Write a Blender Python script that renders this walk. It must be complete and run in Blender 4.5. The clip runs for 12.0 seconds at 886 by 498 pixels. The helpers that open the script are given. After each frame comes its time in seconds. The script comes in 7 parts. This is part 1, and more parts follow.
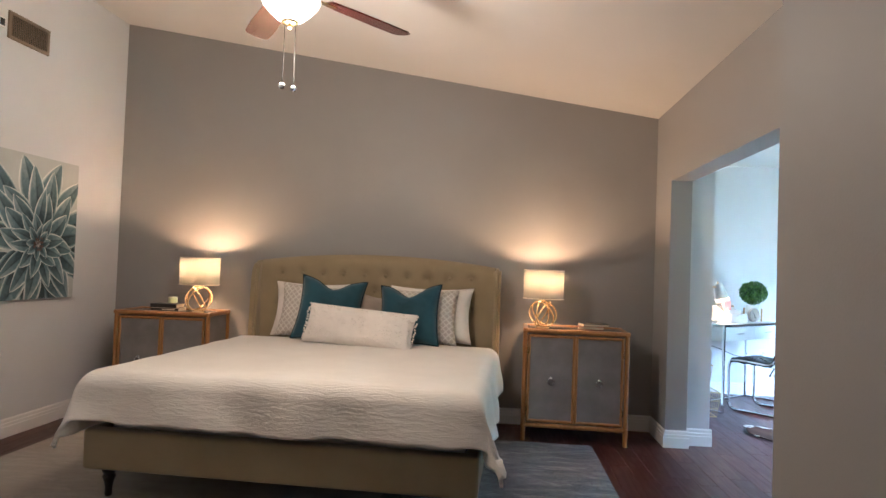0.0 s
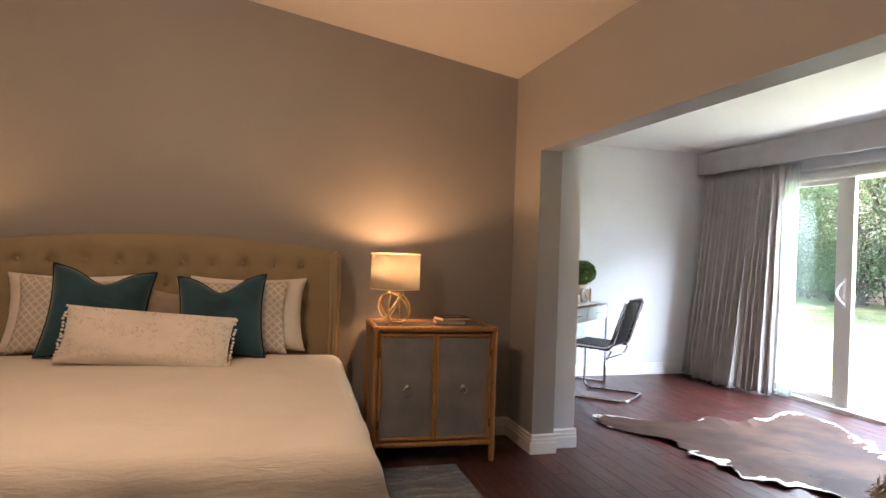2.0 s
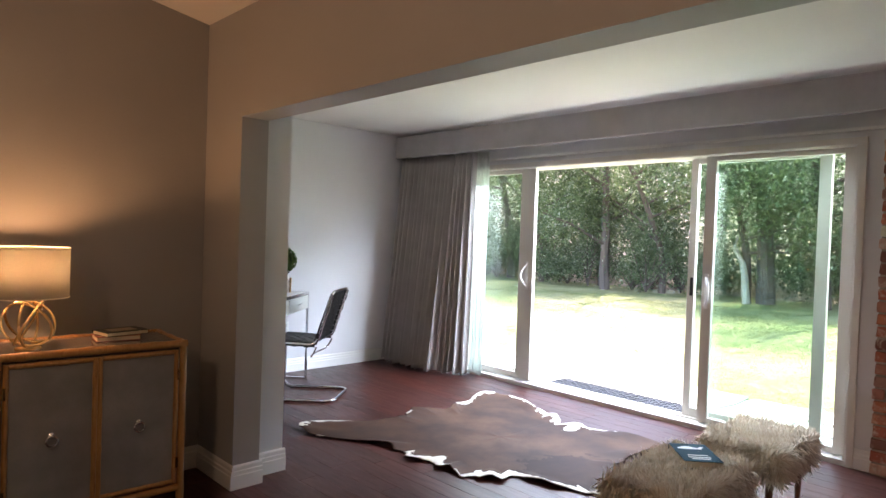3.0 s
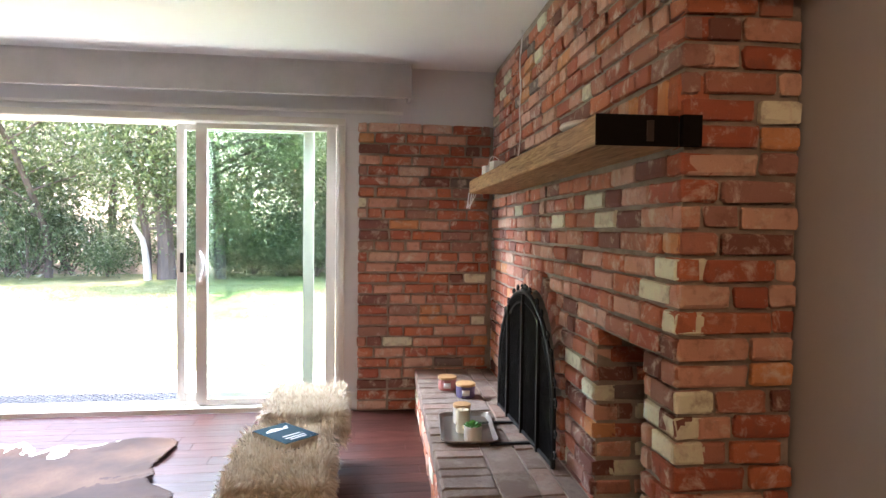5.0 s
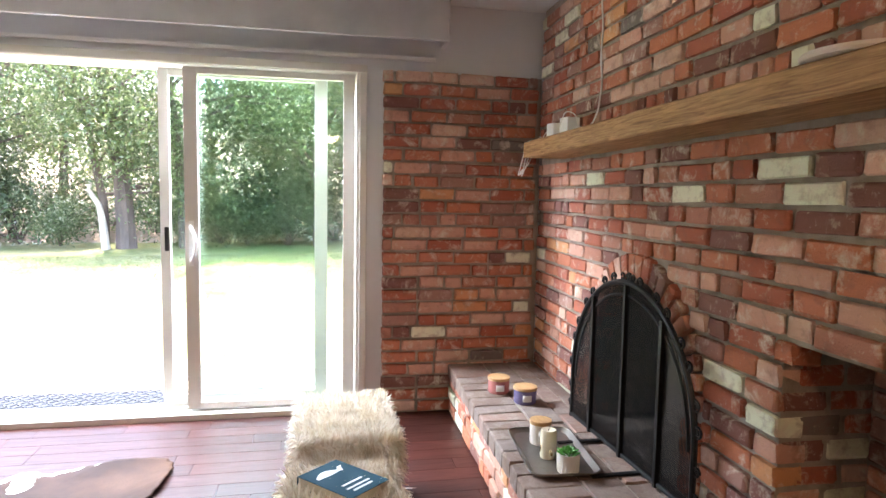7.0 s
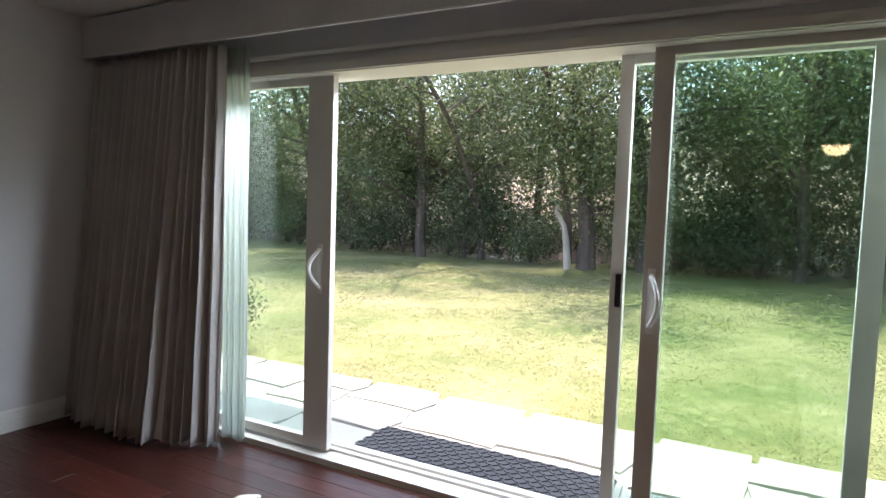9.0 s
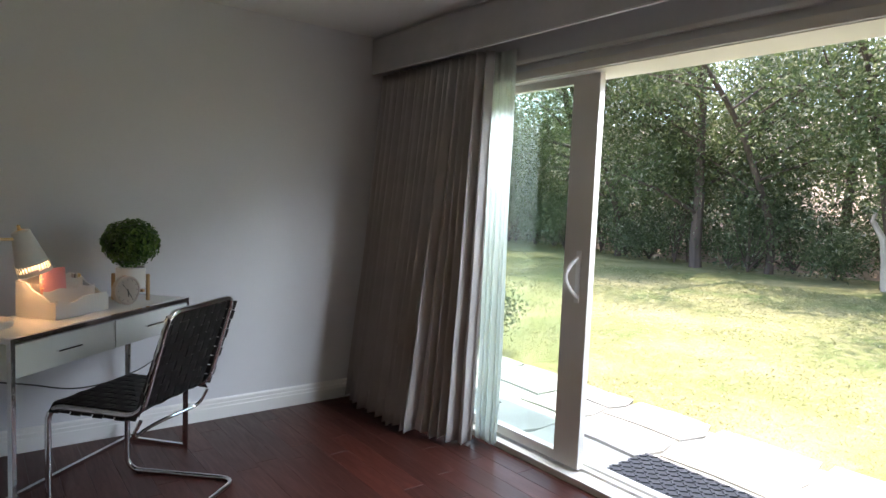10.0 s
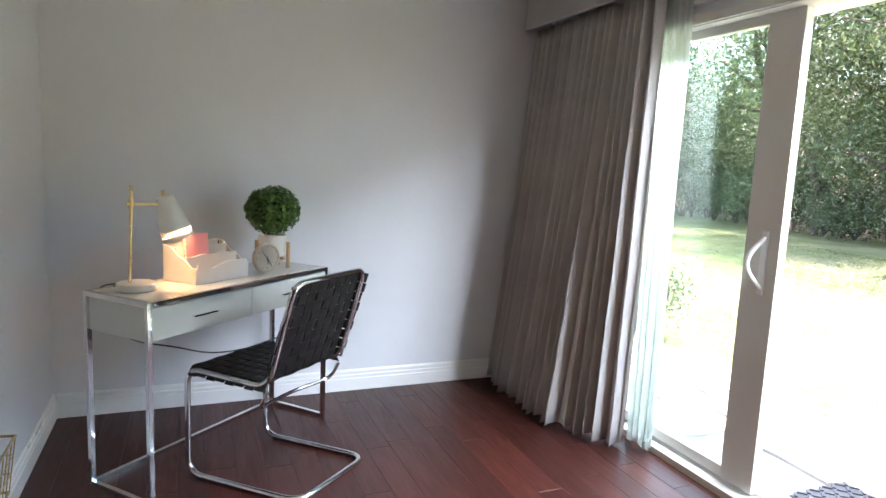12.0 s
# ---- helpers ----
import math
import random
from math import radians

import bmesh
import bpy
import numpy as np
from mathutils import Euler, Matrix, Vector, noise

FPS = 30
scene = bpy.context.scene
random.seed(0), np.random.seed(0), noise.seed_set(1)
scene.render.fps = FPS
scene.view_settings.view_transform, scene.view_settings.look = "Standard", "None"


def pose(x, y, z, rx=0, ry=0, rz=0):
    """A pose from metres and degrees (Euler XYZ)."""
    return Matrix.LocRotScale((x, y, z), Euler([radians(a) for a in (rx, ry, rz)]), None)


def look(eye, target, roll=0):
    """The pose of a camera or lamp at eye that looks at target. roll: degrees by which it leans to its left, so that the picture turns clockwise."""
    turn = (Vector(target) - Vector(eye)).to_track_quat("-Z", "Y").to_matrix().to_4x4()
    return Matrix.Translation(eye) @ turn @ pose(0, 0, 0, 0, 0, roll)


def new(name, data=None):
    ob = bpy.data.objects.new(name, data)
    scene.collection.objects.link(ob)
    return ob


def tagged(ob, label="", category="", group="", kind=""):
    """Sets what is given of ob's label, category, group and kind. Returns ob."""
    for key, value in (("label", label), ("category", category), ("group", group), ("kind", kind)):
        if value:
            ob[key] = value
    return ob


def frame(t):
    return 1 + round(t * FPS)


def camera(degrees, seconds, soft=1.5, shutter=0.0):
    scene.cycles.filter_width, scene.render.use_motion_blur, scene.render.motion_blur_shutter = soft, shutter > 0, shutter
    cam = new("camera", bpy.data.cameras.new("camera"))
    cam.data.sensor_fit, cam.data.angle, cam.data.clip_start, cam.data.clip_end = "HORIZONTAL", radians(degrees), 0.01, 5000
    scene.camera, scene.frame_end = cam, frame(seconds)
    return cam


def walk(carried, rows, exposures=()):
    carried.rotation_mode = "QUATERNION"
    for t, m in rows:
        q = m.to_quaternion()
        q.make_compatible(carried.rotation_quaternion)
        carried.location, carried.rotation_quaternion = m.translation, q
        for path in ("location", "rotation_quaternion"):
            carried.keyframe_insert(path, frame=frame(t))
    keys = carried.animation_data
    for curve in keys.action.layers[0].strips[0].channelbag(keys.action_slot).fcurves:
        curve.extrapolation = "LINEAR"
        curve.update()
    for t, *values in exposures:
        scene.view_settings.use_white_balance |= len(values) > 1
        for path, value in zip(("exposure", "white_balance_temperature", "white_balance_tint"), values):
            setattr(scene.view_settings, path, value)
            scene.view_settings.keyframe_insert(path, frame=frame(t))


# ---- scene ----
cam = camera(70.4, 12.0)
PATH = [
    (0, (0.573, 0.796, 1.248), (0.405, 2.789, 1.304), 2.1),
    (0.5, (0.385, 1.056, 1.25), (0.192, 3.045, 1.305), 2.2),
    (1, (0.257, 1.303, 1.263), (0.058, 3.292, 1.314), 1.9),
    (1.5, (0.215, 1.574, 1.271), (0.227, 3.573, 1.313), 1.9),
    (2, (0.187, 1.816, 1.291), (0.722, 3.743, 1.289), 1.9),
    (2.5, (0.248, 2.132, 1.304), (1.21, 3.885, 1.271), 1.7),
    (3, (0.342, 2.444, 1.355), (1.733, 3.881, 1.316), 2.0),
    (3.5, (0.401, 2.714, 1.348), (2.161, 3.664, 1.314), 1.6),
    (3.7, (0.389, 2.833, 1.341), (2.25, 3.564, 1.307), 1.6),
    (5.3, (0.446, 3.389, 1.298), (2.414, 3.044, 1.203), 0.7),
    (5.5, (0.469, 3.409, 1.299), (2.432, 3.047, 1.18), 0.7),
    (6, (0.594, 3.519, 1.301), (2.551, 3.143, 1.133), 0.8),
    (6.5, (0.885, 3.588, 1.326), (2.838, 3.189, 1.156), 0.8),
    (6.7, (1.011, 3.633, 1.324), (2.962, 3.229, 1.154), 0.9),
    (8.3, (2.001, 3.975, 1.309), (3.987, 4.177, 1.186), 2.0),
    (8.5, (2.171, 3.948, 1.314), (4.122, 4.369, 1.198), 1.7),
    (9, (2.404, 3.961, 1.376), (4.155, 4.918, 1.235), 1.9),
    (9.5, (2.519, 4.039, 1.371), (3.994, 5.381, 1.223), 2.0),
    (10, (2.555, 4.037, 1.376), (3.763, 5.623, 1.219), 2.4),
    (10.5, (2.561, 4.005, 1.354), (3.5, 5.763, 1.189), 2.6),
    (11, (2.572, 3.992, 1.358), (3.315, 5.84, 1.179), 2.7),
    (11.5, (2.649, 4.082, 1.335), (3.347, 5.942, 1.104), 2.6),
    (12, (2.811, 4.258, 1.364), (3.566, 6.09, 1.094), 2.6),
]
EXPOSURES = [(0, 5.3, 4800, 4), (0.25, 5.2, 5300, 9), (0.5, 5.1, 5900, 13), (1.5, 4.9, 6050, 14), (2.5, 4.5, 6600, 17), (3.0, 4.1, 6600, 18), (3.7, 4.1, 6200, 19), (5.3, 5.0, 6700, 19), (6.7, 5.0, 6700, 19), (8.3, 3.5, 6700, 16), (8.7, 2.7, 6800, 15), (9.8, 2.75, 6800, 15), (10.5, 3.75, 6700, 16), (12, 4.0, 6600, 16)]
walk(cam, [(t, look(eye, target, roll)) for t, eye, target, roll in PATH], EXPOSURES)

# ---- world, sun, lamps ----
SUN_DIR = Vector((0.34, 0.20, 0.86)).normalized()     # towards the sun
world = bpy.data.worlds.new("world")
scene.world = world
world.use_nodes = True
wn = world.node_tree
wn.nodes.clear()
sky = wn.nodes.new("ShaderNodeTexSky")
sky.sky_type = "NISHITA"
sky.sun_disc = False
sky.sun_elevation = math.asin(SUN_DIR.z)
sky.sun_rotation = math.atan2(SUN_DIR.x, SUN_DIR.y)
bg = wn.nodes.new("ShaderNodeBackground")
bg.inputs["Strength"].default_value = 0.15
wo = wn.nodes.new("ShaderNodeOutputWorld")
wn.links.new(sky.outputs[0], bg.inputs[0])
wn.links.new(bg.outputs[0], wo.inputs[0])


def lamp(name, kind, place, energy, color, **more):
    data = bpy.data.lights.new(name, kind)
    data.energy, data.color = energy, color
    for key, value in more.items():
        if key == "radius":
            data.shadow_soft_size = value
        if key == "size":
            data.shape, data.size, data.size_y = "RECTANGLE", value[0], value[1]
        if key == "angle":
            data.angle = radians(value)
    ob = new(name, data)
    ob.matrix_world = place
    return ob


lamp("sun", "SUN", look(SUN_DIR * 30, (0, 0, 0)), 2.0, (1.0, 0.95, 0.86), angle=0.5)
# area lamp added outside, out of sight above the door head, for sky light
lamp("door_skylight", "AREA", look((5.45, 5.3, 2.28), (4.45, 5.3, 1.73)), 34, (0.74, 0.87, 1.0), size=(3.6, 0.2))
WARM = (1.0, 0.50, 0.21)

# ---- materials ----
def nodes_of(name):
    m = bpy.data.materials.new(name)
    m.use_nodes = True
    nt = m.node_tree
    return m, nt, nt.nodes["Principled BSDF"]


def add(nt, kind, **props):
    n = nt.nodes.new(kind)
    for key, value in props.items():
        if key in n.inputs:
            n.inputs[key].default_value = value
    return n


def ramp(nt, source, stops, constant=False):
    n = nt.nodes.new("ShaderNodeValToRGB")
    e = n.color_ramp.elements
    if constant:
        n.color_ramp.interpolation = "CONSTANT"
    while len(e) < len(stops):
        e.new(0.5)
    for k, (p, c) in enumerate(stops):
        e[k].position = p
        e[k].color = (*c, 1) if len(c) == 3 else c
    nt.links.new(source, n.inputs[0])
    return n.outputs[0]


def mix(nt, a, b, factor, blend="MIX"):
    n = nt.nodes.new("ShaderNodeMix")
    n.data_type, n.blend_type = "RGBA", blend
    for sock, v in ((n.inputs[6], a), (n.inputs[7], b), (n.inputs[0], factor)):
        if isinstance(v, (int, float)):
            sock.default_value = v
        elif isinstance(v, tuple):
            sock.default_value = (*v, 1)
        else:
            nt.links.new(v, sock)
    return n.outputs[2]


def coords(nt, scale=(1, 1, 1), turn=(0, 0, 0), world_space=False):
    tc = nt.nodes.new("ShaderNodeTexCoord")
    mp = nt.nodes.new("ShaderNodeMapping")
    mp.inputs["Scale"].default_value = scale
    mp.inputs["Rotation"].default_value = turn
    if world_space:
        g = nt.nodes.new("ShaderNodeNewGeometry")
        nt.links.new(g.outputs["Position"], mp.inputs[0])
    else:
        nt.links.new(tc.outputs["Object"], mp.inputs[0])
    return mp.outputs[0]


def noise_tex(nt, vec, scale, detail=4, rough=0.55, dist=0.0):
    n = add(nt, "ShaderNodeTexNoise", Scale=scale, Detail=detail, Roughness=rough, Distortion=dist)
    nt.links.new(vec, n.inputs["Vector"])
    return n.outputs[0]


def bump(nt, bsdf, height, strength=0.2, distance=0.01):
    b = add(nt, "ShaderNodeBump", Strength=strength, Distance=distance)
    nt.links.new(height, b.inputs["Height"])
    nt.links.new(b.outputs[0], bsdf.inputs["Normal"])


def paint(name, color, rough=0.6, vary=0.06, grain=220, relief=0.12, metal=0.0, spec=0.5, stretch=(1, 1, 1), sheen=0.0):
    """A plain surface with broad and fine variation of tone, and fine relief."""
    m, nt, p = nodes_of(name)
    v = coords(nt, stretch, world_space=False)
    broad = noise_tex(nt, v, 1.6, 3)
    fine = noise_tex(nt, v, grain, 3)
    dark = tuple(c * (1 - vary) for c in color)
    light = tuple(min(1, c * (1 + vary)) for c in color)
    base = ramp(nt, broad, [(0.3, dark), (0.7, light)])
    base = mix(nt, base, tuple(c * (1 - vary * 1.3) for c in color), ramp(nt, fine, [(0.55, (0, 0, 0)), (0.8, (1, 1, 1))]))
    nt.links.new(base, p.inputs["Base Color"])
    p.inputs["Metallic"].default_value = metal
    p.inputs["Specular IOR Level"].default_value = spec
    r = ramp(nt, broad, [(0.3, (rough * 0.88,) * 3), (0.7, (min(1, rough * 1.1),) * 3)])
    nt.links.new(r, p.inputs["Roughness"])
    p.inputs["Sheen Weight"].default_value = sheen
    if relief:
        bump(nt, p, fine, relief, 0.002)
    return m


def cloth(name, color, weave=700, relief=0.35, rough=0.9, wrinkle=0.0, sheen=0.25, vary=0.08, pucker=(1, 2.2, 2), pucker_scale=7):
    m, nt, p = nodes_of(name)
    v = coords(nt)
    broad = noise_tex(nt, v, 5, 4)
    wx = add(nt, "ShaderNodeTexWave", Scale=weave * 0.3, Distortion=1.5)
    wx.bands_direction = "DIAGONAL"
    nt.links.new(v, wx.inputs["Vector"])
    fine = noise_tex(nt, v, weave, 2)
    base = ramp(nt, broad, [(0.3, tuple(c * (1 - vary) for c in color)), (0.7, tuple(min(1, c * (1 + vary)) for c in color))])
    base = mix(nt, base, tuple(c * 0.8 for c in color), ramp(nt, fine, [(0.5, (0, 0, 0)), (0.85, (0.6,) * 3)]))
    nt.links.new(base, p.inputs["Base Color"])
    p.inputs["Roughness"].default_value = rough
    p.inputs["Sheen Weight"].default_value = sheen
    p.inputs["Specular IOR Level"].default_value = 0.25
    if wrinkle:
        w = noise_tex(nt, coords(nt, pucker), pucker_scale, 5, 0.6, 0.8)
        b1 = add(nt, "ShaderNodeBump", Strength=wrinkle, Distance=0.03)
        nt.links.new(w, b1.inputs["Height"])
        b2 = add(nt, "ShaderNodeBump", Strength=relief, Distance=0.001)
        nt.links.new(fine, b2.inputs["Height"])
        nt.links.new(b1.outputs[0], b2.inputs["Normal"])
        nt.links.new(b2.outputs[0], p.inputs["Normal"])
    else:
        bump(nt, p, fine, relief, 0.001)
    return m


def wood(name, light, dark, rough=0.4, scale=1.0, along=(1, 12, 12), per_object=False, coat=0.0, knots=False):
    m, nt, p = nodes_of(name)
    v = coords(nt, tuple(a * scale for a in along))
    if per_object:
        info = nt.nodes.new("ShaderNodeObjectInfo")
        geo = nt.nodes.new("ShaderNodeNewGeometry")
        s = nt.nodes.new("ShaderNodeMath")
        nt.links.new(info.outputs["Random"], s.inputs[0])
        nt.links.new(geo.outputs["Random Per Island"], s.inputs[1])
        fr = nt.nodes.new("ShaderNodeMath")
        fr.operation = "FRACT"
        nt.links.new(s.outputs[0], fr.inputs[0])
        off = nt.nodes.new("ShaderNodeVectorMath")
        off.operation = "ADD"
        mul = nt.nodes.new("ShaderNodeMath")
        mul.operation = "MULTIPLY"
        mul.inputs[1].default_value = 31.7
        nt.links.new(fr.outputs[0], mul.inputs[0])
        nt.links.new(v, off.inputs[0])
        nt.links.new(mul.outputs[0], off.inputs[1])
        v = off.outputs[0]
    grain = noise_tex(nt, v, 3.2, 6, 0.62, 1.2)
    fine = noise_tex(nt, v, 26, 3)
    base = ramp(nt, grain, [(0.28, dark), (0.5, tuple((a + b) / 2 for a, b in zip(light, dark))), (0.72, light)])
    base = mix(nt, base, tuple(c * 0.45 for c in dark), ramp(nt, fine, [(0.6, (0, 0, 0)), (0.8, (0.5,) * 3)]))
    if per_object:
        tone = ramp(nt, fr.outputs[0], [(0.0, (0.74,) * 3), (0.5, (1.0,) * 3), (1.0, (1.28, 1.2, 1.15))])
        base = mix(nt, base, tone, 1.0, "MULTIPLY")
    nt.links.new(base, p.inputs["Base Color"])
    rr = ramp(nt, grain, [(0.3, (rough * 1.15,) * 3), (0.7, (rough * 0.85,) * 3)])
    nt.links.new(rr, p.inputs["Roughness"])
    p.inputs["Coat Weight"].default_value = coat
    p.inputs["Coat Roughness"].default_value = 0.12
    bump(nt, p, fine, 0.12, 0.002)
    return m


M_WALL = paint("wall_paint", (0.69, 0.69, 0.71), 0.55, 0.03, 160, 0.16)
M_ACCENT = paint("accent_wall_paint", (0.30, 0.295, 0.29), 0.5, 0.04, 160, 0.16)
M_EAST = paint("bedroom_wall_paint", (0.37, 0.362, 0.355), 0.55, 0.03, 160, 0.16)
M_CEIL = paint("ceiling_paint", (0.80, 0.79, 0.77), 0.7, 0.02, 90, 0.25)
M_TRIM = paint("trim_paint", (0.80, 0.79, 0.77), 0.3, 0.02, 120, 0.03)
M_FRAME = paint("vinyl_frame", (0.66, 0.63, 0.58), 0.35, 0.03, 150, 0.03)
M_PLANK = wood("cherry_plank", (0.064, 0.016, 0.0105), (0.034, 0.008, 0.006), 0.42, 1.0, (9, 1.0, 9), True, 0.08)
M_PLANK.node_tree.nodes["Principled BSDF"].inputs["Specular IOR Level"].default_value = 0.35
M_GAP = paint("floor_gap", (0.02, 0.008, 0.006), 0.7)


def tube_color(name, color, rough, metal=1.0):
    return paint(name, color, rough, 0.05, 300, 0.03, metal)


M_CHROME = tube_color("chrome", (0.75, 0.75, 0.76), 0.09)
M_GOLD = tube_color("brushed_gold", (0.83, 0.62, 0.33), 0.28)
M_BRASS = tube_color("brass", (0.62, 0.47, 0.24), 0.25)
M_BLACKMETAL = paint("black_iron", (0.012, 0.012, 0.012), 0.45, 0.15, 300, 0.1, 0.6)
M_BLACK = paint("black_plastic", (0.012, 0.012, 0.013), 0.4, 0.1)
M_WHITEPLASTIC = paint("white_plastic", (0.78, 0.78, 0.77), 0.35, 0.02)


def glass_material(name, tint=(0.93, 0.97, 0.95), rough=0.0, mirror=0.08):
    m, nt, p = nodes_of(name)
    nt.nodes.remove(p)
    tr = add(nt, "ShaderNodeBsdfTransparent")
    tr.inputs[0].default_value = (*tint, 1)
    gl = add(nt, "ShaderNodeBsdfGlossy")
    gl.inputs["Roughness"].default_value = rough
    lw = add(nt, "ShaderNodeLayerWeight", Blend=0.5)
    ms = add(nt, "ShaderNodeMixShader")
    nt.links.new(ramp(nt, lw.outputs["Facing"], [(0.0, (mirror * 0.5,) * 3), (0.6, (mirror,) * 3), (1.0, (0.7,) * 3)]), ms.inputs[0])
    nt.links.new(tr.outputs[0], ms.inputs[1])
    nt.links.new(gl.outputs[0], ms.inputs[2])
    nt.links.new(ms.outputs[0], nt.nodes["Material Output"].inputs[0])
    return m


M_GLASS = glass_material("window_glass", (0.88, 0.955, 0.915))
M_CLEAR = glass_material("clear_glass", (0.96, 0.97, 0.96))

# ---- mesh helpers ----
def finish(bm, material, name, smooth=False):
    me = bpy.data.meshes.new(name)
    bmesh.ops.recalc_face_normals(bm, faces=bm.faces)
    bm.to_mesh(me)
    bm.free()
    for m in (material if isinstance(material, (list, tuple)) else [material]):
        me.materials.append(m)
    if smooth:
        me.polygons.foreach_set("use_smooth", [True] * len(me.polygons))
        me.set_sharp_from_angle(angle=radians(40))
    return me


def part(name, bm, material, parent=None, label="", smooth=False, at=None):
    """Links a bmesh as one mesh object, under a thing or a part if one is given."""
    ob = new(name, finish(bm, material, name, smooth))
    ob.parent = parent
    if at is not None:
        ob.matrix_local = at
    if label:
        ob["label"] = label
    return ob


def thing(name, place, label, category, group="", kind=""):
    ob = new(name)
    ob.empty_display_size = 0.1
    ob.matrix_world = place
    return tagged(ob, label, category, group, kind)


def box(bm, x0, x1, y0, y1, z0, z1, bevel=0.0, seg=2, m=None):
    t = bmesh.new()
    bmesh.ops.create_cube(t, size=1)
    bmesh.ops.transform(t, matrix=Matrix.Translation(((x0 + x1) / 2, (y0 + y1) / 2, (z0 + z1) / 2)) @ Matrix.Diagonal((x1 - x0, y1 - y0, z1 - z0, 1)), verts=t.verts)
    if bevel:
        bmesh.ops.bevel(t, geom=t.edges[:], offset=bevel, segments=seg, affect="EDGES", profile=0.6)
    merge(bm, t, m)
    return bm


def merge(bm, t, m=None):
    if m is not None:
        bmesh.ops.transform(t, matrix=m, verts=t.verts)
    me = bpy.data.meshes.new("tmp")
    t.to_mesh(me)
    t.free()
    bm.from_mesh(me)
    bpy.data.meshes.remove(me)


def lathe(bm, profile, seg=32, m=None):
    """A turned body: profile is (radius, height) from foot to top."""
    t = bmesh.new()
    rings = []
    for r, z in profile:
        rings.append([t.verts.new((r * math.cos(2 * math.pi * k / seg), r * math.sin(2 * math.pi * k / seg), z)) for k in range(seg)])
    for a, b in zip(rings, rings[1:]):
        for k in range(seg):
            t.faces.new((a[k], a[(k + 1) % seg], b[(k + 1) % seg], b[k]))
    for ring in (rings[0], rings[-1]):
        if (ring[0].co.xy).length > 1e-4:
            t.faces.new(ring)
    bmesh.ops.remove_doubles(t, verts=t.verts, dist=1e-6)
    merge(bm, t, m)
    return bm


def pipe(bm, path, r, seg=8, closed=False, square=False):
    """A round or square bar along a path of points."""
    pts = [Vector(p) for p in path]
    n = len(pts)
    if square:
        seg = 4
    rings = []
    up = None
    for k in range(n):
        a = pts[k - 1] if (k or closed) else pts[k]
        b = pts[(k + 1) % n] if (k < n - 1 or closed) else pts[k]
        d = (b - a).normalized()
        if up is None:
            up = d.orthogonal().normalized()
            if square and abs(d.z) < 0.9:
                up = Vector((0, 0, 1))
            elif square:
                up = Vector((1, 0, 0))
        up = (up - d * up.dot(d)).normalized()
        side = d.cross(up)
        ph = math.pi / 4 if square else 0
        rr = r * math.sqrt(2) if square else r
        rings.append([bm.verts.new(pts[k] + rr * (math.cos(ph + 2 * math.pi * j / seg) * up + math.sin(ph + 2 * math.pi * j / seg) * side)) for j in range(seg)])
    for k in range(n if closed else n - 1):
        a, b = rings[k], rings[(k + 1) % n]
        for j in range(seg):
            bm.faces.new((a[j], a[(j + 1) % seg], b[(j + 1) % seg], b[j]))
    if not closed:
        bm.faces.new(rings[0])
        bm.faces.new(rings[-1][::-1])
    return bm


def rounded(path, radius, steps=6):
    """A path of straight runs with its corners rounded."""
    pts = [Vector(p) for p in path]
    out = [pts[0]]
    for a, b, c in zip(pts, pts[1:], pts[2:]):
        r = min(radius, (a - b).length / 2, (c - b).length / 2)
        p, q = b + (a - b).normalized() * r, b + (c - b).normalized() * r
        for k in range(steps + 1):
            t = k / steps
            out.append(p * (1 - t) ** 2 + b * 2 * t * (1 - t) + q * t * t)
    out.append(pts[-1])
    return out


def extrude_poly(bm, outline, z0, z1, m=None):
    t = bmesh.new()
    lo = [t.verts.new((x, y, z0)) for x, y in outline]
    hi = [t.verts.new((x, y, z1)) for x, y in outline]
    n = len(outline)
    t.faces.new(lo[::-1])
    t.faces.new(hi)
    for k in range(n):
        t.faces.new((lo[k], lo[(k + 1) % n], hi[(k + 1) % n], hi[k]))
    merge(bm, t, m)
    return bm


def structure(name, bm, material, label, category):
    return tagged(part(name, bm, material), label, category, kind="structure")


# ---- the shell ----
XW, XE, YN, YS = -2.66, 1.84, 5.94, 2.10          # bedroom
SX, SY, SD = 2.18, 7.79, 4.93                     # sunroom: west wall, north wall, door wall
SCEIL, HEAD = 2.44, 1.938


def slope(x):
    return 2.497 + 0.167 * (XE - x)


def prism(bm, x0, x1, y0, y1, z0=0.0):
    """A wall piece whose top follows the sloped ceiling."""
    t = bmesh.new()
    v = [t.verts.new(p) for p in ((x0, y0, z0), (x1, y0, z0), (x1, y1, z0), (x0, y1, z0), (x0, y0, slope(x0)), (x1, y0, slope(x1)), (x1, y1, slope(x1)), (x0, y1, slope(x0)))]
    for f in ((0, 1, 2, 3), (4, 7, 6, 5), (0, 4, 5, 1), (1, 5, 6, 2), (2, 6, 7, 3), (3, 7, 4, 0)):
        t.faces.new([v[k] for k in f])
    merge(bm, t)
    return bm


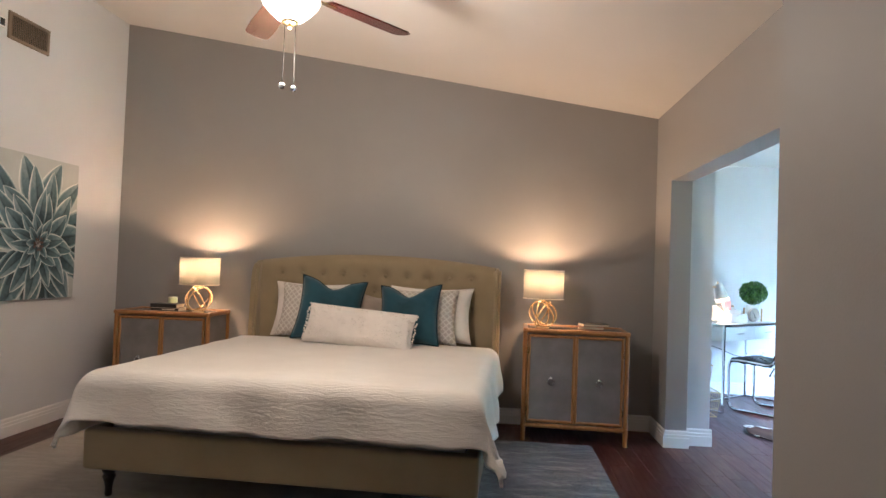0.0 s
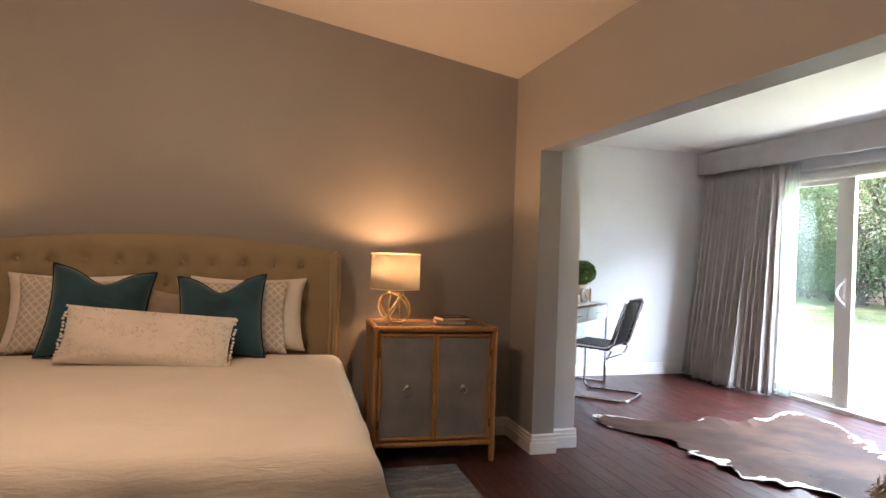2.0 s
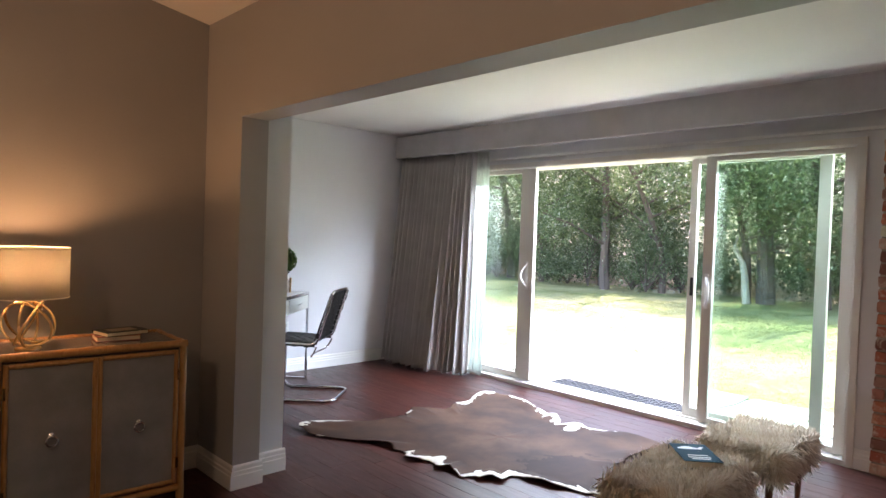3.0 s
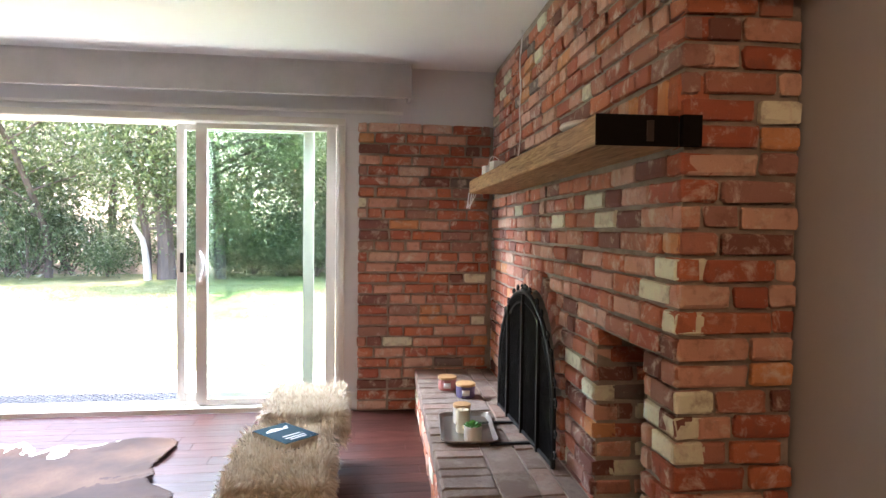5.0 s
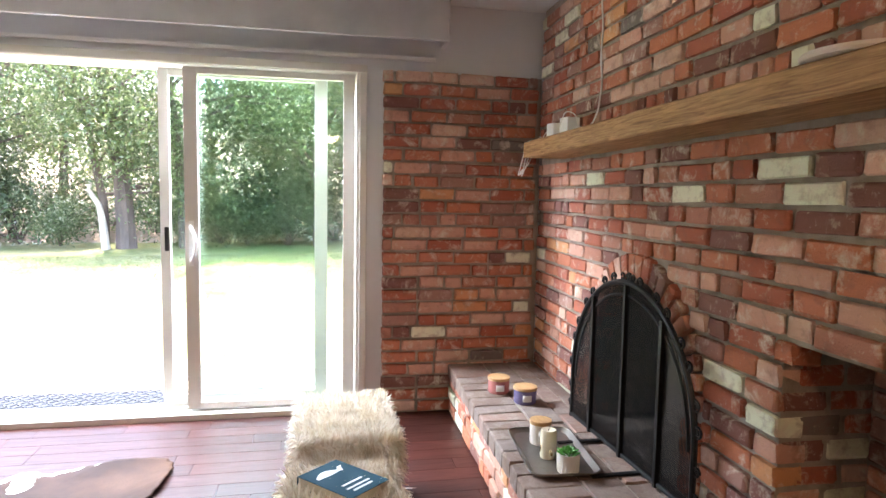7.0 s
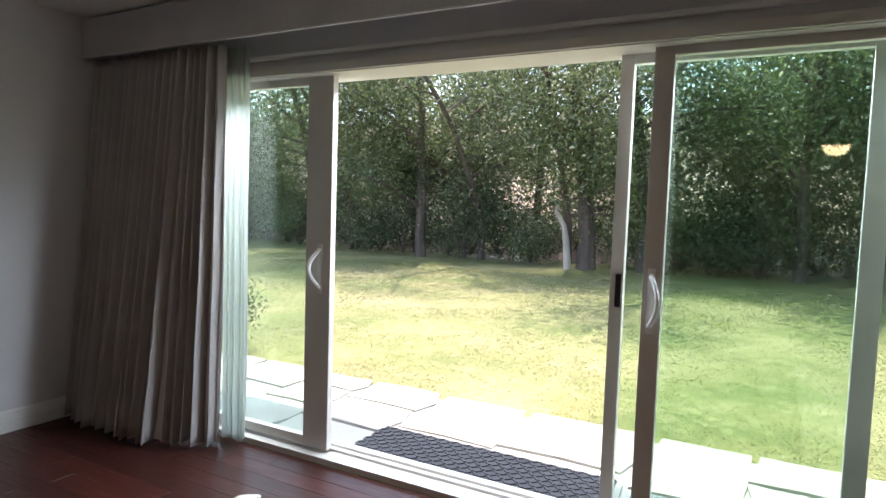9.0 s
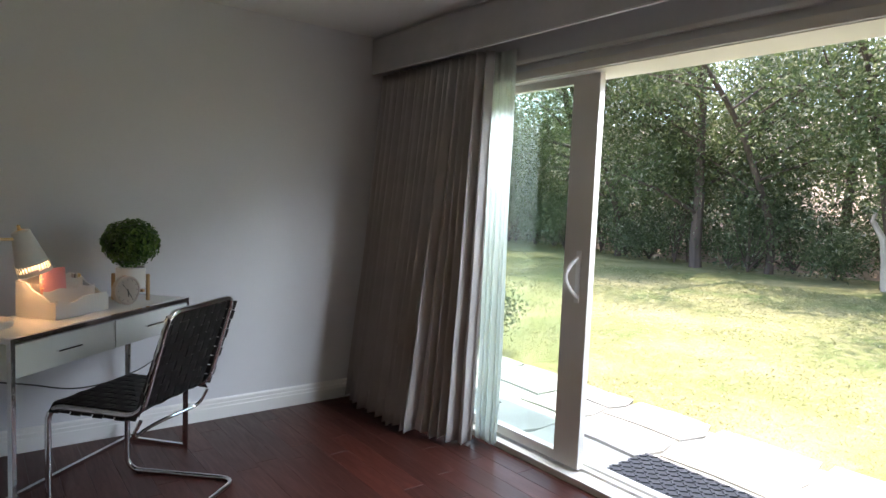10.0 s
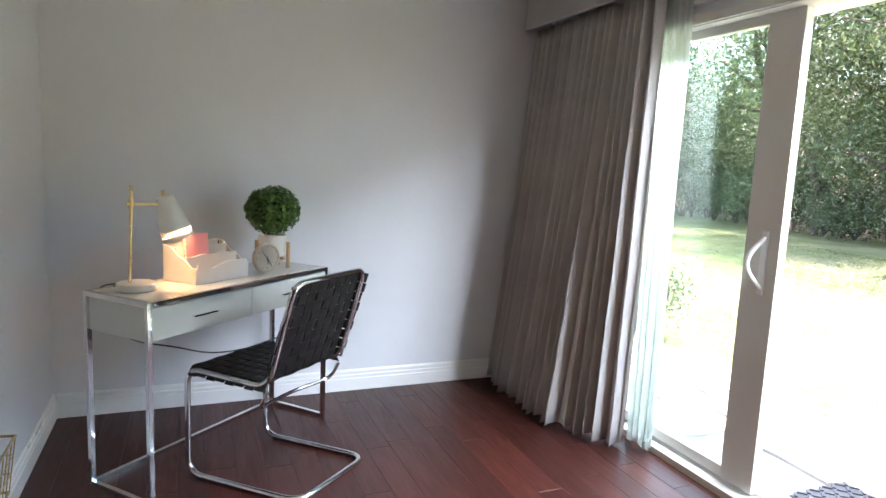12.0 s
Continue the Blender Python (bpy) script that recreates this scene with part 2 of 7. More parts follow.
structure("wall_north", prism(bmesh.new(), XW - 0.15, XE, YN, YN + 0.15), M_ACCENT, "grey painted accent wall behind the bed", "wall")
structure("wall_west", prism(bmesh.new(), XW - 0.15, XW, -1.2, YN), M_WALL, "light grey painted bedroom wall with a vent", "wall")
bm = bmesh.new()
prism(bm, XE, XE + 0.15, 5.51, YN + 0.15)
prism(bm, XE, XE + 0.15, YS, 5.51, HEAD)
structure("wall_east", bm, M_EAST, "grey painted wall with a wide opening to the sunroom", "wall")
bm = bmesh.new()
box(bm, XE + 0.153, SX, 5.60, SY, 0, SCEIL)
structure("wall_sunroom_west", bm, M_WALL, "light grey painted sunroom wall", "wall")
structure("wall_sunroom_north", box(bmesh.new(), XE + 0.15, SD + 0.2, SY, SY + 0.15, 0, 2.6), M_WALL, "light grey painted wall behind the desk", "wall")
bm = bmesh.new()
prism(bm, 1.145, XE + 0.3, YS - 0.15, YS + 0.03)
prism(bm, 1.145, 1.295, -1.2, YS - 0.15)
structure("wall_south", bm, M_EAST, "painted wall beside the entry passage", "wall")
bm = bmesh.new()
prism(bm, XW, -0.75, YS - 0.15, YS)
prism(bm, -0.9, -0.75, -1.2, YS - 0.15)
structure("wall_passage", bm, M_WALL, "painted wall of the entry passage", "wall")
structure("wall_back", prism(bmesh.new(), XW, 1.295, -1.35, -1.2), M_WALL, "painted wall closing the entry passage", "wall")
DOOR_Y0, DOOR_Y1, DOOR_TOP = 3.46, 7.12, 2.06
bm = bmesh.new()
box(bm, SD, SD + 0.2, 1.9, DOOR_Y0, 0, 2.6)
box(bm, SD, SD + 0.2, DOOR_Y1, SY, 0, 2.6)
box(bm, SD, SD + 0.2, DOOR_Y0, DOOR_Y1, DOOR_TOP, 2.6)
structure("wall_sunroom_east", bm, M_WALL, "grey painted wall round the sliding door", "wall")
structure("wall_sunroom_south", box(bmesh.new(), XE + 0.12, SD, 1.9, 2.0, 0, 2.6), M_WALL, "plain wall behind the brick chimney", "wall")
# ceilings
bm = bmesh.new()
t = bmesh.new()
x0, x1 = XW - 0.15, XE + 0.15
vs = [t.verts.new(p) for p in ((x0, -1.35, slope(x0)), (x1, -1.35, slope(x1)), (x1, YN + 0.15, slope(x1)), (x0, YN + 0.15, slope(x0)),
                               (x0, -1.35, slope(x0) + 0.15), (x1, -1.35, slope(x1) + 0.15), (x1, YN + 0.15, slope(x1) + 0.15), (x0, YN + 0.15, slope(x0) + 0.15))]
for f in ((0, 3, 2, 1), (4, 5, 6, 7), (0, 1, 5, 4), (1, 2, 6, 5), (2, 3, 7, 6), (3, 0, 4, 7)):
    t.faces.new([vs[k] for k in f])
merge(bm, t)
structure("ceiling", bm, M_CEIL, "sloped white bedroom ceiling", "ceiling")
structure("ceiling_sunroom", box(bmesh.new(), XE + 0.153, SD + 0.2, 1.9, SY + 0.15, SCEIL, SCEIL + 0.12), M_CEIL, "flat white sunroom ceiling", "ceiling")
structure("roof_eave", box(bmesh.new(), SD + 0.2, 6.70, -1, 9.5, 2.60, 2.70), M_TRIM, "painted roof overhang above the sliding door", "roof")


def baseboard(name, a, b, n):
    """A moulded baseboard from a to b on the floor, proud of the wall along n."""
    a, b, n = Vector((*a, 0)), Vector((*b, 0)), Vector((*n, 0))
    bm = bmesh.new()
    prof = [(0, 0), (0.016, 0), (0.016, 0.07), (0.013, 0.075), (0.013, 0.092), (0.009, 0.097), (0.009, 0.115), (0.003, 0.125), (0, 0.125)]
    r0 = [bm.verts.new(a + n * p + Vector((0, 0, q))) for p, q in prof]
    r1 = [bm.verts.new(b + n * p + Vector((0, 0, q))) for p, q in prof]
    for k in range(len(prof)):
        j = (k + 1) % len(prof)
        bm.faces.new((r0[k], r0[j], r1[j], r1[k]))
    bm.faces.new(r0)
    bm.faces.new(r1[::-1])
    return structure(name, bm, M_TRIM, "white moulded baseboard", "baseboard")


baseboard("baseboard", (XW, YN), (XE, YN), (0, -1))
baseboard("baseboard", (XW, YS), (XW, YN), (1, 0))
baseboard("baseboard", (XE, YN - 0.016), (XE, 5.51 - 0.016), (-1, 0))
baseboard("baseboard", (XE, 5.51), (XE + 0.15 + 0.016, 5.51), (0, -1))
baseboard("baseboard", (XE + 0.15, 5.60), (SX + 0.016, 5.60), (0, -1))
baseboard("baseboard", (SX, 5.60), (SX, SY), (1, 0))
baseboard("baseboard", (SX + 0.016, SY), (SD, SY), (0, -1))
baseboard("baseboard", (SD, 3.33), (SD, 3.45), (-1, 0))

# ---- sliding door ----
door = thing("sliding_door", Matrix.Identity(4), "wide four-panel sliding glass door, partly open, in a beige vinyl frame", "door", kind="structure")
door.name = "door_1"
bm = bmesh.new()
box(bm, SD - 0.012, SD + 0.23, DOOR_Y0, DOOR_Y1, 0.0, 0.035, 0.004)
box(bm, SD + 0.09, SD + 0.11, DOOR_Y0, DOOR_Y1, 0.035, 0.05, 0.002)
box(bm, SD + 0.15, SD + 0.165, DOOR_Y0, DOOR_Y1, 0.035, 0.05, 0.002)
part("sill", bm, M_FRAME, door, "beige vinyl sill with two tracks")
bm = bmesh.new()
box(bm, SD - 0.015, SD + 0.22, DOOR_Y0 + 0.03, DOOR_Y1 - 0.03, DOOR_TOP - 0.045, DOOR_TOP, 0.003)
box(bm, SD - 0.028, SD - 0.004, DOOR_Y0 - 0.03, DOOR_Y1 + 0.03, DOOR_TOP - 0.040, DOOR_TOP + 0.004, 0.004)
part("head_frame", bm, M_FRAME, door)
for y0, y1 in ((DOOR_Y0, DOOR_Y0 + 0.03), (DOOR_Y1 - 0.03, DOOR_Y1)):
    bm = bmesh.new()
    box(bm, SD - 0.015, SD + 0.22, y0, y1, 0.036, DOOR_TOP - 0.002, 0.003)
    yy = (y0 - 0.03, y0 + 0.012) if y0 < 5 else (y1 - 0.012, y1 + 0.03)
    box(bm, SD - 0.028, SD - 0.004, *yy, 0.0, DOOR_TOP - 0.041, 0.004)
    part("jamb", bm, M_FRAME, door)


def door_panel(x, y0, y1, stile0, stile1, bottom=0.09, top=0.05):
    z0, z1 = 0.05, 2.015
    pan = part("panel", box(bmesh.new(), x, x + 0.04, y0, y0 + stile0, z0, z1, 0.003), M_FRAME, door)
    pan.name = "door_panel"
    for b in ((y1 - stile1, y1, z0, z1), (y0 + stile0, y1 - stile1, z0, z0 + bottom), (y0 + stile0, y1 - stile1, z1 - top, z1)):
        part("rail", box(bmesh.new(), x + 0.001, x + 0.039, *b, 0.003), M_FRAME, pan)
    g = part("pane", box(bmesh.new(), x + 0.014, x + 0.026, y0 + stile0 - 0.005, y1 - stile1 + 0.005, z0 + bottom - 0.005, z1 - top + 0.005), M_GLASS, pan, "green-tinted glass pane")
    g.visible_shadow = False
    return pan


pr = door_panel(SD + 0.05, 3.495, 4.455, 0.068, 0.075, 0.035, 0.035)
po = door_panel(SD + 0.135, 3.655, 4.605, 0.075, 0.055, 0.06, 0.04)
pl = door_panel(SD + 0.05, 6.035, 7.08, 0.165, 0.10, 0.05, 0.04)


def pull(panel, x, y, z, out):
    """A bowed white pull handle on its plate."""
    bm = bmesh.new()
    box(bm, x - 0.008, x, y - 0.014, y + 0.014, z - 0.13, z + 0.13, 0.003)
    path = [(x - 0.004, y, z - 0.10)]
    for k in range(9):
        a = k / 8
        path.append((x - 0.008 - 0.045 * math.sin(math.pi * a), y + out * 0.035 * math.sin(math.pi * a), z - 0.10 + 0.20 * a))
    path.append((x - 0.004, y, z + 0.10))
    pipe(bm, path, 0.010, 8)
    part("handle", bm, M_WHITEPLASTIC, panel, "white bowed pull handle", True)


pull(pl, SD + 0.05, 6.10, 1.02, 1)
pull(pr, SD + 0.05, 4.42, 1.02, -1)
part("latch", box(bmesh.new(), SD + 0.129, SD + 0.136, 4.558, 4.582, 0.97, 1.11, 0.005), M_BLACK, po, "black recessed latch")

# valance and curtains
M_CURTAIN = cloth("curtain_cloth", (0.48, 0.445, 0.44), 900, 0.2, 0.75)
M_VALANCE = cloth("valance_cloth", (0.44, 0.42, 0.42), 900, 0.15, 0.8)
val = thing("valance", Matrix.Identity(4), "upholstered grey fabric valance box above the sliding door", "valance")
VX, VY0, VZ = 4.745, 2.98, 2.19
bm = bmesh.new()
box(bm, VX, VX + 0.02, VY0, SY - 0.002, VZ, SCEIL - 0.02, 0.004)
box(bm, VX + 0.0205, SD, VY0, VY0 + 0.02, VZ, SCEIL - 0.02, 0.004)
part("face_board", bm, M_VALANCE, val)
bm = bmesh.new()
pipe(bm, [(VX - 0.002, VY0, VZ + 0.002), (VX - 0.002, SY - 0.01, VZ + 0.002)], 0.004, 6)
pipe(bm, [(VX - 0.002, VY0, SCEIL - 0.022), (VX - 0.002, SY - 0.01, SCEIL - 0.022)], 0.004, 6)
part("piping", bm, cloth("piping_cloth", (0.5, 0.48, 0.48)), val)
part("curtain_track", box(bmesh.new(), SD - 0.03, SD - 0.002, VY0 + 0.05, SY - 0.01, 2.105, 2.125, 0.003), M_WHITEPLASTIC, val, "thin white curtain track")


def curtain(name, y0, y1, foot, folds, material, label, amp=0.03, top_x=4.85, nz=26, seed=3, thick=0.003):
    rnd = random.Random(seed)
    ny = folds * 16
    ph = [rnd.uniform(-0.5, 0.5) for _ in range(folds + 2)]
    am = [rnd.uniform(0.55, 1.25) for _ in range(folds + 2)]
    bm = bmesh.new()
    grid = []
    for i in range(nz + 1):
        f = i / nz
        z = 2.19 * (1 - f) + 0.006 * f
        row = []
        for j in range(ny + 1):
            s = j / ny
            y = y0 + (y1 - y0) * s
            k = s * folds
            q = int(k)
            wob = ph[q] * (1 - k + q) + ph[q + 1] * (k - q)
            a = amp * (0.62 + 0.55 * f) * am[q]
            wave = 1 - 2 * abs(math.sin(math.pi * k + wob * (0.15 + 0.9 * f))) ** 0.7 + 0.2 * math.sin(4 * math.pi * k + 3 * wob * f)
            fx = foot[0] + (foot[1] - foot[0]) * min(1.0, s / 0.3)
            x = top_x + (fx - top_x) * f ** 1.15 + a * wave + 0.012 * noise.noise((y * 3, z * 1.5, seed)) * f
            yy = y + 0.018 * f * math.cos(2 * math.pi * k + 2 * wob)
            row.append(bm.verts.new((x, min(yy, SY - 0.006), z + (0.012 * math.sin(2 * math.pi * k * 0.37 + seed) if i == nz else 0) + (0.012 if i == nz else 0))))
        grid.append(row)
    for a, b in zip(grid, grid[1:]):
        for j in range(ny):
            bm.faces.new((a[j], a[j + 1], b[j + 1], b[j]))
    ob = part(name, bm, material, smooth=True)
    sol = ob.modifiers.new("thickness", "SOLIDIFY")
    sol.thickness = thick
    return tagged(ob, label, "curtain")


M_SHEER, nt, p = nodes_of("sheer_cloth")
tl = add(nt, "ShaderNodeBsdfTranslucent")
tl.inputs[0].default_value = (0.85, 0.9, 0.86, 1)
tp = add(nt, "ShaderNodeBsdfTransparent")
df = add(nt, "ShaderNodeBsdfDiffuse")
df.inputs[0].default_value = (0.8, 0.82, 0.8, 1)
m1, m2 = add(nt, "ShaderNodeMixShader", Fac=0.5), add(nt, "ShaderNodeMixShader")
nt.links.new(ramp(nt, noise_tex(nt, coords(nt, (1, 1, 0.02)), 90, 2), [(0.3, (0.12,) * 3), (0.7, (0.3,) * 3)]), m2.inputs[0])
nt.links.new(df.outputs[0], m1.inputs[1])
nt.links.new(tl.outputs[0], m1.inputs[2])
nt.links.new(m1.outputs[0], m2.inputs[1])
nt.links.new(tp.outputs[0], m2.inputs[2])
nt.links.new(m2.outputs[0], nt.nodes["Material Output"].inputs[0])
curtain("curtain", 6.66, SY - 0.015, (4.80, 4.63), 19, M_CURTAIN, "full-length grey pleated curtain drawn beside the sliding door", 0.058, 4.835)
curtain("sheer_curtain", 6.54, 6.72, (4.90, 4.90), 4, M_SHEER, "white sheer curtain edge behind the grey curtain", 0.012, 4.895, seed=8, thick=0.001)

# ---- outside ----
M_STONE = paint("flagstone", (0.36, 0.345, 0.315), 0.75, 0.18, 60, 0.5)
M_MORTAR_OUT = paint("patio_mortar", (0.40, 0.39, 0.36), 0.9, 0.1, 120, 0.6)


def grass_material(name):
    m, nt, p = nodes_of(name)
    v = coords(nt, world_space=True)
    big = noise_tex(nt, v, 0.55, 4)
    mid = noise_tex(nt, v, 6, 4)
    c = ramp(nt, big, [(0.34, (0.10, 0.125, 0.036)), (0.5, (0.17, 0.165, 0.062)), (0.66, (0.25, 0.22, 0.105))])
    c = mix(nt, c, (0.31, 0.27, 0.14), ramp(nt, mid, [(0.5, (0, 0, 0)), (0.75, (0.7,) * 3)]))
    c = mix(nt, c, (0.10, 0.14, 0.035), ramp(nt, noise_tex(nt, v, 35, 3), [(0.5, (0, 0, 0)), (0.8, (0.5,) * 3)]))
    nt.links.new(c, p.inputs["Base Color"])
    p.inputs["Roughness"].default_value = 0.8
    p.inputs["Specular IOR Level"].default_value = 0.2
    bump(nt, p, noise_tex(nt, v, 60, 4), 0.35, 0.02)
    return m


M_GRASS = grass_material("lawn_grass")


def lawn_height(x, y):
    rise = max(0.0, x - 6.4)
    return -0.085 + 0.012 * rise * math.sin(y * 0.3 + 1) * 0.3 + 0.02 * noise.noise((x * 0.7, y * 0.7, 0))


bm = bmesh.new()
xs = [5.0 + 0.5 * k for k in range(50)] + [35, 60, 120, 400, 1500]
ys = [-1500, -400, -100, -30] + [-14 + 0.8 * k for k in range(60)] + [50, 120, 400, 1500]
rows = [[bm.verts.new((x, y, lawn_height(min(x, 30), y) if -14 < y < 34 else -0.085)) for y in ys] for x in xs]
for a, b in zip(rows, rows[1:]):
    for j in range(len(ys) - 1):
        bm.faces.new((a[j], a[j + 1], b[j + 1], b[j]))
bm2 = [bm.verts.new(p) for p in ((5.0, -1500, -0.4), (5.0, 1500, -0.4), (-1500, 1500, -0.4), (-1500, -1500, -0.4))]
bm.faces.new(bm2)
structure("ground", bm, M_GRASS, "sunlit lawn with dry yellow patches reaching the trees", "lawn")
# patio: mortar bed with flagstones
bm = bmesh.new()
box(bm, SD + 0.2, 6.40, -1.0, 10.0, -0.30, -0.062)
patio = structure("patio", bm, M_MORTAR_OUT, "pale flagstone patio strip along the house", "patio")
rnd = random.Random(5)
y = -1.0
while y < 10.0:
    w = rnd.uniform(0.45, 0.8)
    x = SD + 0.21
    while x < 6.42:
        d = rnd.uniform(0.36, 0.66)
        if x + d > 6.2:
            d = 6.50 - x
        g = 0.018
        o = rnd.uniform(-0.05, 0.05)
        corners = [(x + g, y + g + o), (x + d * 0.5, y + g - 0.03), (x + d - g, y + g + rnd.uniform(-0.06, 0.06)), (x + d - g + rnd.uniform(-0.02, 0.02), y + w * 0.55),
                   (x + d - g, y + w - g + rnd.uniform(-0.05, 0.04)), (x + d * 0.45, y + w - g - 0.02), (x + g, y + w - g + o * 0.5), (x + g + 0.02, y + w * 0.5)]
        bm = extrude_poly(bmesh.new(), corners, -0.064, -0.046 + rnd.uniform(-0.003, 0.004))
        part("flagstone", bm, M_STONE, patio)
        x += d
    y += w
# door mat with a raised weave
mat_thing = thing("door_mat", pose(0, 0, -0.046), "dark grey rubber door mat with a basket-weave relief", "door mat")
part("base", box(bmesh.new(), 5.30, 5.68, 4.66, 6.10, 0.0, 0.010, 0.004), paint("mat_rubber", (0.045, 0.045, 0.05), 0.7, 0.2, 300, 0.4), mat_thing)
bm = bmesh.new()
for i in range(9):
    for j in range(34):
        a = 45 if (i + j) % 2 else -45
        box(bm, -0.02, 0.02, -0.007, 0.007, 0, 0.007, m=pose(5.325 + i * 0.041, 4.685 + j * 0.0425, 0.0095, 0, 0, a))
part("weave", bm, bpy.data.materials["mat_rubber"], mat_thing)

# ---- bedroom things ----
M_UPHOLSTERY = cloth("olive_linen", (0.30, 0.245, 0.15), 800, 0.3, 0.85, 0.0, 0.3)
M_DUVET = cloth("white_duvet_cloth", (0.80, 0.77, 0.73), 600, 0.25, 0.9, 0.30, 0.1, 0.03, (0.5, 2.6, 2.6), 20)
M_BLACKWOOD = paint("black_lacquered_wood", (0.012, 0.010, 0.009), 0.3, 0.1)


def sheet_mesh(bm, grid):
    for a, b in zip(grid, grid[1:]):
        for j in range(len(a) - 1):
            bm.faces.new((a[j], a[j + 1], b[j + 1], b[j]))
    return bm


BED = pose(-0.385, 5.90, 0, 0, 0, -2.4)
bed = thing("bed", BED, "olive upholstered wingback bed with a button-tufted headboard", "bed")
BW = 1.012
# tufted headboard panel, arched along its top
buttons = []
for r in range(5):
    for k in range(10 - r % 2):
        buttons.append((-0.78 + 1.56 * (k + 0.5 * (r % 2)) / 9, 1.155 - 0.125 * r))


def arch_top(x):
    return 1.245 + 0.075 * (1 - (x / BW) ** 2)


bm = bmesh.new()
grid = []
for i in range(41):
    row = []
    for j in range(121):
        x = -BW + 0.05 + (2 * BW - 0.10) * j / 120
        f = i / 40
        z = 0.30 + (arch_top(x) - 0.30) * f
        dip = sum(math.exp(-((x - bx) ** 2 + (z - bz) ** 2) / 0.0009) for bx, bz in buttons if abs(x - bx) < 0.12 and abs(z - bz) < 0.12)
        edge = max(0.0, (f - 0.93) / 0.07)
        row.append(bm.verts.new((x, -0.115 + 0.032 * min(1, dip) + 0.05 * edge ** 2, z)))
    grid.append(row)
sheet_mesh(bm, grid)
back = []
for i in (0, 1):
    back.append([bm.verts.new((-BW + 0.05 + (2 * BW - 0.10) * j / 120, -0.005, 0.30 if i == 0 else arch_top(-BW + 0.05 + (2 * BW - 0.10) * j / 120))) for j in range(121)])
sheet_mesh(bm, [grid[-1], back[1]])
sheet_mesh(bm, back)
hb = part("headboard", bm, M_UPHOLSTERY, bed, "button-tufted headboard with an arched top", True)
for bx, bz in buttons:
    t = bmesh.new()
    bmesh.ops.create_uvsphere(t, u_segments=10, v_segments=6, radius=0.014)
    part("button", t, M_UPHOLSTERY, hb, "", True, Matrix.Translation((bx, -0.098, bz)) @ Matrix.Diagonal((1, 0.5, 1, 1)))
for side in (-1, 1):
    outline = [(0.0, 0.03), (-0.20, 0.03), (-0.215, 0.30), (-0.21, 0.70), (-0.20, 0.95), (-0.19, 1.12), (-0.17, 1.19), (-0.13, 1.235), (-0.07, 1.25), (0.0, 1.25)]
    t = bmesh.new()
    lo = [t.verts.new((0, y, z)) for y, z in outline]
    t.faces.new(lo)
    ex = bmesh.ops.extrude_face_region(t, geom=t.faces[:])
    bmesh.ops.translate(t, verts=[v for v in ex["geom"] if isinstance(v, bmesh.types.BMVert)], vec=(0.062, 0, 0))
    bmesh.ops.bevel(t, geom=t.edges[:], offset=0.02, segments=3, affect="EDGES")
    part("wing", t, M_UPHOLSTERY, bed, "", True, Matrix.Translation((side * BW - (0.062 if side > 0 else 0.0), 0, 0)))
part("foot_rail", box(bmesh.new(), -BW + 0.01, BW - 0.01, -2.11, -2.03, 0.162, 0.364, 0.022, 3), M_UPHOLSTERY, bed, "", True)
for side in (-1, 1):
    x0, x1 = sorted((side * (BW - 0.012), side * (BW - 0.082)))
    part("side_rail", box(bmesh.new(), x0, x1, -2.028, -0.22, 0.162, 0.362, 0.02, 3), M_UPHOLSTERY, bed, "", True)
    part("leg", lathe(bmesh.new(), [(0.016, 0.012), (0.019, 0.02), (0.017, 0.05), (0.024, 0.085), (0.034, 0.11), (0.026, 0.125), (0.036, 0.14), (0.036, 0.165)], 20, Matrix.Translation((side * 0.90, -2.03, 0))), M_BLACKWOOD, bed, "black turned wooden leg", True)
    part("leg", box(bmesh.new(), -0.025, 0.025, -0.03, 0.03, 0.012, 0.31, 0.004, m=Matrix.Translation((side * 0.88, -0.06, 0))), M_BLACKWOOD, bed)
mattress = tagged(part("mattress", box(bmesh.new(), -BW + 0.09, BW - 0.09, -2.01, -0.14, 0.30, 0.60, 0.05, 4), cloth("mattress_cloth", (0.7, 0.69, 0.66)), None, "", True, BED), "white mattress under the duvet on the bed", "mattress")
part("slats", box(bmesh.new(), -BW + 0.09, BW - 0.09, -2.02, -0.13, 0.26, 0.298), M_BLACKWOOD, bed)


def fall(s, half, drop, r=0.085):
    """Runs along a cloth from a bed's middle over its edge: how far out, and how far down."""
    a = abs(s)
    flat = half - r
    if a <= flat:
        out, down = a, 0.0
    elif a <= flat + r * math.pi / 2:
        k = (a - flat) / r
        out, down = flat + r * math.sin(k), r * (1 - math.cos(k))
    else:
        rest = a - flat - r * math.pi / 2
        out, down = half + rest * 0.10, r + rest
    return math.copysign(out, s), down


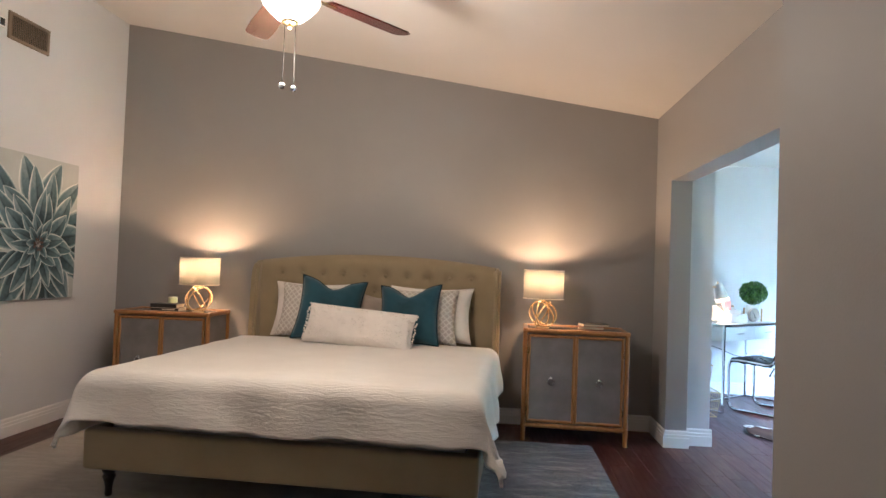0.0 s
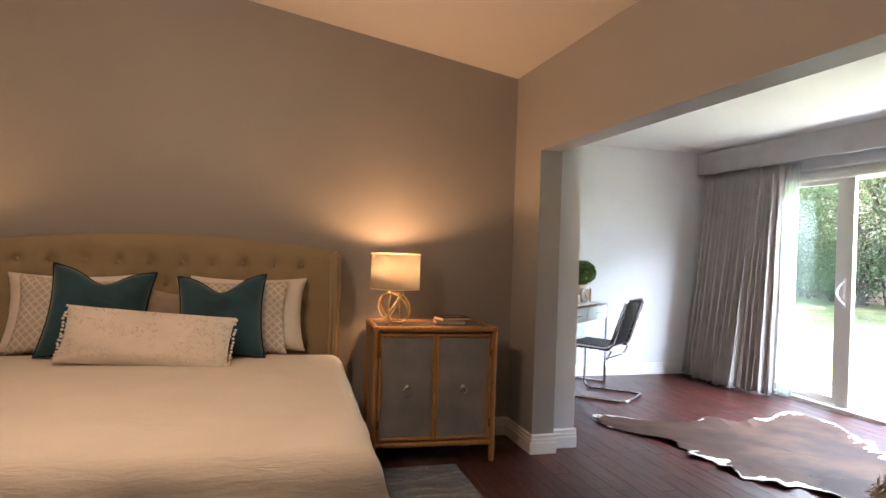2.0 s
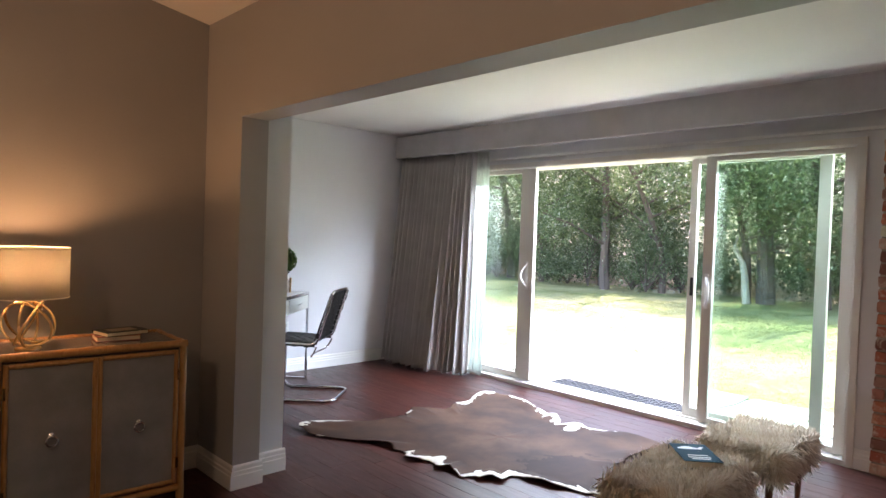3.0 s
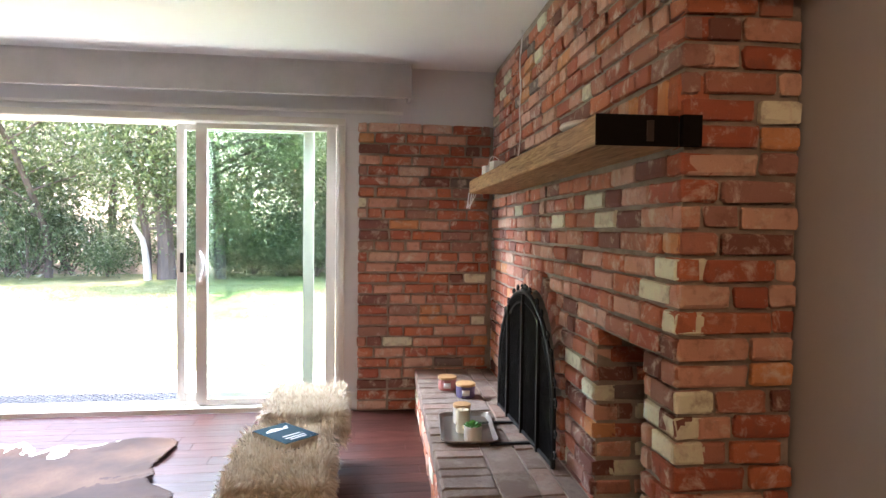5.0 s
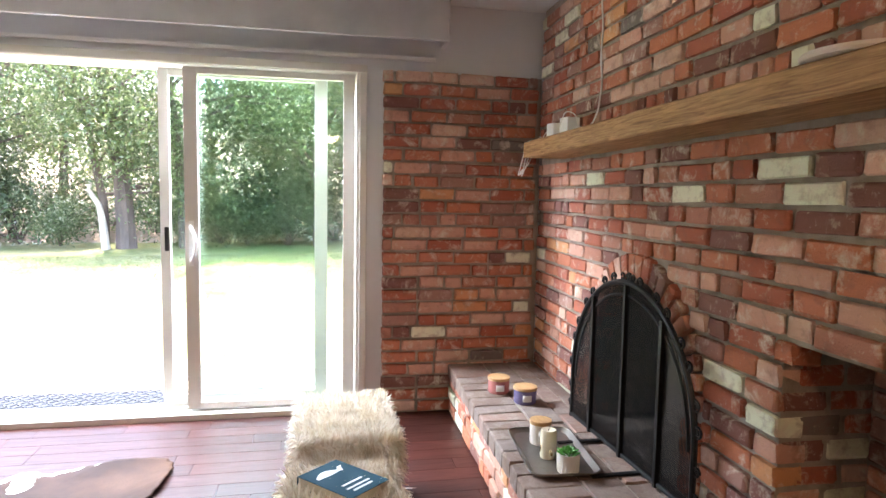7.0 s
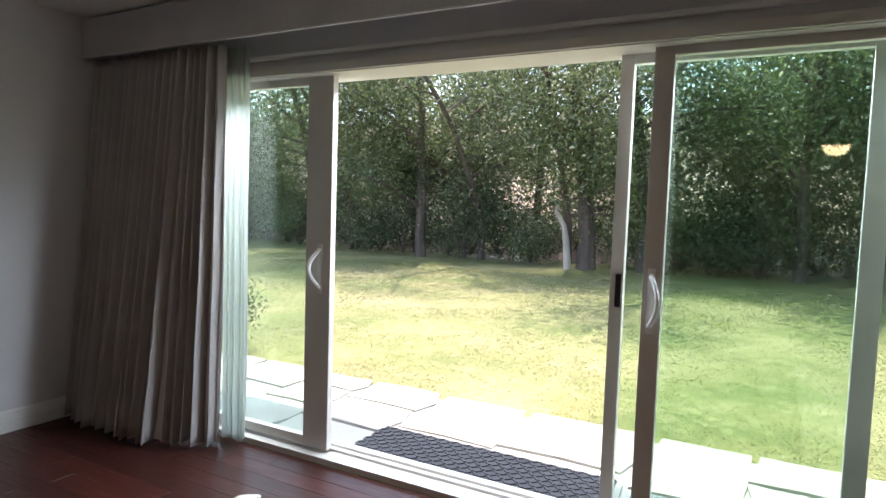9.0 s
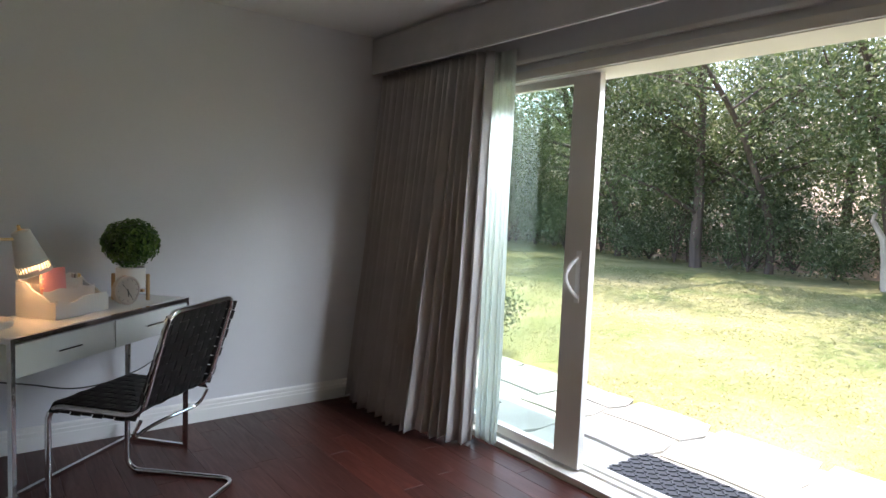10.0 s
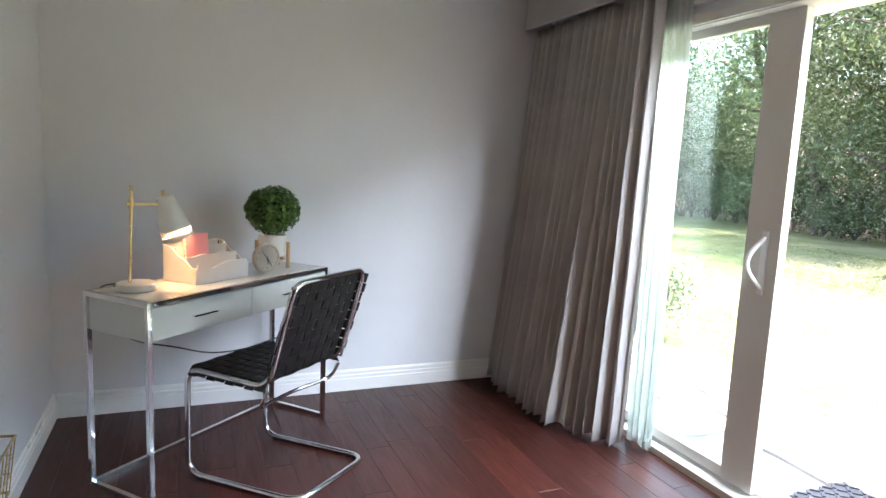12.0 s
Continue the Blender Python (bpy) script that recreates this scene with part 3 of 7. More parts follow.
bm = bmesh.new()
grid = []
NS, NT = 150, 150
for i in range(NT + 1):
    v = -2.36 + (2.36 - 0.42) * i / NT          # from the foot towards the pillows
    row = []
    for j in range(NS + 1):
        s = -1.30 + 2.60 * j / NS
        x, ds = fall(s, BW + 0.015, 0.3)
        yy, dt = fall(min(0, v + 1.0), 1.155, 0.3)
        y = (yy - 1.0) if v < -1.0 else v
        down = math.hypot(ds, dt)
        hang = min(1, down / 0.12)
        crease = noise.noise((s * 2.3 + 1.7 * v, v * 4.5, 1.3)) * 0.6 + noise.noise((s * 3.2 + 4.5 * v, v * 3.0 - 5.0 * s, 4.1)) * (0.10 + 0.45 * hang) + noise.noise((s * 7 + 9 * v, v * 5 - 8 * s, 7.7)) * (0.03 + 0.16 * hang)
        z = 0.655 - down + (0.008 + 0.020 * hang) * crease + 0.02 * math.exp(-((s * 1.1) ** 2)) * (1 - hang)
        ks, kt = max(0.0, min(1.0, (ds - 0.03) / 0.2)), max(0.0, min(1.0, (dt - 0.03) / 0.2))
        x += math.copysign(1, s) * ks * (0.022 * math.sin(v * 10 + 1.5 * math.sin(v * 4)) + 0.015 * crease)
        y -= kt * (0.016 * math.sin(s * 11 + 1.2 * math.sin(s * 5)) + 0.015 * crease)
        x += math.copysign(0.05, s) * ks * kt
        row.append(bm.verts.new((x, y, max(z, 0.05))))
    grid.append(row)
sheet_mesh(bm, grid)
duvet = part("duvet", bm, M_DUVET, None, "", True, BED)
sol = duvet.modifiers.new("thickness", "SOLIDIFY")
sol.thickness, sol.offset = 0.018, -1
tagged(duvet, "rumpled white cotton duvet hanging over the bed's sides", "duvet")


def cushion(name, w, h, d, m, material, label, group="", piping=None, n=28, pinch=0.10, chop=0.0, seed=0):
    """A filled cushion standing on its long edge: width w, height h, depth d."""
    ob = thing(name, m, label, "pillow", group)
    bm = bmesh.new()
    grids = []
    for side in (1, -1):
        g = []
        for i in range(n + 1):
            v = -1 + 2 * i / n
            row = []
            for j in range(n + 1):
                u = -1 + 2 * j / n
                x = w / 2 * u * (1 - pinch * (1 - v * v))
                z = h / 2 * v * (1 - pinch * (1 - u * u))
                th = d / 2 * max(0, (1 - u ** 4)) ** 0.6 * max(0, (1 - v ** 4)) ** 0.6
                if chop:
                    z -= chop * max(0, v) ** 2 * math.exp(-(u / 0.42) ** 2)
                th *= 1 + 0.10 * noise.noise((u * 2 + seed, v * 2, side))
                y = -side * (th + 0.001) + 0.006 * noise.noise((u * 5, v * 5 + seed, side * 3)) * (1 - max(abs(u), abs(v)) ** 6)
                row.append(bm.verts.new((x, y, z + h / 2 * 0.97)))
            g.append(row)
        sheet_mesh(bm, g)
        grids.append(g)
    a, b = grids
    rim_a = a[0] + [r[-1] for r in a[1:]] + a[-1][-2::-1] + [r[0] for r in a[-2:0:-1]]
    rim_b = b[0] + [r[-1] for r in b[1:]] + b[-1][-2::-1] + [r[0] for r in b[-2:0:-1]]
    for k in range(len(rim_a)):
        q = (k + 1) % len(rim_a)
        bm.faces.new((rim_a[k], rim_a[q], rim_b[q], rim_b[k]))
    path = [(p.co + q.co) / 2 for p, q in zip(rim_a, rim_b)]
    part("cover", bm, material, ob, "", True)
    if piping:
        part("piping", pipe(bmesh.new(), path, 0.006, 6, True), piping, ob, "", True)
    return ob


def velvet(name, color):
    return cloth(name, color, 500, 0.15, 0.7, 0.0, 0.3, 0.25)


def lattice(name, a, b):
    m, nt, p = nodes_of(name)
    v = coords(nt, (1, 1, 1), (0, radians(45), 0))
    br = add(nt, "ShaderNodeTexBrick", Scale=1.0)
    br.offset = 0.0
    for key, value in (("Mortar Size", 0.004), ("Brick Width", 0.032), ("Row Height", 0.032)):
        br.inputs[key].default_value = value
    br.inputs["Color1"].default_value = br.inputs["Color2"].default_value = (*a, 1)
    br.inputs["Mortar"].default_value = (*b, 1)
    sep = nt.nodes.new("ShaderNodeSeparateXYZ")
    com = nt.nodes.new("ShaderNodeCombineXYZ")
    nt.links.new(v, sep.inputs[0])
    nt.links.new(sep.outputs[0], com.inputs[0])
    nt.links.new(sep.outputs[2], com.inputs[1])
    nt.links.new(com.outputs[0], br.inputs["Vector"])
    c = mix(nt, br.outputs[0], tuple(x * 0.8 for x in a), ramp(nt, noise_tex(nt, v, 9), [(0.4, (0, 0, 0)), (0.8, (0.5,) * 3)]))
    nt.links.new(c, p.inputs["Base Color"])
    p.inputs["Roughness"].default_value = 0.9
    bump(nt, p, noise_tex(nt, v, 500, 2), 0.3, 0.001)
    return m


M_TEAL = velvet("teal_velvet", (0.016, 0.066, 0.098))
M_TEALPIPE = cloth("teal_piping", (0.007, 0.028, 0.042), sheen=0.0)
M_PILLOW = cloth("white_pillow_cotton", (0.78, 0.74, 0.70), 500, 0.25, 0.9, 0.25)
M_LATTICE = lattice("grey_lattice_cloth", (0.50, 0.46, 0.42), (0.70, 0.67, 0.63))
M_TAUPE = cloth("taupe_cloth", (0.33, 0.28, 0.24))


def on_bed(x, y, lean, turn=0.0, roll=0.0, z=0.665):
    return BED @ pose(x, y, z, lean, roll, turn)


cushion("pillow", 0.66, 0.44, 0.18, on_bed(-0.46, -0.28, -14), M_PILLOW, "white cotton bed pillow against the headboard", "bed pillows", seed=1)
cushion("pillow", 0.66, 0.44, 0.18, on_bed(0.48, -0.28, -14), M_PILLOW, "white cotton bed pillow against the headboard", "bed pillows", seed=2)
cushion("pillow", 0.62, 0.43, 0.16, on_bed(-0.40, -0.40, -17, 0, 2), M_LATTICE, "grey cotton pillow with a lattice pattern", "patterned pillows", seed=3)
cushion("pillow", 0.62, 0.43, 0.16, on_bed(0.40, -0.40, -17), M_LATTICE, "grey cotton pillow with a lattice pattern", "patterned pillows", seed=4)
cushion("pillow", 0.30, 0.36, 0.10, on_bed(0.04, -0.40, -15, 0, 8), M_TAUPE, "taupe cloth pillow between the patterned pillows", seed=11)
cushion("teal_cushion", 0.50, 0.50, 0.17, on_bed(-0.27, -0.53, -20, 6, 5), M_TEAL, "teal velvet throw cushion with dark piping, tipped sideways", "teal cushions", M_TEALPIPE, 30, 0.11, 0.07, 5)
cushion("teal_cushion", 0.47, 0.47, 0.17, on_bed(0.36, -0.54, -20, -4, -3), M_TEAL, "teal velvet throw cushion with dark piping", "teal cushions", M_TEALPIPE, 30, 0.11, 0.08, 6)
lum = cushion("lumbar_pillow", 0.80, 0.29, 0.17, on_bed(0.03, -0.76, -24, -3, 4), M_PILLOW, "long white textured lumbar pillow with knotted ends", "", None, 30, 0.04, 0, 7)
bm = bmesh.new()
rnd = random.Random(11)
for k in range(420):
    u, v = rnd.uniform(-0.97, 0.97), rnd.uniform(-0.8, 0.85)
    if abs(u) < 0.35 and rnd.random() < 0.6:
        continue
    th = 0.085 * max(0, (1 - u ** 4)) ** 0.6 * max(0, (1 - v ** 4)) ** 0.6
    t = bmesh.new()
    bmesh.ops.create_icosphere(t, subdivisions=1, radius=0.006)
    merge(bm, t, Matrix.Translation((0.40 * u, -th, 0.145 * v + 0.14)))
part("tufts", bm, M_PILLOW, lum, "small white knotted tufts", True)["kind"] = "stuff"
for side in (-1, 1):
    bm = bmesh.new()
    for k in range(16):
        z = 0.02 + 0.26 * k / 15
        box(bm, 0, 0.012, -0.006, 0.006, 0, 0.012, 0.003, 1, pose(side * 0.40 - 0.006, rnd.uniform(-0.02, 0.02), z - 0.004, rnd.uniform(0, 50), rnd.uniform(0, 50), 0))
    part("fringe", bm, M_PILLOW, lum)["kind"] = "stuff"

# nightstands
M_BAMBOO = wood("bamboo_pole", (0.42, 0.22, 0.075), (0.25, 0.115, 0.035), 0.35, 1.0, (14, 14, 2.5))
M_LINEN = cloth("grey_linen_panel", (0.21, 0.20, 0.20), 300, 0.6, 0.9, 0, 0.1, 0.18)
M_TOPGLASS = paint("grey_inset_top", (0.17, 0.15, 0.14), 0.12, 0.08)


def pole(bm, a, b, r=0.017, nodes=3):
    """A bamboo pole with swollen joints."""
    a, b = Vector(a), Vector(b)
    n = nodes * 5
    d = (b - a).normalized()
    u = d.orthogonal().normalized()
    w = d.cross(u)
    rings = []
    for k in range(n + 1):
        rr = r * (1.13 if k % 5 == 2 else 0.98)
        rings.append([bm.verts.new(a + (b - a) * (k / n) + rr * (math.cos(q * math.pi / 5) * u + math.sin(q * math.pi / 5) * w)) for q in range(10)])
    for p, q in zip(rings, rings[1:]):
        for k in range(10):
            bm.faces.new((p[k], p[(k + 1) % 10], q[(k + 1) % 10], q[k]))
    bm.faces.new(rings[0])
    bm.faces.new(rings[-1][::-1])
    return bm


def nightstand(place):
    w, d, h = 0.765, 0.42, 0.82
    ob = thing("nightstand", place, "bamboo-framed nightstand with two grey linen doors and chrome ring pulls", "nightstand", "nightstands")
    part("body", box(bmesh.new(), 0.02, w - 0.02, 0.03, d - 0.012, 0.13, h - 0.03, 0.002), M_LINEN, ob, "grey linen-covered body")
    for x in (0.017, w - 0.017):
        for y in (0.017, d - 0.017):
            part("leg", pole(bmesh.new(), (x, y, 0), (x, y, h - 0.018)), M_BAMBOO, ob, "", True)
    for a, b, z in (((0, 0.017), (w, 0.017), h - 0.017), ((0, d - 0.017), (w, d - 0.017), h - 0.017), ((0.017, 0), (0.017, d), h - 0.017), ((w - 0.017, 0), (w - 0.017, d), h - 0.017),
                    ((0.03, 0.017), (w - 0.03, 0.017), 0.115), ((0.017, 0.03), (0.017, d - 0.03), 0.115), ((w - 0.017, 0.03), (w - 0.017, d - 0.03), 0.115)):
        part("rail", pole(bmesh.new(), (*a, z), (*b, z), 0.0175), M_BAMBOO, ob, "", True)
    part("top", box(bmesh.new(), 0.03, w - 0.03, 0.03, d - 0.03, h - 0.028, h - 0.008, 0.002), M_TOPGLASS, ob, "glossy grey inset top")
    for k in range(2):
        x0 = 0.038 + k * (w / 2 - 0.038)
        x1 = x0 + w / 2 - 0.04
        z0, z1 = 0.14, h - 0.045
        dr = part("door", box(bmesh.new(), x0 + 0.015, x1 - 0.015, 0.012, 0.026, z0 + 0.015, z1 - 0.015, 0.002), M_LINEN, ob, "grey linen door panel")
        for a, b in (((x0 + 0.009, z0), (x0 + 0.009, z1)), ((x1 - 0.009, z0), (x1 - 0.009, z1)), ((x0 + 0.018, z0 + 0.009), (x1 - 0.018, z0 + 0.009)), ((x0 + 0.018, z1 - 0.009), (x1 - 0.018, z1 - 0.009))):
            part("door_frame", pole(bmesh.new(), (a[0], 0.012, a[1]), (b[0], 0.012, b[1]), 0.011, 4), M_BAMBOO, dr, "", True)
        cx, cz = (x0 + x1) / 2, 0.44
        bm = bmesh.new()
        lathe(bm, [(0.012, 0), (0.012, 0.005), (0.006, 0.009), (0.006, 0.018)], 14, pose(cx, 0.011, cz + 0.02, 90))
        ring = [(cx + 0.021 * math.sin(q * math.pi / 10), -0.007, cz + 0.021 * math.cos(q * math.pi / 10)) for q in range(20)]
        pipe(bm, ring, 0.004, 8, True)
        part("ring_pull", bm, M_CHROME, dr, "chrome ring pull", True)
        hx = x0 + 0.001 if k == 0 else x1 - 0.001
        for z in (0.24, 0.66):
            part("hinge", box(bmesh.new(), hx - 0.006, hx + 0.006, -0.004, 0.012, z - 0.025, z + 0.025, 0.002), M_BRASS, dr)
    return ob


nightstand(pose(0.795, 5.46, 0, 0, 0, -2.5))
nightstand(pose(-2.385, 5.485, 0, 0, 0, 2.0))

# table lamps
M_SHADE, nt, p = nodes_of("lamp_shade_linen")
tl, df, ms = add(nt, "ShaderNodeBsdfTranslucent"), add(nt, "ShaderNodeBsdfDiffuse"), add(nt, "ShaderNodeMixShader", Fac=0.62)
weave = ramp(nt, noise_tex(nt, coords(nt, (1, 1, 6)), 160, 3), [(0.3, (0.33, 0.325, 0.30)), (0.7, (0.40, 0.395, 0.37))])
nt.links.new(weave, tl.inputs[0])
nt.links.new(weave, df.inputs[0])
nt.links.new(df.outputs[0], ms.inputs[1])
nt.links.new(tl.outputs[0], ms.inputs[2])
nt.links.new(ms.outputs[0], nt.nodes["Material Output"].inputs[0])


def bulb_material(name, color, strength):
    m, nt, p = nodes_of(name)
    p.inputs["Base Color"].default_value = (0.8, 0.8, 0.8, 1)
    p.inputs["Emission Color"].default_value = (*color, 1)
    p.inputs["Emission Strength"].default_value = strength
    return m


M_BULB = bulb_material("warm_bulb", WARM, 1.5)


def table_lamp(place, power=5.0):
    ob = thing("table_lamp", place, "lit table lamp with a cream drum shade on intersecting gold rings", "lamp", "bedside lamps")
    for k, (tilt, turn) in enumerate(((62, 10), (62, 130), (62, 250), (88, 60))):
        ring = []
        for q in range(36):
            a = 2 * math.pi * q / 36
            v = Euler((radians(tilt), 0, radians(turn))).to_matrix() @ Vector((0.103 * math.cos(a), 0.103 * math.sin(a), 0))
            ring.append((v.x, v.y, v.z + 0.109))
        part("ring", pipe(bmesh.new(), ring, 0.0058, 8, True), M_GOLD, ob, "brushed gold metal ring", True)
    part("foot", lathe(bmesh.new(), [(0.05, 0.0), (0.05, 0.006), (0.02, 0.010)], 24), M_GOLD, ob, "", True)
    part("stem", lathe(bmesh.new(), [(0.012, 0.202), (0.012, 0.207), (0.007, 0.21), (0.007, 0.245), (0.016, 0.25), (0.016, 0.28), (0.008, 0.285)], 16), M_GOLD, ob, "", True)
    bm = bmesh.new()
    lathe(bm, [(0.150, 0.222), (0.150, 0.435)], 48)
    bm.faces.ensure_lookup_table()
    bmesh.ops.delete(bm, geom=[f for f in bm.faces if len(f.verts) > 4], context="FACES")
    sh = part("shade", bm, M_SHADE, ob, "cream linen drum shade", True)
    s = sh.modifiers.new("thickness", "SOLIDIFY")
    s.thickness = 0.0015
    bm = bmesh.new()
    for z in (0.222, 0.435):
        pipe(bm, [(0.150 * math.cos(q * math.pi / 24), 0.150 * math.sin(q * math.pi / 24), z) for q in range(48)], 0.003, 6, True)
    for q in range(3):
        a = q * 2 * math.pi / 3
        pipe(bm, [(0.008 * math.cos(a), 0.008 * math.sin(a), 0.285), (0.149 * math.cos(a), 0.149 * math.sin(a), 0.285)], 0.0015, 5)
    part("shade_frame", bm, cloth("shade_trim", (0.75, 0.7, 0.6)), ob)
    t = bmesh.new()
    bmesh.ops.create_uvsphere(t, u_segments=16, v_segments=10, radius=0.028)
    part("bulb", t, M_BULB, ob, "lit warm bulb", True, Matrix.Translation((0, 0, 0.318)))
    at = place @ Matrix.Translation((0, 0, 0.375))
    lamp("bulb_light", "POINT", at, power, WARM, radius=0.03)
    return ob


LAMP_POWER = 0.80
table_lamp(pose(0.944, 5.615, 0.812), LAMP_POWER)
table_lamp(pose(-1.775, 5.64, 0.812), LAMP_POWER)
M_PAGES = paint("book_pages", (0.62, 0.55, 0.42), 0.9, 0.1, 400, 0.5, stretch=(1, 1, 30))


def book(w, d, h, place, cover, label, parent=None):
    ob = thing("book", place, label, "book")
    part("pages", box(bmesh.new(), -w / 2 + 0.004, w / 2 - 0.004, -d / 2 + 0.004, d / 2 - 0.001, 0.0025, h - 0.0025), M_PAGES, ob, "cream page block")
    bm = bmesh.new()
    box(bm, -w / 2, w / 2, -d / 2, d / 2, 0, 0.0025, 0.0008, 1)
    box(bm, -w / 2, w / 2, -d / 2, d / 2, h - 0.0025, h, 0.0008, 1)
    box(bm, -w / 2, w / 2, d / 2 - 0.001, d / 2 + 0.0025, 0.0026, h - 0.0026, 0.0008, 1)
    part("cover", bm, cover, ob)
    return ob


C_DARK = paint("charcoal_book_cloth", (0.018, 0.017, 0.017), 0.5, 0.1)
C_RED = paint("rust_book_cover", (0.30, 0.10, 0.06), 0.5, 0.1)
C_CREAM = paint("cream_book_cover", (0.45, 0.36, 0.26), 0.5, 0.1)
book(0.19, 0.13, 0.022, pose(1.31, 5.66, 0.815, 0, 0, -6), C_RED, "rust-covered book lying on the nightstand")
bk = book(0.20, 0.14, 0.020, pose(1.33, 5.66, 0.838, 0, 0, 10), C_DARK, "dark book with a printed cover on another book")
part("cover_print", box(bmesh.new(), -0.06, 0.06, -0.04, 0.035, 0.0202, 0.0208), paint("gold_print", (0.35, 0.27, 0.18), 0.5), bk)
b1 = book(0.22, 0.15, 0.026, pose(-2.03, 5.66, 0.815, 0, 0, 184), C_CREAM, "cream book with a black spine on the nightstand")
part("spine_band", box(bmesh.new(), -0.11, 0.11, 0.0776, 0.0786, 0.003, 0.023), C_DARK, b1)
part("spine_text", box(bmesh.new(), -0.08, 0.02, 0.0788, 0.0792, 0.009, 0.017), paint("pale_print", (0.6, 0.55, 0.45), 0.5), b1)
book(0.215, 0.145, 0.030, pose(-2.04, 5.66, 0.842, 0, 0, 181), C_DARK, "black-covered thick book on a cream book")
jar = thing("candle_jar", pose(-2.0, 5.66, 0.873), "pale green candle in a glass jar", "candle")
part("glass", lathe(bmesh.new(), [(0.036, 0.0), (0.039, 0.004), (0.039, 0.070), (0.035, 0.070), (0.035, 0.062)], 28), M_CLEAR, jar, "", True)
part("wax", lathe(bmesh.new(), [(0.0345, 0.005), (0.0345, 0.05)], 28), paint("pale_green_wax", (0.45, 0.52, 0.36), 0.4, 0.05), jar, "", True)

# picture canvas with a large flower
canvas = thing("canvas_picture", pose(XW + 0.002, 4.845, 1.415, 0, 0, 90), "square canvas print of a pale blue-grey flower on the wall", "picture")
CW, CH = 0.49, 0.50
part("stretched_canvas", box(bmesh.new(), -CW, CW, -0.032, 0, -CH, CH, 0.003), cloth("canvas_ground", (0.50, 0.52, 0.51), 900, 0.4), canvas)
M_PETAL, nt, p = nodes_of("petal_paint")
at = nt.nodes.new("ShaderNodeAttribute")
at.attribute_name = "tone"
streak = noise_tex(nt, coords(nt), 26, 4, 0.6, 0.8)
wob = nt.nodes.new("ShaderNodeMath")
wob.operation = "MULTIPLY_ADD"
nt.links.new(streak, wob.inputs[0])
wob.inputs[1].default_value = 0.34
nt.links.new(at.outputs["Fac"], wob.inputs[2])
c = ramp(nt, wob.outputs[0], [(0.16, (0.018, 0.042, 0.058)), (0.42, (0.12, 0.19, 0.22)), (0.66, (0.36, 0.42, 0.43)), (0.95, (0.78, 0.78, 0.74))])
nt.links.new(c, p.inputs["Base Color"])
p.inputs["Roughness"].default_value = 0.6
rnd = random.Random(21)
fx, fz = 0.09, -0.11


def petal(angle, start, length, width, layer, k):
    """A pointed petal, dark at its root and along its sides' inner part, pale at its rim and tip."""
    bm = bmesh.new()
    tone, rows = [], []
    curl = rnd.uniform(-0.25, 0.25)
    for i in range(15):
        t = i / 14
        half = width * math.sin(math.pi * (0.06 + 0.94 * t) ** 0.85) ** 0.75 * (1 - 0.25 * t)
        row = []
        for j in range(15):
            q = -1 + j / 7
            r = start + length * t
            a = angle + curl * t
            px = fx + r * math.cos(a) - half * q * math.sin(a)
            pz = fz + r * math.sin(a) + half * q * math.cos(a)
            px, pz = max(-CW + 0.002, min(CW - 0.002, px)), max(-CH + 0.002, min(CH - 0.002, pz))
            row.append(bm.verts.new((px, -0.0335 - 0.0014 * layer - 0.00005 * (k % 20), pz)))
            rim = max(0.0, (abs(q) - 0.72) / 0.28)
            side = 0.16 if q > 0 else 0.0
            tone.append(-0.12 + 0.42 * t + side + 0.62 * rim * min(1, 3 * t) + (0.25 if t > 0.93 else 0) - 0.10 * math.exp(-(q / 0.12) ** 2))
        rows.append(row)
    sheet_mesh(bm, rows)
    ob = part("petal", bm, M_PETAL, canvas, "", True)
    ob.data.attributes.new("tone", "FLOAT", "POINT").data.foreach_set("value", tone)


k = 0
for layer, (count, start, length, width) in enumerate(((14, 0.26, 0.42, 0.115), (13, 0.17, 0.36, 0.095), (12, 0.10, 0.27, 0.078), (10, 0.05, 0.19, 0.055), (8, 0.025, 0.10, 0.035))):
    for j in range(count):
        petal(2 * math.pi * (j + 0.5 * layer) / count + rnd.uniform(-0.12, 0.12), start, length * rnd.uniform(0.85, 1.2), width * rnd.uniform(0.8, 1.1), layer, k)
        k += 1
bm = bmesh.new()
for j in range(70):
    a, r = rnd.uniform(0, 6.283), 0.05 * math.sqrt(rnd.random())
    t = bmesh.new()
    bmesh.ops.create_icosphere(t, subdivisions=1, radius=rnd.uniform(0.003, 0.007))
    merge(bm, t, Matrix.Translation((fx + r * math.cos(a), -0.0425, fz + r * math.sin(a))) @ Matrix.Diagonal((1, 0.3, 1, 1)))
part("flower_centre", bm, paint("flower_centre_paint", (0.10, 0.05, 0.04), 0.6, 0.3), canvas, "dark speckled flower centre")

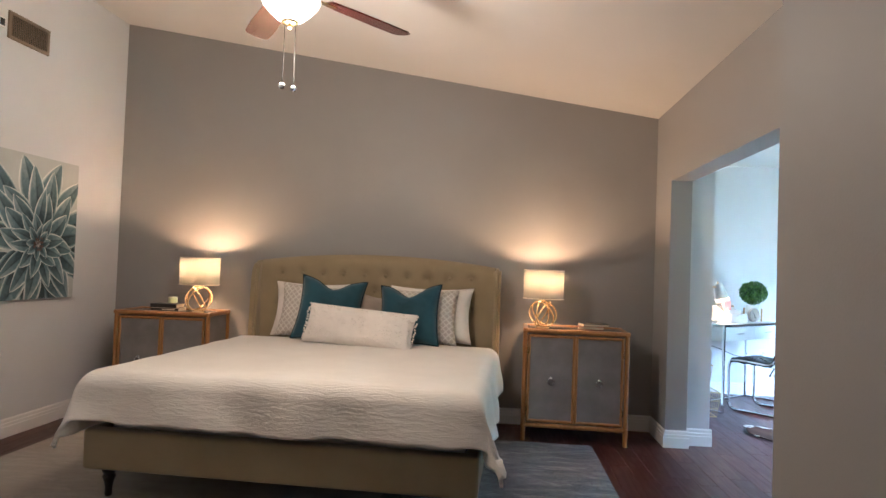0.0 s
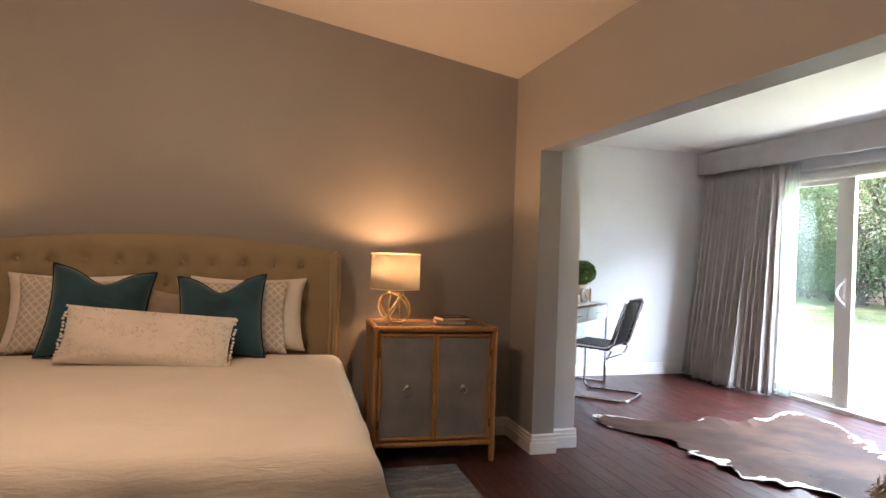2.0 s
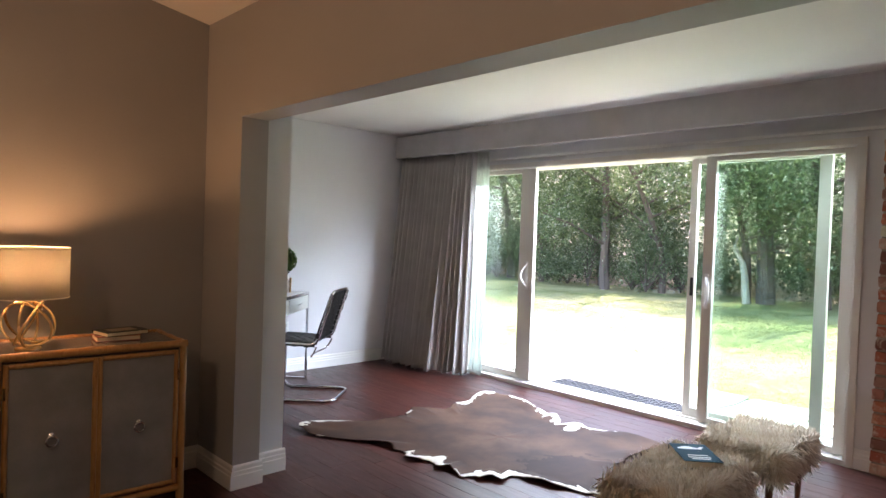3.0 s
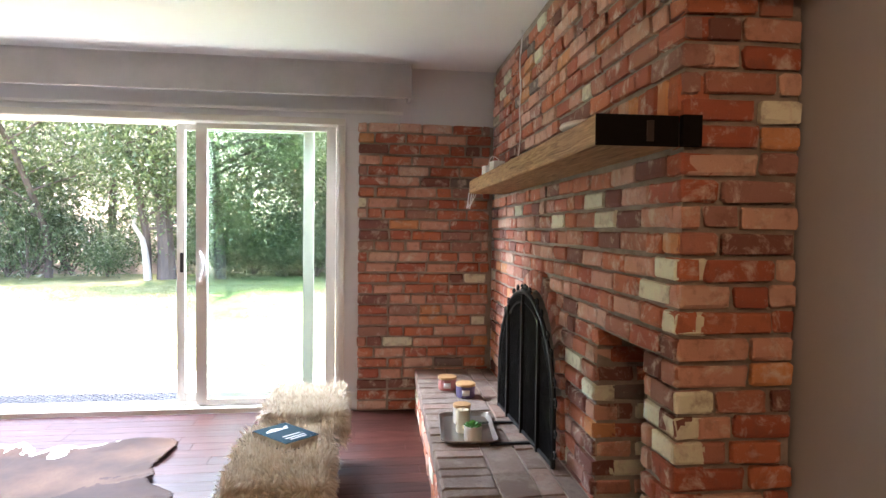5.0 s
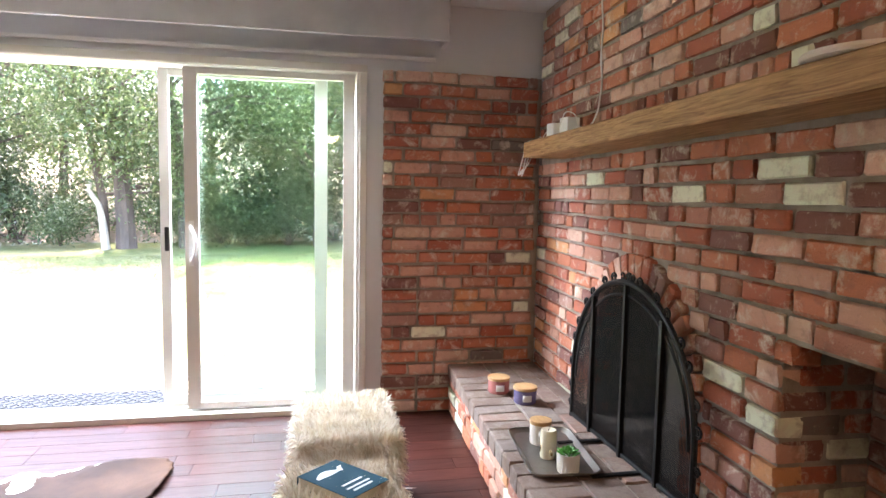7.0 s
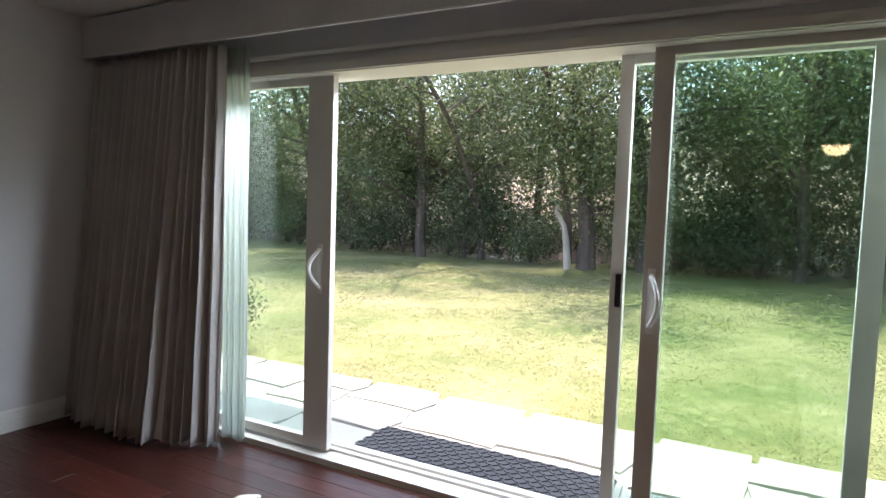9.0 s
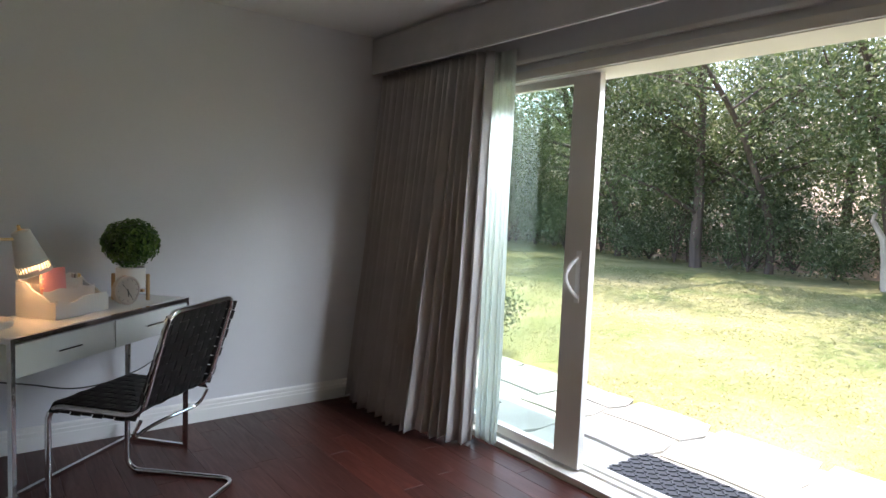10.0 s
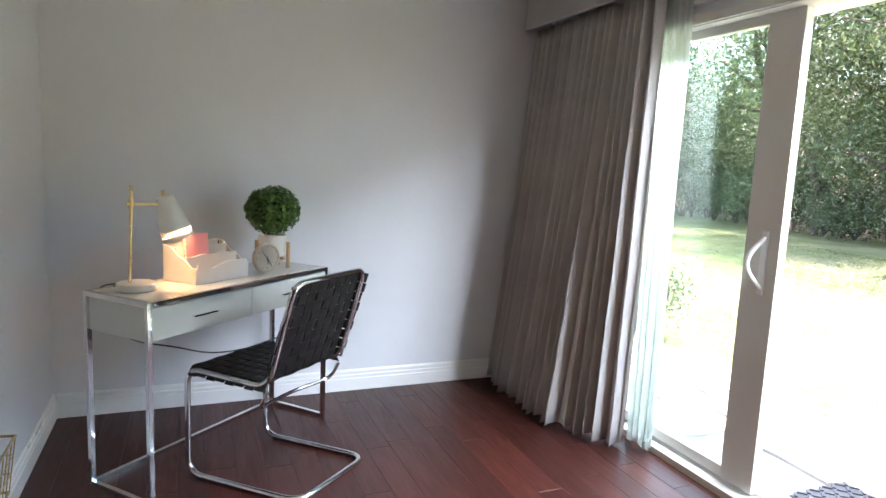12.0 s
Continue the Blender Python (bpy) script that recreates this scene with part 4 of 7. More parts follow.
# vent and sensor on the west wall
M_VENT = paint("bronze_vent", (0.25, 0.20, 0.15), 0.45, 0.1, 300, 0.05, 0.4)
vent = thing("wall_vent", pose(XW + 0.001, 4.795, 2.733, 0, 0, 90) @ Matrix.Diagonal((0.92, 1, 0.86, 1)), "bronze metal return-air vent high on the wall", "vent")
part("backing", box(bmesh.new(), -0.18, 0.18, -0.004, 0, -0.08, 0.08), M_BLACK, vent)
for b in ((-0.205, 0.205, 0.08, 0.105), (-0.205, 0.205, -0.105, -0.08), (-0.205, -0.178, -0.08, 0.08), (0.178, 0.205, -0.08, 0.08)):
    part("frame", box(bmesh.new(), b[0], b[1], -0.012, 0, b[2], b[3], 0.002), M_VENT, vent)
for k in range(20):
    part("slat", box(bmesh.new(), -0.002, 0.002, -0.010, 0.0, -0.08, 0.08, m=pose(-0.168 + k * 0.0177, 0, 0, 0, 0, 28)), M_VENT, vent)
sensor = thing("wall_sensor", pose(XW + 0.001, 4.54, 2.72, 0, 0, 90), "small white sensor with a black face on the wall", "sensor")
part("case", box(bmesh.new(), -0.03, 0.03, -0.02, 0, -0.035, 0.035, 0.008), M_WHITEPLASTIC, sensor)
part("face", box(bmesh.new(), -0.018, 0.018, -0.024, -0.0202, -0.022, 0.022, 0.001), M_BLACK, sensor)
nail = part("nail", lathe(bmesh.new(), [(0.008, 0), (0.008, 0.004), (0.004, 0.006)], 12, pose(1.232, YS + 0.03, 1.193, -90)), M_BLACKMETAL)
tagged(nail, "small dark nail head in the painted wall", "nail")

# ceiling fan
FAN = Vector((-0.395, 3.55, 0))
M_MAHOG = wood("mahogany_blade", (0.075, 0.009, 0.007), (0.036, 0.005, 0.004), 0.25, 1.0, (1.5, 14, 14), False, 0.4)
fan = thing("ceiling_fan", pose(FAN.x, FAN.y, 0), "brass ceiling fan with red mahogany blades and a lit glass bowl", "ceiling fan")
top = slope(FAN.x)
part("canopy", lathe(bmesh.new(), [(0.02, top - 0.07), (0.055, top - 0.05), (0.065, top - 0.01), (0.065, top + 0.008)], 28), M_BRASS, fan, "", True)
part("downrod", lathe(bmesh.new(), [(0.013, 2.66), (0.013, top - 0.06)], 14), M_BRASS, fan, "", True)
part("motor", lathe(bmesh.new(), [(0.05, 2.47), (0.09, 2.48), (0.115, 2.51), (0.12, 2.56), (0.115, 2.61), (0.08, 2.64), (0.03, 2.665)], 36), M_BRASS, fan, "polished brass motor housing", True)
part("light_fitter", lathe(bmesh.new(), [(0.12, 2.445), (0.10, 2.452), (0.06, 2.46), (0.05, 2.472)], 32), M_BRASS, fan, "", True)
m_bowl = bulb_material("lit_frosted_bowl", (1.0, 0.72, 0.46), 0.1)
part("glass_bowl", lathe(bmesh.new(), [(0.03, 2.335), (0.06, 2.345), (0.095, 2.375), (0.125, 2.41), (0.135, 2.435), (0.13, 2.443)], 40), m_bowl, fan, "lit white frosted glass bowl", True)
part("finial", lathe(bmesh.new(), [(0.004, 2.298), (0.012, 2.305), (0.010, 2.318), (0.034, 2.324), (0.038, 2.334), (0.03, 2.34)], 20), M_BRASS, fan, "", True)
for k in range(5):
    a = radians(52 + 72 * k)
    bl = bmesh.new()
    pts = [(0.20, -0.045), (0.30, -0.06), (0.55, -0.068), (0.68, -0.064), (0.705, -0.05), (0.715, 0.0), (0.705, 0.05), (0.68, 0.064), (0.55, 0.068), (0.30, 0.06), (0.20, 0.045)]
    extrude_poly(bl, pts, -0.004, 0.004)
    at = Matrix.Translation((0, 0, 2.488)) @ Matrix.Rotation(a, 4, "Z") @ Matrix.Rotation(radians(11), 4, "X")
    b = part("blade", bl, M_MAHOG, fan, "glossy red mahogany blade", False, at)
    part("blade_iron", box(bmesh.new(), 0.10, 0.25, -0.018, 0.018, -0.011, -0.0045, 0.002), M_BRASS, b)
for dx, dy, z in ((-0.012, -0.035, 2.04), (0.014, 0.045, 2.052)):
    ch = part("pull_chain", pipe(bmesh.new(), [(dx * 0.8, dy, 2.33), (dx, dy, z)], 0.0022, 6), M_BLACKMETAL, fan)
    t = bmesh.new()
    bmesh.ops.create_icosphere(t, subdivisions=2, radius=0.016)
    part("crystal_ball", t, M_CHROME, ch, "clear crystal ball pull", False, Matrix.Translation((dx, dy, z - 0.012)))
lamp("fan_light", "POINT", pose(FAN.x, FAN.y, 2.18), 1.75, (1.0, 0.66, 0.40), radius=0.14)

# rug
m, nt, p = nodes_of("distressed_rug_pile")
v = coords(nt)
n1 = noise_tex(nt, coords(nt, (1, 3.5, 1)), 4, 6, 0.7, 0.6)
n2 = noise_tex(nt, coords(nt, (1, 1.6, 1)), 38, 5, 0.75)
c = ramp(nt, n1, [(0.36, (0.045, 0.044, 0.046)), (0.5, (0.10, 0.098, 0.094)), (0.64, (0.24, 0.22, 0.195))])
c = mix(nt, c, (0.03, 0.03, 0.032), ramp(nt, n2, [(0.48, (0, 0, 0)), (0.66, (0.85,) * 3)]))
sp = nt.nodes.new("ShaderNodeSeparateXYZ")
nt.links.new(v, sp.inputs[0])
c = mix(nt, c, mix(nt, c, (0.42, 0.37, 0.31), 0.6), ramp(nt, sp.outputs[0], [(0.0, (0.9,) * 3), (0.02, (0.0,) * 3)]))
nt.links.new(c, p.inputs["Base Color"])
p.inputs["Roughness"].default_value = 0.95
p.inputs["Sheen Weight"].default_value = 0.2
bump(nt, p, noise_tex(nt, v, 240, 3), 0.7, 0.006)
rug = part("area_rug", box(bmesh.new(), -2.35, 1.30, 2.75, 5.39, 0.0005, 0.011, 0.004, 1), m)
tagged(rug, "distressed charcoal and beige area rug under the bed", "rug")

# ---- sunroom things ----
# desk, set across the corner
DESK = pose(2.675, 6.735, 0, 0, 0, 41)
DW, DD, DH = 1.070, 0.37, 0.808
M_DESKWHITE = paint("white_lacquer", (0.74, 0.76, 0.73), 0.16, 0.015, 200, 0.01)
desk = thing("desk", DESK, "slim white lacquer desk with two drawers on a chrome frame", "desk")
part("body", box(bmesh.new(), 0.012, DW - 0.012, 0.020, DD - 0.006, DH - 0.155, DH - 0.021, 0.002), M_DESKWHITE, desk, "white lacquered box")
part("top", box(bmesh.new(), 0.010, DW - 0.010, 0.010, DD - 0.010, DH - 0.020, DH - 0.001, 0.001), M_DESKWHITE, desk)
for k in range(2):
    x0 = 0.016 + k * (DW / 2 - 0.016)
    dr = part("drawer", box(bmesh.new(), x0 + 0.002, x0 + DW / 2 - 0.019, 0.004, 0.0195, DH - 0.150, DH - 0.026, 0.002), M_DESKWHITE, desk, "white drawer front")
    part("drawer_pull", box(bmesh.new(), x0 + 0.19, x0 + 0.31, -0.012, 0.0035, DH - 0.090, DH - 0.084, 0.001), M_CHROME, dr, "thin metal bar pull")
for x in (0.0095, DW - 0.0095):
    for y in (0.0095, DD - 0.0095):
        part("leg", pipe(bmesh.new(), [(x, y, 0), (x, y, DH - 0.0195)], 0.0095, square=True), M_CHROME, desk)
for a, b in (((0.02, 0.0095), (DW - 0.02, 0.0095)), ((0.02, DD - 0.0095), (DW - 0.02, DD - 0.0095)), ((0.0095, 0), (0.0095, DD)), ((DW - 0.0095, 0), (DW - 0.0095, DD))):
    part("edge_bar", pipe(bmesh.new(), [(*a, DH - 0.0095), (*b, DH - 0.0095)], 0.0095, square=True), M_CHROME, desk)
for a, b in (((0.0095, 0.02), (0.0095, DD - 0.02)), ((DW - 0.0095, 0.02), (DW - 0.0095, DD - 0.02)), ((0.02, DD - 0.0095), (DW - 0.02, DD - 0.0095))):
    part("floor_bar", pipe(bmesh.new(), [(*a, 0.0095), (*b, 0.0095)], 0.0095, square=True), M_CHROME, desk)

# cantilever chair with woven straps
# local x: to the sitter's left, y: towards the back, seat front at y = 0
ax = Vector((3.158 - 2.81, 7.307 - 7.01, 0)).normalized()      # along the front of the base
ay = Vector((3.24 - 2.81, 6.61 - 7.01, 0)).normalized()        # from the front to the back
CHAIR = Matrix(((ax.x, ay.x, 0, 2.808), (ax.y, ay.y, 0, 6.977), (0, 0, 1, 0), (0, 0, 0, 1)))
chair = thing("desk_chair", Matrix.Identity(4), "cantilever desk chair of chrome tube with black woven leather straps", "chair")
CWD, CDP = 0.46, 0.55


def cp(x, y, z):
    return CHAIR @ Vector((x, y, z))


R = 0.0125
frame_path = []
for x, order in ((0.0, 1), (CWD, -1)):
    side = rounded([(x, 0.52, 0.885), (x, 0.40, 0.455), (x, 0.0, 0.475), (x, 0.0, R), (x, CDP, R)], 0.075, 8)
    frame_path.append(side if order > 0 else side[::-1])
left, right = frame_path
loop = rounded([left[-2], (0.0, CDP, R), (CWD, CDP, R), right[1]], 0.09, 8)
path = left[:-1] + loop[1:-1] + right[1:]
toppath = rounded([right[-2], (CWD, 0.52, 0.885), (0.0, 0.52, 0.885), left[1]], 0.06, 6)
part("frame", pipe(bmesh.new(), [cp(*p) for p in path[1:-1] + toppath[1:-1]], R, 12, True), M_CHROME, chair, "bent chrome tube frame", True)
brace = rounded([(0.0, 0.40, 0.44), (0.0, 0.36, 0.36), (0.23, 0.30, 0.345), (CWD, 0.36, 0.36), (CWD, 0.40, 0.44)], 0.12, 8)
part("brace", pipe(bmesh.new(), [cp(*p) for p in brace], 0.008, 8), M_CHROME, chair, "", True)
M_LEATHER = paint("black_leather", (0.012, 0.012, 0.012), 0.45, 0.15, 260, 0.3)


def rail_at(s):
    """A place along the side of seat and back: s from 0 at the seat's front to 1 at the back's top."""
    a, b, c = Vector((0, 0.02, 0.472)), Vector((0, 0.385, 0.458)), Vector((0, 0.515, 0.865))
    l1, l2 = (b - a).length, (c - b).length
    d = s * (l1 + l2)
    return (a + (b - a) * (d / l1), Vector((0, 0, 1))) if d < l1 else (b + (c - b) * ((d - l1) / l2), Vector((0, -0.95, 0.3)))


def strap(points, normals, width_dir, half, lift):
    bm = bmesh.new()
    rows = []
    for p, n, l in zip(points, normals, lift):
        rows.append([bm.verts.new(p + n * (l + t) + width_dir * (s * half)) for s, t in ((-1, 0), (1, 0), (1, 0.003), (-1, 0.003))])
    for a, b in zip(rows, rows[1:]):
        for k in range(4):
            bm.faces.new((a[k], a[(k + 1) % 4], b[(k + 1) % 4], b[k]))
    bm.faces.new(rows[0])
    bm.faces.new(rows[-1][::-1])
    return bm


rot = CHAIR.to_3x3()
NSIDE, NLONG = 17, 8
for i in range(NSIDE):
    s = 0.025 + 0.95 * i / (NSIDE - 1)
    c, n = rail_at(s)
    a, b = rail_at(max(0, s - 0.01))[0], rail_at(min(1, s + 0.01))[0]
    along = (b - a).normalized()
    pts, nrm, lift = [], [], []
    for j in range(2 * NLONG + 5):
        x = -0.018 + (CWD + 0.036) * j / (2 * NLONG + 4)
        k = (x - 0.03) / (CWD - 0.06) * (NLONG - 1)
        wave = 0.0025 * math.cos(math.pi * (k + i))
        end = -0.030 if j in (0, 2 * NLONG + 4) else 0
        pts.append(cp(x, c.y, c.z))
        nrm.append(rot @ n)
        lift.append(0.0125 + wave + end)
    part("strap", strap(pts, nrm, rot @ along, 0.0215, lift), M_LEATHER, chair)
for seg in ((0.0, 0.47), (0.475, 1.0)):
    for j in range(NLONG):
        x = 0.03 + (CWD - 0.06) * j / (NLONG - 1)
        pts, nrm, lift = [], [], []
        for q in range(33):
            s = seg[0] + (seg[1] - seg[0]) * q / 32
            c, n = rail_at(s)
            k = (s - 0.025) / 0.95 * (NSIDE - 1)
            pts.append(cp(x, c.y, c.z))
            nrm.append(rot @ n)
            lift.append(0.0125 - 0.0025 * math.cos(math.pi * (k + j)))
        part("strap", strap(pts, nrm, rot @ Vector((1, 0, 0)), 0.0215, lift), M_LEATHER, chair)
for x, y in ((0.0, 0.07), (0.0, 0.47), (CWD, 0.07), (CWD, 0.47)):
    part("glide", box(bmesh.new(), -0.014, 0.014, -0.014, 0.014, 0.0, 0.012, 0.002, m=CHAIR @ Matrix.Translation((x, y, 0))), M_BLACK, chair)


def on_desk(x, y, turn=0.0, z=0.0):
    return DESK @ pose(x, y, DH + z, 0, 0, turn)


# desk lamp
M_CREAMMETAL = paint("cream_enamel", (0.72, 0.70, 0.66), 0.3, 0.03)
dl = thing("desk_lamp", on_desk(0.135, 0.235), "cream and brass desk lamp with a pierced cone shade, switched on", "lamp")
part("base", lathe(bmesh.new(), [(0.07, 0.0), (0.075, 0.004), (0.075, 0.026), (0.071, 0.03), (0.0, 0.03)], 40), M_CREAMMETAL, dl, "cream round base", True)
part("post", pipe(bmesh.new(), [(-0.02, 0.012, 0.03), (-0.005, 0.012, 0.415)], 0.0062, 10), M_GOLD, dl, "brass post", True)
part("arm", pipe(bmesh.new(), [(-0.03, 0.012, 0.343), (0.115, -0.006, 0.338)], 0.0062, 10), M_GOLD, dl, "", True)
part("clamp", lathe(bmesh.new(), [(0.011, -0.02), (0.011, 0.02)], 14, pose(-0.008, 0.012, 0.343)), M_GOLD, dl, "", True)
SH = pose(0.13, -0.01, 0.368, 0, 0, -30) @ Matrix.Rotation(radians(-17), 4, "Y")
bm = bmesh.new()
lathe(bm, [(0.0605, -0.165 + 0.028), (0.058, -0.137 + 0.012), (0.034, 0.0), (0.018, 0.006)], 48)
for q in range(32):
    a = 2 * math.pi * q / 32
    box(bm, -0.0028, 0.0028, -0.0008, 0.0008, -0.165, -0.136, m=Matrix.Rotation(a, 4, "Z") @ Matrix.Translation((0, 0.0612, 0)))
lathe(bm, [(0.0615, -0.178), (0.0630, -0.178), (0.0622, -0.164), (0.0607, -0.164), (0.0615, -0.178)], 48)
bm.faces.ensure_lookup_table()
bmesh.ops.delete(bm, geom=[f for f in bm.faces if len(f.verts) > 4], context="FACES")
sh = part("shade", bm, M_CREAMMETAL, dl, "cream pierced metal cone shade", True, SH)
part("finial", lathe(bmesh.new(), [(0.018, 0.004), (0.008, 0.008), (0.006, 0.02), (0.009, 0.024), (0.0, 0.03)], 14), M_GOLD, sh, "", True)
t = bmesh.new()
bmesh.ops.create_uvsphere(t, u_segments=14, v_segments=8, radius=0.02)
part("bulb", t, bulb_material("desk_bulb", (1.0, 0.62, 0.32), 1.5), sh, "lit bulb", True, Matrix.Translation((0, 0, -0.09)))
lamp("desk_bulb_light", "POINT", on_desk(0.135, 0.235) @ SH @ Matrix.Translation((0, 0, -0.12)), 0.20, (1.0, 0.56, 0.27), radius=0.02)
pts = [(2.56, 7.11, 0.815), (2.50, 7.12, 0.808), (2.47, 7.13, 0.79), (2.50, 7.10, 0.66), (2.60, 6.98, 0.60), (2.75, 7.02, 0.56), (2.90, 7.10, 0.49), (3.05, 7.2, 0.47), (3.25, 7.45, 0.45), (3.40, 7.74, 0.43), (3.44, 7.775, 0.43)]
part("cord", pipe(bmesh.new(), rounded(pts, 0.1, 4), 0.0032, 6), M_BLACK, dl, "thin black cord", True, dl.matrix_world.inverted())

# letter tray, notebook, pens
M_TRAY = paint("cream_painted_wood", (0.74, 0.71, 0.67), 0.45, 0.03)
tray = thing("desk_organizer", on_desk(0.335, 0.125, 0), "cream wooden letter organizer with stepped scalloped sides", "organizer")
OW, OD = 0.30, 0.20
prof = [(0.0, 0.0), (OD, 0.0), (OD, 0.155), (OD - 0.05, 0.15), (OD - 0.085, 0.118), (0.06, 0.095), (0.03, 0.07), (0.0, 0.07)]
for x in (0.0, OW - 0.008):
    t = bmesh.new()
    extrude_poly(t, prof, 0.0, 0.008)
    bmesh.ops.transform(t, matrix=Matrix(((0, 0, 1, x), (1, 0, 0, 0), (0, 1, 0, 0), (0, 0, 0, 1))), verts=t.verts)
    part("side_panel", t, M_TRAY, tray)
part("bottom", box(bmesh.new(), 0.0085, OW - 0.0085, 0.0, OD, 0.0, 0.008), M_TRAY, tray)
for y, h, scallop in ((0.0, 0.075, True), (0.065, 0.105, False), (0.13, 0.135, False), (OD - 0.008, 0.15, False)):
    outline = [(0.0085, 0.0), (OW - 0.0085, 0.0)]
    for k in range(17):
        x = OW - 0.0085 - (OW - 0.017) * k / 16
        dip = 0.022 * math.exp(-((x - OW * 0.30) / 0.045) ** 2) if scallop else 0.004 * math.sin(k)
        outline.append((x, h - dip))
    t = bmesh.new()
    extrude_poly(t, outline, 0.0, 0.007)
    bmesh.ops.transform(t, matrix=Matrix(((1, 0, 0, 0), (0, 0, 1, y + 0.0005), (0, 1, 0, 0.0085), (0, 0, 0, 1))), verts=t.verts)
    part("divider", t, M_TRAY, tray)
nb = thing("notebook", on_desk(0.36, 0.205, 0, 0.010) @ Matrix.Rotation(radians(-4), 4, "X"), "pink spiral notebook standing in the organizer", "notebook")
part("cover", box(bmesh.new(), 0.0, 0.125, 0.0, 0.014, 0.0, 0.195, 0.002), paint("pink_card", (0.72, 0.30, 0.32), 0.5, 0.03), nb, "pink cover")
part("writing", box(bmesh.new(), 0.045, 0.095, -0.0009, -0.0002, 0.092, 0.098), M_GOLD, nb, "gold line of writing")
bm = bmesh.new()
for k in range(9):
    pipe(bm, [(0.004 + 0.008 * math.cos(q * math.pi / 4), 0.007 + 0.01 * math.sin(q * math.pi / 4), 0.02 + k * 0.019) for q in range(8)], 0.0015, 5, True)
part("spiral", bm, M_GOLD, nb, "gold wire spiral")
for k, (x, tilt) in enumerate(((0.562, 12), (0.577, 18), (0.592, 8))):
    pen = part("pen", pipe(bmesh.new(), [(0, 0, 0), (0, 0, 0.15)], 0.0035, 8), M_GOLD if k else M_BLACK, None, "", True, on_desk(x, 0.265, 0, 0.012) @ Matrix.Rotation(radians(tilt), 4, "Y"))
    tagged(pen, "slim pen standing in the organizer", "pen", "pens")

# round clock
clk = thing("desk_clock", on_desk(0.755, 0.115, -14), "small round pale stone desk clock with black hands", "clock")
M_CLOCK = paint("clock_stone", (0.50, 0.43, 0.37), 0.7, 0.05)
part("case", lathe(bmesh.new(), [(0.060, 0.0), (0.068, 0.004), (0.069, 0.030), (0.060, 0.034), (0.058, 0.028)], 44, pose(0, 0.034, 0.070, 90)), M_CLOCK, clk, "", True)
part("dial", lathe(bmesh.new(), [(0.0, 0), (0.0585, 0.0)], 44, pose(0, 0.0055, 0.070, 90)), paint("clock_dial", (0.60, 0.53, 0.46), 0.6), clk)
for a, l, w in ((172, 0.030, 0.004), (150, 0.046, 0.003), (318, 0.048, 0.0014)):
    part("hand", box(bmesh.new(), -w / 2, w / 2, 0.0030, 0.0042, -0.006, l, m=Matrix.Translation((0, 0, 0.070)) @ Matrix.Rotation(radians(a), 4, "Y")), M_BLACK, clk)
bm = bmesh.new()
for k in range(12):
    box(bm, -0.0008, 0.0008, 0.0036, 0.0046, 0.048, 0.055, m=Matrix.Translation((0, 0, 0.070)) @ Matrix.Rotation(radians(30 * k), 4, "Y"))
part("hour_marks", bm, M_BLACK, clk)

# potted topiary ball on a wooden stand
m, nt, p = nodes_of("boxwood_leaf")
g = nt.nodes.new("ShaderNodeNewGeometry")
c = ramp(nt, g.outputs["Random Per Island"], [(0.0, (0.025, 0.075, 0.010)), (0.6, (0.065, 0.155, 0.022)), (1.0, (0.15, 0.27, 0.05))])
nt.links.new(c, p.inputs["Base Color"])
p.inputs["Roughness"].default_value = 0.4
M_BOXLEAF = m
plant = thing("potted_plant", on_desk(0.885, 0.205), "round green boxwood ball in a white pot on a wooden stand", "plant")
part("pot", lathe(bmesh.new(), [(0.06, 0.06), (0.066, 0.064), (0.069, 0.165), (0.063, 0.165), (0.062, 0.15)], 36), paint("white_ceramic", (0.74, 0.72, 0.68), 0.35, 0.02), plant, "white ceramic pot", True)
part("soil", lathe(bmesh.new(), [(0.0, 0.148), (0.0625, 0.149)], 24), paint("soil", (0.05, 0.035, 0.025), 0.95, 0.3), plant)
M_OAK = wood("pale_oak", (0.55, 0.34, 0.16), (0.38, 0.21, 0.09), 0.5, 1.0, (12, 12, 2))
stand = part("stand", box(bmesh.new(), -0.076, 0.076, -0.008, 0.008, 0.045, 0.059, 0.002), M_OAK, plant, "pale wooden cross stand")
part("crossbar", box(bmesh.new(), -0.008, 0.008, -0.076, 0.076, 0.0445, 0.0585, 0.002), M_OAK, stand)
for a in (20, 110, 200, 290):
    part("stand_leg", lathe(bmesh.new(), [(0.008, 0.0), (0.0095, 0.004), (0.0095, 0.128), (0.008, 0.132)], 12, Matrix.Rotation(radians(a), 4, "Z") @ Matrix.Translation((0.082, 0, 0))), M_OAK, stand, "", True)
rnd = random.Random(4)
verts, faces = [], []
